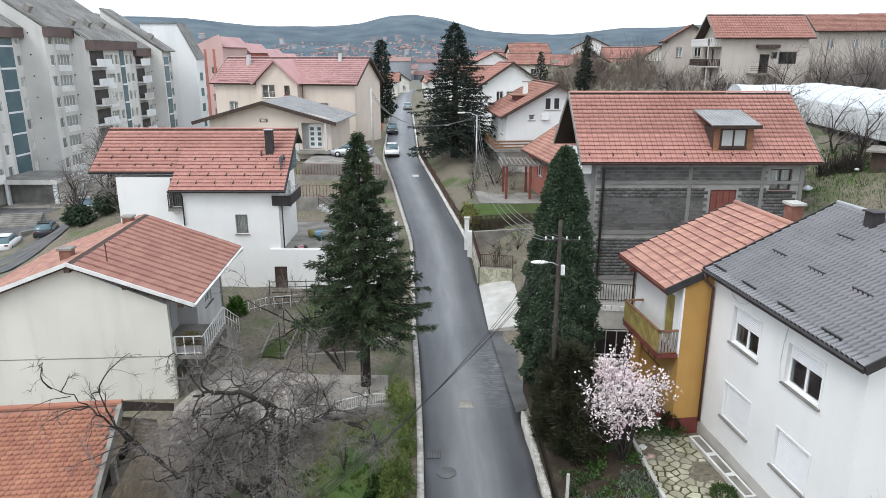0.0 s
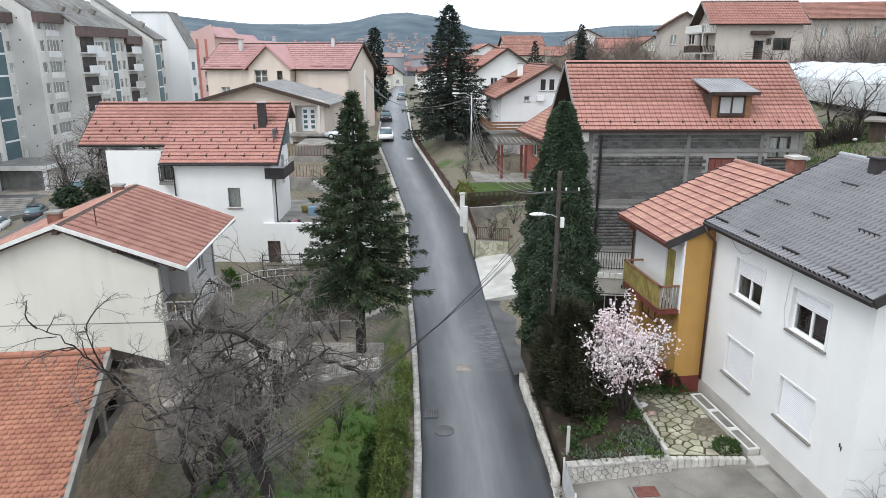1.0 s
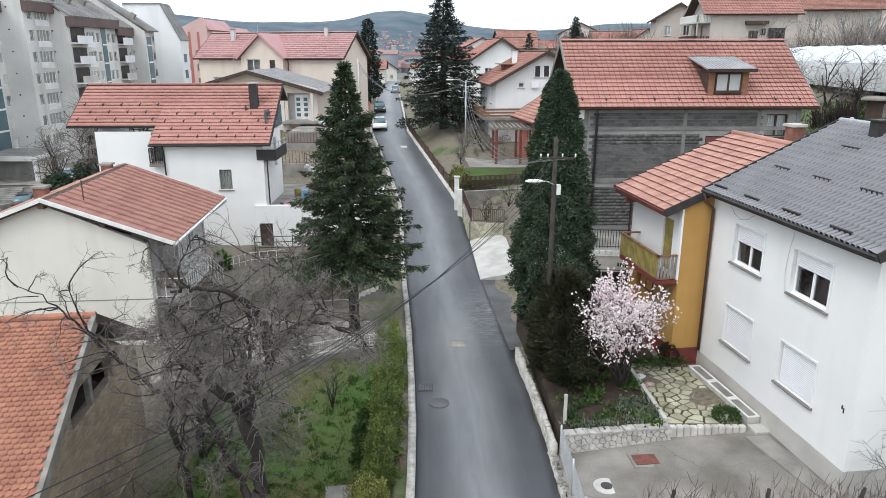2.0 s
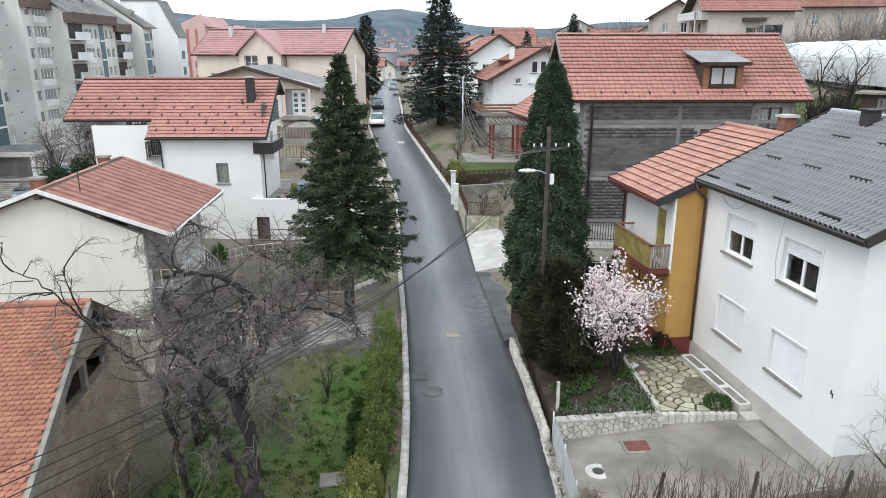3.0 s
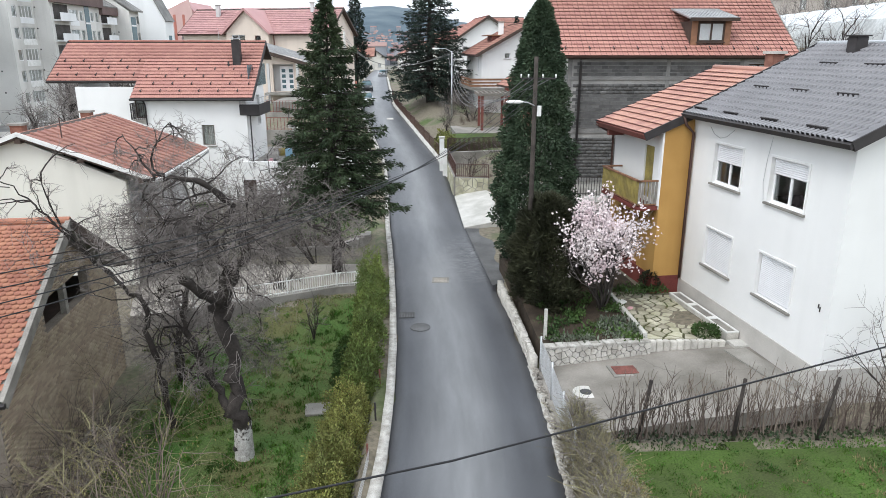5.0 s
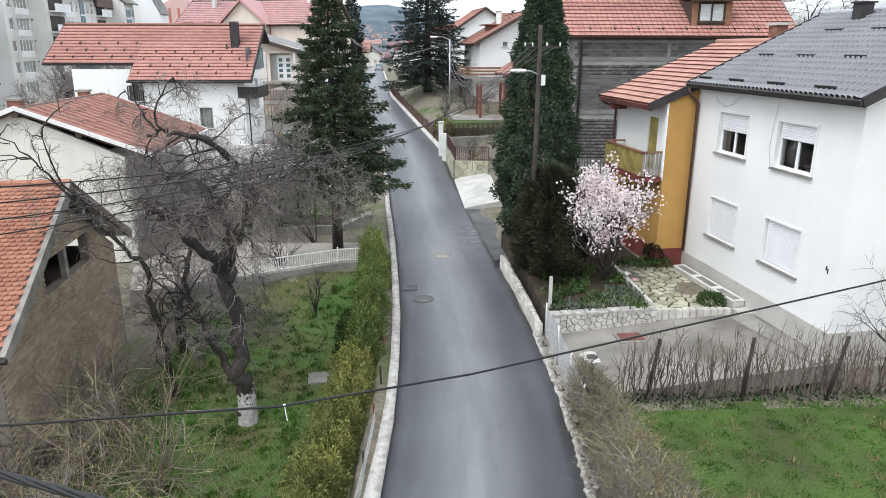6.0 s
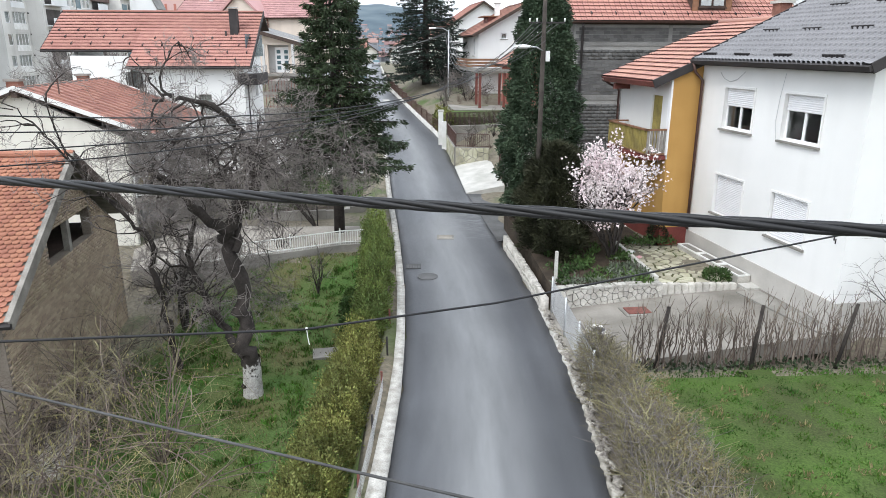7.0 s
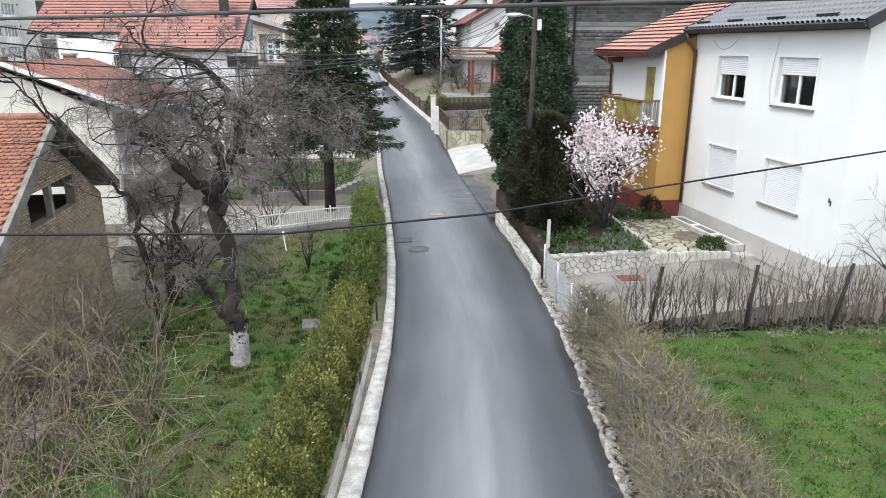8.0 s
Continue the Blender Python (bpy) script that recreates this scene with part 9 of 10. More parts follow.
for x, y in ((27, 44), (30, 46), (33, 50), (36, 56), (25.5, 50), (29.5, 41), (33, 43), (58, 96), (62, 100), (66, 98), (55, 92), (61, 92), (49, 100), (70, 104), (27, 47), (26.5, 53), (28, 58), (64, 95), (68, 93), (52, 96), (72, 98), (59, 88), (75, 96)):
    bare_tree("tree", (x, y, float(ground_z(x, y)) - 0.2), [((0.25 * math.cos(j * 2.1), 0.25 * math.sin(j * 2.1), 1.0), rng.uniform(2.0, 3.2) * (1.0 if y < 80 else 1.5), 0.08) for j in range(3)], 3, "bare tree on the slope by the polytunnels", rng, kids=(3, 5), up=0.2, group="slope trees")
bare_tree("tree", (5.0, 66, 2.6), [((0.3 * math.cos(j * 2.1), 0.3 * math.sin(j * 2.1), 1.0), 1.9, 0.07) for j in range(4)], 3, "bare garden tree beside the lane", rng, kids=(4, 7))
for x, y in ((3.0, 64), (4.5, 70), (2.6, 61), (3.6, 44.6), (5.2, 45.5)):
    bare_tree("shrub", (x, y, float(ground_z(x, y)) + 0.3), [((0.4 * math.cos(j * 2.1), 0.4 * math.sin(j * 2.1), 1.0), 1.4, 0.02) for j in range(8)], 2, "bare reddish shrub in a front garden", rng, category="shrub", kids=(3, 6), group="front garden shrubs")
bare_tree("shrub", (12.9, 14.9, 0.3), [((-0.5, 0.1, 1.0), 1.7, 0.03), ((-0.3, 0.3, 1.0), 2.0, 0.03), ((0.2, 0.1, 1.0), 1.8, 0.03)], 3, "thin bare shrub at the corner of the white house", rng, category="shrub", kids=(4, 6), up=0.1)


def thicket(spots, label, height, rods_each=42, r=0.03, leaf="twig"):
    """Many-stemmed bare bushes nobody could count, as one part."""
    lines = []
    for x, y in spots:
        z = float(ground_z(x, y)) - 0.2
        hh = height * rng.choice([0.45, 0.6, 0.8, 1.0, 1.5]) * rng.uniform(0.8, 1.15)
        for k in range(rods_each):
            az, lean = rng.uniform(0, 6.28), abs(rng.normal(0, 0.42))
            d = np.array([math.cos(az) * lean, math.sin(az) * lean, 1.0])
            base = np.array([x, y, z]) + d * hh * (rng.uniform(0, 0.55) if k > 6 else 0)
            end = base + (d + rng.normal(0, 0.35, 3)) * hh * rng.uniform(0.25, 0.5)
            lines.append(([base, (base + end) / 2 + rng.normal(0, 0.06 * hh, 3), end], np.array([1.0, 0.7, 0.35]) * r * (1.8 if k <= 6 else 0.8)))
    t = thing("thicket", (0, 0, 0), 0, label, "bushes", "", "stuff")
    v, q = rods_mesh(lines, 3)
    npart("stem_growth", v, q, leaf, t, kind="stuff")
    return t


thicket([(rng.uniform(24, 41), rng.uniform(100, 122)) for _ in range(90)] + [(rng.uniform(40, 56), rng.uniform(97, 103)) for _ in range(24)], "brown leafless thicket below the hillside houses", 2.7, 40, 0.028, "twig_warm")
thicket([(rng.uniform(54, 88), rng.uniform(94, 112)) for _ in range(90)], "dense dark leafless thicket beside the hillside houses", 6.0, 60, 0.04)
thicket([(rng.uniform(16, 40), rng.uniform(118, 146)) for _ in range(110)], "bare bushes before the far houses", 4.6, 36, 0.045, "twig_warm")
thicket([(rng.uniform(25.5, 40), rng.uniform(47, 56)) for _ in range(30)], "bare undergrowth below the polytunnels", 2.2, 36, 0.011, "twig_warm")
thicket([(rng.uniform(2.2, 7.5), rng.uniform(64, 92)) for _ in range(26)], "bare garden shrubs beside the lane", 2.0, 40, 0.02)
thicket([(rng.uniform(2.9, 5.6), rng.uniform(43, 49)) for _ in range(9)] + [(rng.uniform(2.6, 7.2), rng.uniform(62, 66)) for _ in range(9)], "bare reddish shrubs in the front gardens", 1.3, 40, 0.012, "twig_warm")
thicket([(rng.uniform(-8.4, -4.4), rng.uniform(44, 62)) for _ in range(22)], "bare shrubs and stalks in the upper gardens", 1.4, 36, 0.012)


def hedge_lumps(name, lumps_at, label, leaf, count, length, width, group=""):
    """A hedge of rounded bushes: (x, y, z0, radius, height)."""
    h = thing(name, (0, 0, 0), 0, label, "hedge", group)
    for x, y, z0, r, ht in lumps_at:
        def shape(a, b):
            az = 2 * np.pi * a
            el = np.arccos(1 - 1.0 * b)
            k = 1 + lumps(np.cos(az) * 2 + x, np.sin(az) * 2 + y, b * 2, 2.4, 0.22)
            up = np.cos(el) ** 0.6
            p = np.stack([x + r * k * np.sin(el) ** 0.7 * np.cos(az), y + r * k * np.sin(el) ** 0.7 * np.sin(az), z0 + ht * k * up], 1)
            n = np.stack([np.sin(el) * np.cos(az), np.sin(el) * np.sin(az), np.cos(el)], 1)
            c = np.stack([np.full_like(az, x), np.full_like(az, y), z0 + ht * 0.4 * up], 1)
            return p, n, c
        bushy("foliage", h, shape, count, length, width, leaf, rng, up=0.25, inner=0.65)
    return h


g0 = -1.45
hedge_lumps("thuja_hedge", [(float(road_x(y)) - HALF - 0.95 - w, y, g0, 0.62 + 0.05 * math.sin(y * 3), ht) for y, ht, w in
            ((26.9, 2.75, 0.05), (25.7, 2.6, 0), (24.6, 2.35, 0.05), (23.5, 2.45, 0), (22.3, 2.2, 0.05), (21.1, 2.35, 0), (20.0, 2.2, 0.05), (18.9, 2.2, 0.1), (17.8, 2.05, 0.1))], "clipped green thuja hedge inside the kerb", "hedge_green", 5000, 0.085, 0.042)
hedge_lumps("privet_hedge", [(float(road_x(y)) - HALF - 1.15 - w, y, g0, 0.72, ht) for y, ht, w in
            ((16.6, 2.0, 0.1), (15.4, 1.95, 0.1), (14.2, 1.9, 0.2), (13.0, 1.9, 0.25), (11.8, 1.85, 0.3), (10.6, 1.8, 0.35), (9.4, 1.8, 0.4), (8.2, 1.75, 0.45), (7.0, 1.7, 0.5))], "loose yellow-green hedge inside the kerb", "hedge_gold", 6500, 0.068, 0.036)
hedge_lumps("ivy_bank", [(-2.35, 20.6, g0, 0.5, 0.6), (-2.45, 21.9, g0, 0.5, 0.7), (-2.5, 23.2, g0, 0.45, 0.6)], "low dark green bushes under the hedge", "herb", 1500, 0.12, 0.07)
hedge_lumps("clipped_hedge", [(float(road_x(y)) + HALF + 0.75, y, float(road_z(y)) + 0.2, 0.6, 1.7) for y in (51.5, 52.6, 53.7, 54.8)], "small clipped yellow-green hedge by the gate", "hedge_gold", 900, 0.16, 0.09)
hedge_lumps("shrub", [(-12.7, 39.2, -0.9, 0.45, 1.5)], "green leafy shrub beside the cream house", "grass", 1200, 0.3, 0.07)

# brown leafless hedge along the lane on the right
bh = thing("bare_hedge", (0, 0, 0), 0, "dense leafless brown hedge beside the lane", "hedge")
lines = []
for k in range(15000):
    y = rng.uniform(2.5, 14.7)
    wide = 0.55 + 1.05 * (1 - smooth(8.0, 14.5, y))
    top = 1.5 - 0.15 * float(smooth(12.5, 14.7, y)) + 0.12 * math.sin(y * 2.1) + 0.08 * math.sin(y * 5.3)
    a = rng.uniform(0, 1)
    x = float(road_x(y)) + HALF + 0.24 + a * wide
    dome = 1 - 0.35 * abs(2 * a - 1) ** 2.5
    z0 = rng.uniform(0.05, 0.92) * top * dome
    L_ = rng.uniform(0.16, 0.5)
    d = np.array([rng.normal(0, 0.55) + 0.5 * (a - 0.5), rng.normal(0, 0.55), rng.uniform(0.2, 1.0)])
    p0 = np.array([x, y, z0])
    p1 = p0 + d * L_ * 0.5 + rng.normal(0, 0.035, 3)
    p2 = p0 + d * L_ + rng.normal(0, 0.06, 3)
    p2[2] = min(p2[2], top * dome + rng.uniform(-0.05, 0.16))
    lines.append(([p0, p1, p2], np.array([0.0062, 0.0048, 0.0026]) * rng.uniform(0.7, 1.3)))
v, q = rods_mesh(lines[:9000], 3)
npart("fine_branching", v, q, "twig_pale", bh, kind="stuff")
v, q = rods_mesh(lines[9000:], 3)
npart("fine_branching", v, q, "twig", bh, kind="stuff")
lines = []
for _ in range(260):
    y = rng.uniform(2.5, 14.6)
    x = float(road_x(y)) + HALF + 0.3 + rng.uniform(0, 1) * (0.5 + 0.9 * float(1 - smooth(8.0, 14.5, y)))
    lines.append(([(x, y, 0), (x + rng.normal(0, 0.08), y + rng.normal(0, 0.08), 0.6), (x + rng.normal(0, 0.15), y + rng.normal(0, 0.15), 1.15)], [0.014, 0.011, 0.007]))
v, q = rods_mesh(lines, 5)
npart("stem_growth", v, q, "twig", bh, kind="stuff")
# old dry flower heads and a few live leaves in it
cl = np.column_stack([rng.uniform(0.3, 1.3, 26), rng.uniform(6.5, 11.5, 26)])
hp = np.repeat(cl, 34, axis=0) + rng.normal(0, 0.09, (26 * 34, 2))
hp = np.column_stack([road_x(hp[:, 1]) + HALF + 0.24 + hp[:, 0], hp[:, 1], 1.35 + rng.uniform(0, 0.22, len(hp))])
v, q = quads_cloud(hp, np.tile((0, 0, 1.0), (len(hp), 1)), 0.05, 0.035, rng, 0.8)
npart("seed_head", v, q, "grass_dry", bh, "pale dry seed heads", kind="stuff")

# pollarded stem hedge with stakes across the lawn's end
sh = thing("stem_hedge", (0, 0, 0), 0, "row of bare upright stems, a cut-back hedge on the lawn's edge", "hedge")
lines = []
for i in range(230):
    x = 5.0 + 8.6 * (i + rng.uniform(-0.3, 0.3)) / 230
    y = 14.55 + 0.02 * (x - 5) + rng.normal(0, 0.09)
    h = rng.uniform(0.85, 1.7)
    p = [np.array([x, y, 0.1])]
    for k in range(5):
        p.append(p[-1] + np.array([rng.normal(0, 0.05), rng.normal(0, 0.05), h / 5]))
    lines.append((p, np.array([0.018, 0.016, 0.013, 0.011, 0.008, 0.005]) * rng.uniform(0.5, 1.2)))
    for _ in range(rng.integers(2, 6)):
        j = rng.integers(2, 6)
        e = p[j] + np.array([rng.normal(0, 0.13), rng.normal(0, 0.10), rng.uniform(0.18, 0.5)])
        lines.append(([p[j], (p[j] + e) / 2 + rng.normal(0, 0.02, 3), e], [0.008, 0.006, 0.003]))
v, q = rods_mesh(lines, 5)
npart("stem_growth", v, q, "twig_warm", sh, kind="stuff")
for x, lean in ((5.75, 0.1), (8.15, 0.06), (10.45, 0.16), (12.6, 0.1)):
    rod("stake", [(x - lean, 14.5, -0.1), (x + lean, 14.5, 1.75)], [0.055, 0.045], "bark", sh, sides=6)
pos = np.stack([rng.uniform(4.9, 13.5, 700), 14.5 + rng.normal(0, 0.14, 700), 0.08 + np.abs(rng.normal(0, 0.08, 700))], 1)
v, q = quads_cloud(pos, rng.normal(0, 0.5, pos.shape) + (0, 0, 0.8), 0.11, 0.08, rng, 0.4)
npart("ivy", v, q, "spruce", sh, kind="stuff")

# flower bed plants
bp_ = thing("bed_plants", (0, 0, 0), 0, "low green and grey herbs in the flower bed", "plants", "", "stuff")
for leafm, n, (x0, x1, y0, y1) in (("herb", 2600, (4.3, 7.2, 19.3, 23.5)), ("herb_grey", 900, (6.2, 7.3, 19.5, 21.0)), ("herb", 500, (7.5, 9.5, 23.4, 24.0)), ("herb_grey", 240, (4.3, 6.0, 19.2, 19.6))):
    cl = np.stack([rng.uniform(x0, x1, 60), rng.uniform(y0, y1, 60)], 1)
    ii = rng.integers(0, 60, n)
    xy = cl[ii] + rng.normal(0, 0.11, (n, 2))
    pos = np.column_stack([xy, 0.60 + 0.02 * (xy[:, 1] - 19) + np.abs(rng.normal(0, 0.09, n))])
    v, q = quads_cloud(pos, rng.normal(0, 0.5, pos.shape) + (0, 0, 0.7), 0.14, 0.06, rng, 0.3)
    npart("leaves", v, q, leafm, bp_, kind="stuff")
hedge_lumps("shrub", [(9.55, 19.95, 0.5, 0.42, 0.35)], "low green cushion shrub at the path's corner", "herb", 900, 0.1, 0.05)
for x, y, z, w, m, lab in ((7.62, 22.9, 0.56, 0.42, "paint_white", "crumpled white plastic bag by the path"), (8.2, 24.25, 0.58, 0.34, "tank_blue", "teal plastic bag beside the ochre wall"), (7.75, 22.3, 0.56, 0.22, "blossom_pink", "small red and white bag by the path")):
    bag = thing("plastic_bag", (x, y, z), 25, lab, "bag", "garden bags")
    bm = bmesh.new()
    bmesh.ops.create_icosphere(bm, subdivisions=2, radius=w * 0.5)
    for vv in bm.verts:
        vv.co = Vector((vv.co.x * 1.2, vv.co.y * 0.8, max(-0.05, vv.co.z * 0.6))) * (1 + 0.22 * math.sin(17 * vv.co.x + 13 * vv.co.z) * math.cos(15 * vv.co.y))
    part("sack", bm, m, bag, smooth=True)
rose = thing("potted_shrub", (9.0, 24.0, 0.55), 0, "dark rounded shrub by the ochre wall", "shrub")
bushy("foliage", rose, lambda a, b: (np.stack([0.35 * np.cos(6.28 * a) * np.sin(3 * b), 0.35 * np.sin(6.28 * a) * np.sin(3 * b), 0.45 - 0.4 * np.cos(3 * b)], 1), np.stack([np.cos(6.28 * a), np.sin(6.28 * a), 0.3 + 0 * a], 1), np.stack([0 * a, 0 * a, 0.4 + 0 * a], 1)), 900, 0.12, 0.05, "yew", rng)

pl_ = thing("planter_plants", (-12.02, 29.95, 1.8), 0, "dry straw-coloured plants in the balcony planter", "plants")
bushy("foliage", pl_, lambda a, b: (np.stack([0.5 * np.cos(6.28 * a) * np.sin(1.57 * b), 0.55 * np.sin(6.28 * a) * np.sin(1.57 * b), 0.45 * np.cos(1.57 * b)], 1), np.stack([np.cos(6.28 * a), np.sin(6.28 * a), 0.4 + 0 * a], 1), np.stack([0 * a, 0 * a, 0 * a], 1)), 700, 0.22, 0.03, "grass_dry", rng)

# grass: blades over the lawns, stuff
def lawn(name, n, area, label, leafm, h=0.09, keep=None):
    x0, x1, y0, y1 = area
    xy = np.column_stack([rng.uniform(x0, x1, n), rng.uniform(y0, y1, n)])
    tuft = lumps(xy[:, 0] * 2, xy[:, 1] * 2, xy[:, 0] * 0.7, 2.0, 1.0)
    ok = np.abs(xy[:, 0] - road_x(xy[:, 1])) > 2.75
    if keep:
        ok &= keep(xy[:, 0], xy[:, 1])
    xy, tuft = xy[ok], tuft[ok]
    pos = np.column_stack([xy, ground_z(xy[:, 0], xy[:, 1]) + 0.0])
    ll = h * (1 + 0.55 * tuft)
    v, q = quads_cloud(pos, rng.normal(0, 0.45, pos.shape) + (0, 0, 1.0), np.maximum(0.03, ll), 0.03, rng, 0.1)
    ob = npart(name, v, q, leafm)
    return tagged(ob, label, "grass", "", "stuff")


def turf(name, x0, x1, y0, y1, label, keep=None, step=0.35, material="turf"):
    """A thin sheet of turf that follows the ground."""
    xs, ys = np.arange(x0, x1, step), np.arange(y0, y1, step)
    X, Y = np.meshgrid(xs, ys)
    ok = np.abs(X - road_x(Y)) > 2.62
    if keep:
        ok &= keep(X, Y)
    Z = ground_z(X, Y) + 0.055
    idx = np.arange(X.size).reshape(X.shape)
    good = ok[:-1, :-1] & ok[1:, :-1] & ok[:-1, 1:] & ok[1:, 1:]
    Q = np.stack([idx[:-1, :-1], idx[:-1, 1:], idx[1:, 1:], idx[1:, :-1]], -1)[good]
    ob = npart(name, np.stack([X.ravel(), Y.ravel(), Z.ravel()], 1), Q, material, smooth=True)
    return tagged(ob, label, "lawn", "", "structure")


turf("lawn", 3.9, 18.0, 2.0, 14.6, "bright green mown lawn behind the bare hedge", keep=lambda x, y: y < 14.2 + 0.12 * np.sin(x * 1.7) + 0.1 * np.sin(x * 4.1))
turf("lawn", -8.5, -1.4, 5.0, 27.2, "green and yellowish turf of the lower garden", keep=lambda x, y: y < 28.4 + 0.6 * (x + 2.4), material="turf_moss")
lawn("lawn_grass", 130000, (4.4, 16.0, 3.0, 14.4), "bright green lawn grass beside the bare hedge", "grass", 0.075, keep=lambda x, y: y < 14.2 + 0.12 * np.sin(x * 1.7) + rng.uniform(-0.4, 0.3, len(x)))
lawn("lawn_grass", 52000, (-10.5, -1.6, 6.0, 27.5), "green and yellowish garden grass below the lane", "grass_moss", 0.10, keep=lambda x, y: (x > -8.5 + 0.5 * np.sin(y * 1.3)) | (y > 23.5))
lawn("dry_grass", 20000, (-10.5, -2.2, 6.0, 27.5), "dry straw-coloured grass among the fruit trees", "grass_dry", 0.13, keep=lambda x, y: ((x > -8.8) | (y > 23.5)) & ((np.sin(x * 1.1) + np.cos(y * 0.9) > 0.2) | ((y > 17.5) & (np.sin(x * 2.3 + y) > -0.3))))
def tufts(name, n, area, label, leafm, h, each=38):
    """Coarse clumps of grass standing out of a lawn."""
    x0, x1, y0, y1 = area
    c = np.column_stack([rng.uniform(x0, x1, n), rng.uniform(y0, y1, n)])
    c = c[np.abs(c[:, 0] - road_x(c[:, 1])) > 3.6]
    size = np.repeat(rng.uniform(0.5, 1.4, len(c)), each)
    xy = np.repeat(c, each, axis=0) + rng.normal(0, 0.07, (len(c) * each, 2)) * size[:, None]
    pos = np.column_stack([xy, ground_z(xy[:, 0], xy[:, 1]) + 0.03])
    v, q = quads_cloud(pos, rng.normal(0, 0.6, pos.shape) + (0, 0, 1.0), h * size, 0.026, rng, 0.15)
    return tagged(npart(name, v, q, leafm), label, "grass", "", "stuff")


tufts("grass_tufts", 500, (4.6, 16.0, 3.0, 13.6), "coarse grass clumps in the lawn", "grass", 0.085, 26)
tufts("grass_tufts", 260, (4.6, 16.0, 3.0, 13.6), "dry straw-coloured clumps in the lawn", "grass_dry", 0.11, 24)
tufts("grass_tufts", 700, (-8.4, -2.0, 7.0, 26.5), "coarse grass clumps in the lower garden", "grass", 0.13)
lawn("lawn_grass", 9000, (-8.5, -3.0, 34.5, 42.0), "garden grass between the houses", "grass", 0.16)
lawn("lawn_grass", 14000, (21.8, 36.0, 36.0, 48.0), "grass slope behind the block house", "grass", 0.25)

# ---- pieces: stones, blocks, bricks, tiles ----
def clip_poly(poly, p, n):
    """Keeps the side of the polygon where (q - p) . n <= 0."""
    out_ = []
    for a, b in zip(poly, poly[1:] + poly[:1]):
        da, db = (a[0] - p[0]) * n[0] + (a[1] - p[1]) * n[1], (b[0] - p[0]) * n[0] + (b[1] - p[1]) * n[1]
        if da <= 0:
            out_.append(a)
        if da * db < 0:
            k = da / (da - db)
            out_.append((a[0] + (b[0] - a[0]) * k, a[1] + (b[1] - a[1]) * k))
    return out_


def cells(points, outline, gap):
    """Cracked paving: the cells round scattered points, drawn in by half the joint."""
    res = []
    for i, p in enumerate(points):
        poly = list(outline)
        for j, q in enumerate(points):
            if i == j or math.hypot(q[0] - p[0], q[1] - p[1]) > 1.6:
                continue
            d = math.hypot(q[0] - p[0], q[1] - p[1])
            n = ((q[0] - p[0]) / d, (q[1] - p[1]) / d)
            mpt = ((p[0] + q[0]) / 2 - n[0] * gap / 2, (p[1] + q[1]) / 2 - n[1] * gap / 2)
            poly = clip_poly(poly, mpt, n)
            if len(poly) < 3:
                break
        if len(poly) >= 3:
            res.append(poly)
    return res


def scatter(rr, outline, n, dmin):
    xs, ys = [p[0] for p in outline], [p[1] for p in outline]
    pts = []
    tries = 0
    while len(pts) < n and tries < 20000:
        tries += 1
        p = (rr.uniform(min(xs), max(xs)), rr.uniform(min(ys), max(ys)))
        inside = all((b[0] - a[0]) * (p[1] - a[1]) - (b[1] - a[1]) * (p[0] - a[0]) > 0 for a, b in zip(outline, outline[1:] + outline[:1]))
        if inside and all(math.hypot(p[0] - q[0], p[1] - q[1]) > dmin for q in pts):
            pts.append(p)
    return pts


def stone_piece(name, poly, f, t0, t1, material, parent, rr, chamfer=0.012):
    cx, cy = sum(p[0] for p in poly) / len(poly), sum(p[1] for p in poly) / len(poly)
    bm = bmesh.new()
    lo = [bm.verts.new(f @ Vector((x, y, t0))) for x, y in poly]
    h = t1 + rr.uniform(-0.008, 0.008)
    mid_ = [bm.verts.new(f @ Vector((x, y, h - chamfer))) for x, y in poly]
    hi = [bm.verts.new(f @ Vector((cx + (x - cx) * 0.93, cy + (y - cy) * 0.93, h + rr.uniform(-0.004, 0.004)))) for x, y in poly]
    n = len(poly)
    for a, b in ((lo, mid_), (mid_, hi)):
        for i in range(n):
            bm.faces.new((a[i], a[(i + 1) % n], b[(i + 1) % n], b[i]))
    bm.faces.new(hi)
    return part(name, bm, material, parent)


rr = random.Random(4)
outline = [(7.48, 19.66), (9.88, 19.60), (9.66, 23.66), (7.40, 23.86)]
for poly in cells(scatter(rr, outline, 84, 0.262), outline, 0.075):
    stone_piece("flagstone", poly, ID, 0.45, 0.565, "stone_flag", path_bed, rr)
# bed wall of pale rubble, towards the driveway
bed_wall = thing("stone_wall", (0, 0, 0), 0, "low wall of pale irregular stones round the flower bed", "wall")
fw_ = wframe((4.02, 18.86), (7.5, 19.24))
LW = math.hypot(3.48, 0.38)
one_box("core", (0, LW, -0.3, 0.0, -0.3, 0.60), "concrete_dark", bed_wall, f=fw_)
vert = fw_ @ Matrix(((1, 0, 0, 0), (0, 0, 1, 0), (0, 1, 0, 0), (0, 0, 0, 1)))
outline = [(0.0, -0.06), (LW, 0.20), (LW, 0.62), (0.0, 0.66)]
for poly in cells(scatter(rr, outline, 62, 0.16), outline, 0.022):
    stone_piece("stone", poly, vert, -0.05, 0.045, "stone_pale", bed_wall, rr)
for i in range(9):
    one_box("cap_stone", (i * LW / 9 + 0.01, (i + 1) * LW / 9 - 0.01, -0.28, 0.06, 0.60, 0.67 + rr.uniform(-0.02, 0.02)), "concrete_kerb", bed_wall, f=fw_, bevel=0.012)
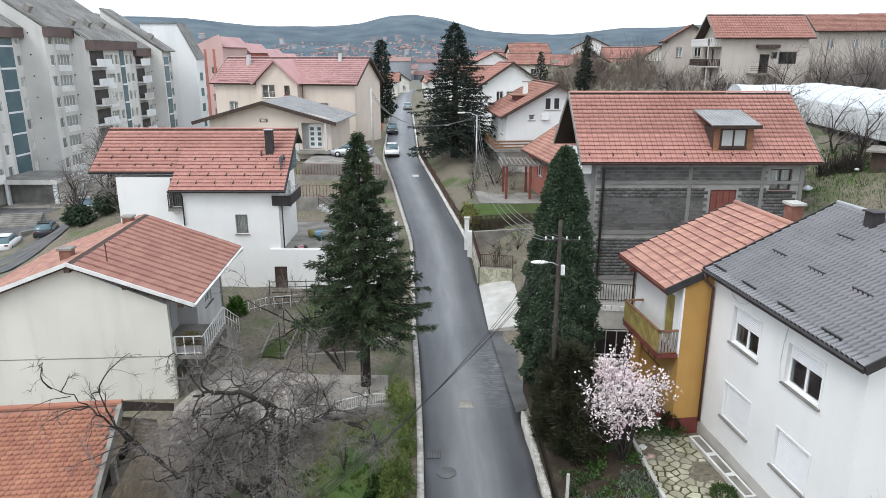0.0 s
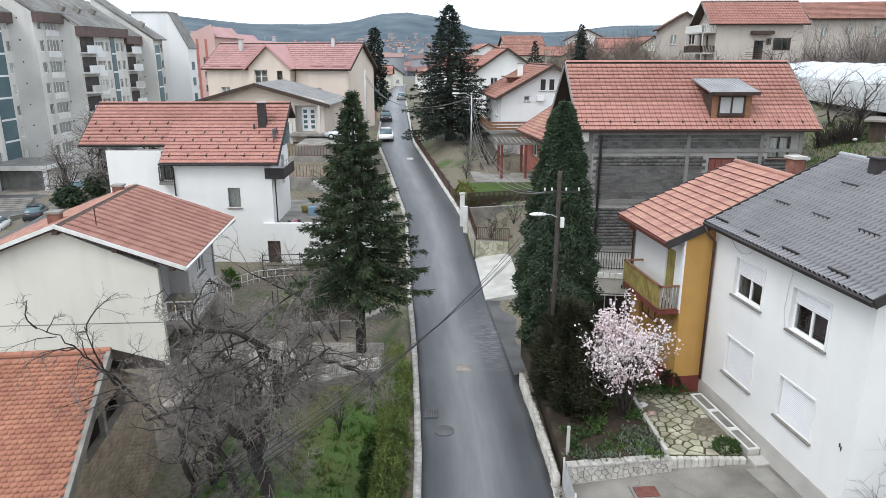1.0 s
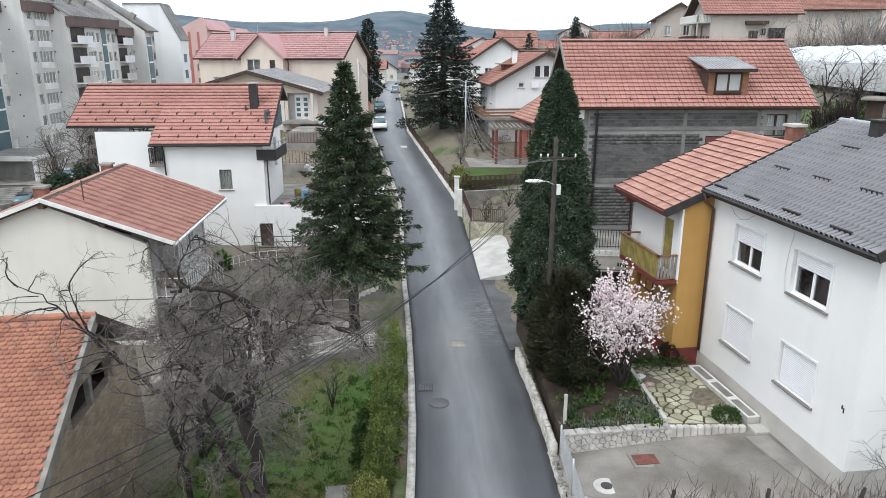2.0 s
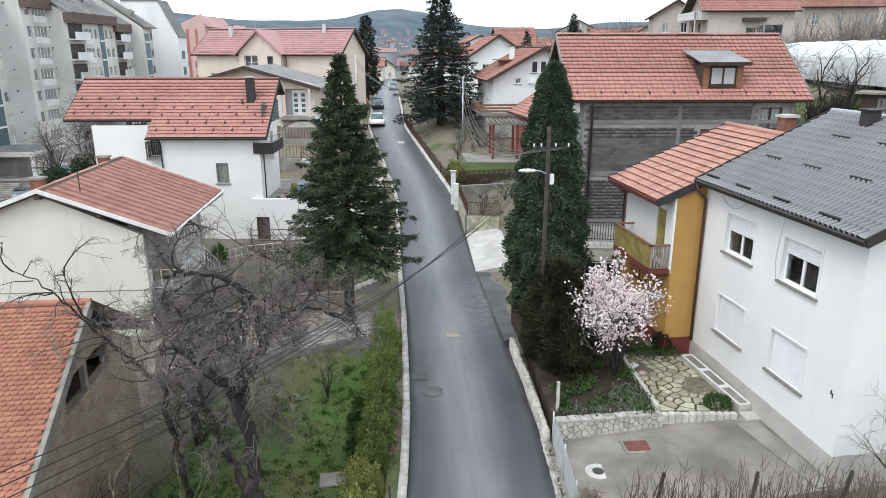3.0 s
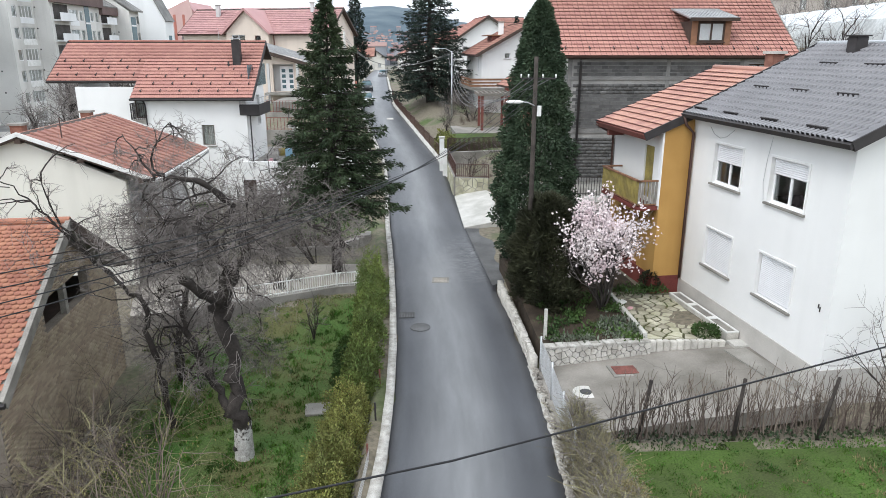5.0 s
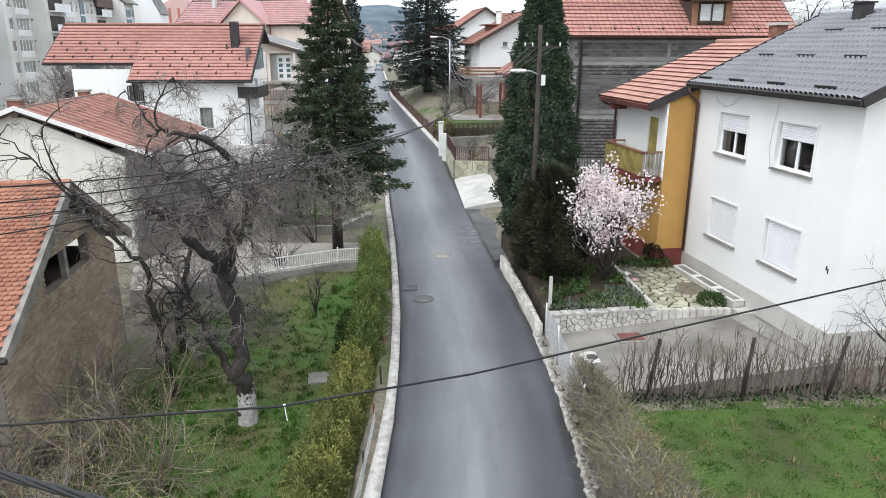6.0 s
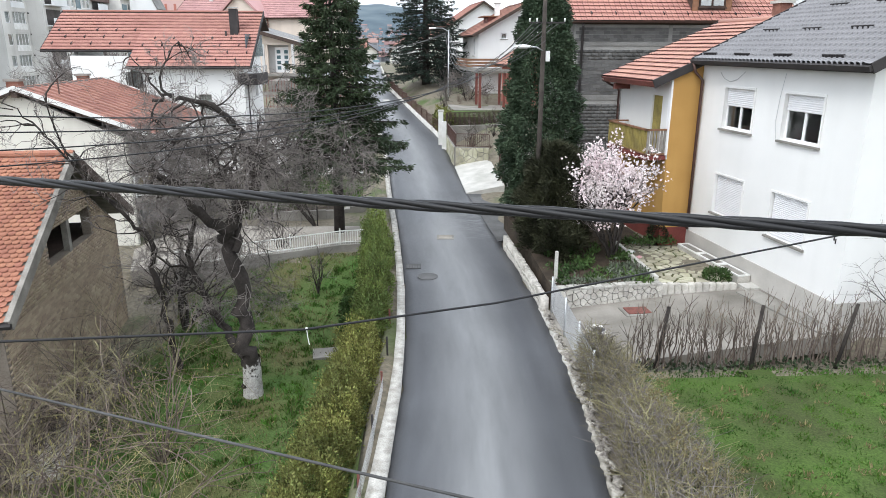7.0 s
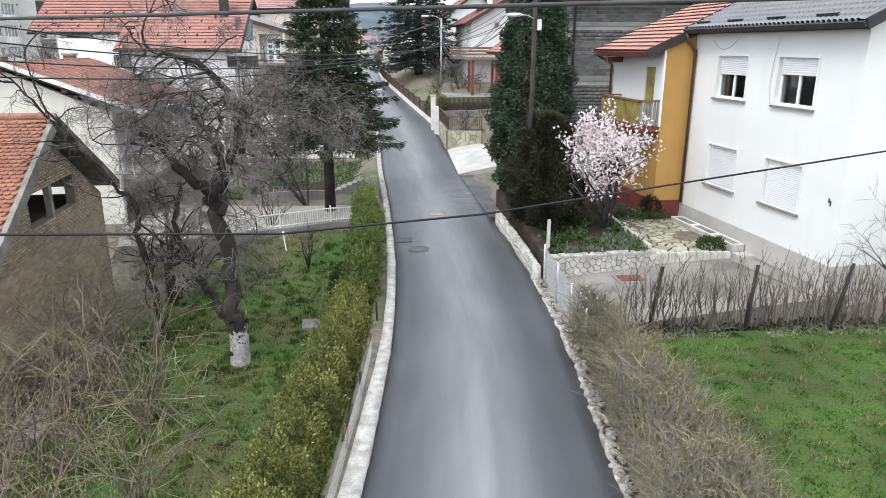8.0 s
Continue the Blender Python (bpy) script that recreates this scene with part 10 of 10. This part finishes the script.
fr_ = wframe((7.52, 19.42), (9.95, 19.40))
for i in range(11):
    one_box("rim_stone", (i * 0.224, i * 0.224 + 0.21, -0.1, 0.1, 0.1, 0.58 + rr.uniform(0, 0.03)), "stone_pale", rim, f=fr_, bevel=0.02)
# rubble of the garden wall up the lane
for a, b in (((2.45, 42.3), (2.25, 48.5)), ((4.5, 41.9), (2.45, 42.3))):
    fq = wframe(b, a) if a[0] < 2.5 and b[0] < 2.5 else wframe(b, a)
    L_ = (Vector(b) - Vector(a)).length
    for side in (1, -1):
        vq = fq @ Matrix(((1, 0, 0, 0), (0, 0, side, 0), (0, 1, 0, 0), (0, 0, 0, 1)))
        outline = [(0.0, 0.5), (L_, 0.5), (L_, 1.74), (0.0, 1.74)]
        for poly in cells(scatter(rr, outline, int(L_ * 9), 0.25), outline, 0.04):
            stone_piece("stone", poly, vq, 0.1, 0.175, "stone_flag", swall, rr)

# grey blocks of the unfinished house: laid in courses between the concrete beams
block_mesh = bpy.data.meshes.new("block")
bmb = bmesh.new()
box(bmb, 0.006, 0.384, -0.02, 0.01, 0.010, 0.178)
bmesh.ops.recalc_face_normals(bmb, faces=bmb.faces)
bmb.to_mesh(block_mesh)
bmb.free()
block_mesh.materials.append(M["block"])
M["block_far"] = mat("block_far", (0.125, 0.123, 0.12), (0.078, 0.077, 0.075), scale=1.2, rough=0.95, bump=0.5, bscale=50, vary=0.28, fine=0.2, island=True)
made, far_v, far_q = 0, [], []
bv = np.array([v.co[:] for v in block_mesh.vertices])
bq = np.array([p.vertices[:] for p in block_mesh.polygons])
for z0, z1 in ((8.14, 9.02), (5.24, 7.84), (2.44, 4.90)):
    for r in range(int((z1 - z0) / 0.19)):
        z = z0 + r * 0.19
        for c in range(31):
            x = 0.29 + c * 0.39 + (r % 2) * 0.19
            if x > 11.4 or any(u0 - 0.39 < x < u1 and v0 - 0.19 < z < v1 for u0, u1, v0, v1 in holes_b):
                continue
            y = rr.uniform(-0.008, 0.006)
            if made < 300 and z > 5.2 and x < 9.7:
                b_ = new("block", block_mesh)
                b_.parent = block_house
                b_.location = (x, y, z)
                made += 1
            else:
                far_q.append(bq + len(far_v) * 8)
                far_v.append(bv + (x, y, z))
npart("blockwork", np.concatenate(far_v), np.concatenate(far_q), "block_far", block_house, kind="stuff")

# tan bricks of the outhouse gable
brick_mesh = bpy.data.meshes.new("brick")
bmb = bmesh.new()
box(bmb, -0.01, 0.022, 0.005, 0.245, 0.005, 0.070)
bmesh.ops.recalc_face_normals(bmb, faces=bmb.faces)
bmb.to_mesh(brick_mesh)
bmb.free()
brick_mesh.materials.append(M["brick_tan"])
M["brick_tan_far"] = mat("brick_tan_far", (0.42, 0.34, 0.25), (0.31, 0.245, 0.178), scale=1.5, rough=0.9, bump=0.4, bscale=50, vary=0.18, fine=0.15, island=True)
bv = np.array([v.co[:] for v in brick_mesh.vertices])
bq = np.array([p.vertices[:] for p in brick_mesh.polygons])
made, far_v, far_q = 0, [], []
for r in range(88):
    z = -2.1 + r * 0.075
    for c in range(36):
        y = -4.58 + c * 0.25 + (r % 2) * 0.125
        if y > 3.86 or z + 0.09 > min(gable_line(y), gable_line(y + 0.25)) or any(v0 - 0.07 < z < v1 and u0 - 0.24 < y < u1 for u0, u1, v0, v1 in GABLE_OPEN):
            continue
        if made < 300 and z > 0.9:
            b_ = new("brick", brick_mesh)
            b_.parent = outhouse
            b_.location = (-0.42, y, z)
            made += 1
        else:
            far_q.append(bq + len(far_v) * 8)
            far_v.append(bv + (-0.42 + rr.uniform(-0.003, 0.003), y, z))
npart("brickwork", np.concatenate(far_v), np.concatenate(far_q), "brick_tan_far", outhouse, kind="stuff")

# roof tiles
tile_slope(out_roof, sfa, 7.93, SL - 0.05, "beaver", 0.172, 0.15, "tile_beaver_far", 300, piece_material="tile_beaver", seed=3)
tile_slope(out_roof, sfb, 8.0, SL - 0.45, "beaver", 0.172, 0.15, "tile_beaver_far", 0, seed=4)
tile_slope(ochre_roof, ofa, 4.72, OL, "roll", 0.24, 0.36, "tile_orange", 300, piece_material="tile_orange_piece", seed=5)
tile_slope(cream_roof, crf, 9.77, CL, "rib", 0.65, 0.36, "tile_rust", 300, piece_material="tile_rust_piece", seed=6)
tile_slope(cream_roof, clf, 9.77, CL, "flat", 0.40, 0.40, "tile_orange", 0, seed=7)
tile_slope(long_roof, lf, 7.5, LS, "flat", 0.30, 0.345, "tile_red", 300, piece_material="tile_red_piece", seed=8)
tile_slope(long_roof, slope_frame((-1.4, -0.52, 6.63), (1, 0, 0), (0, 5.1, 3.45)), 5.65, LS, "flat", 0.30, 0.345, "tile_red", 0, inside=lambda x, y: y > k_left, seed=9)
snow_hooks(long_roof, lf, 7.5, 4, gap=1.2, y0=0.6, dy=0.75)
snow_hooks(long_roof, slope_frame((-1.4, -0.52, 6.63), (1, 0, 0), (0, 5.1, 3.45)), 5.65, 3, gap=1.2, y0=k_left + 0.5, dy=0.75)
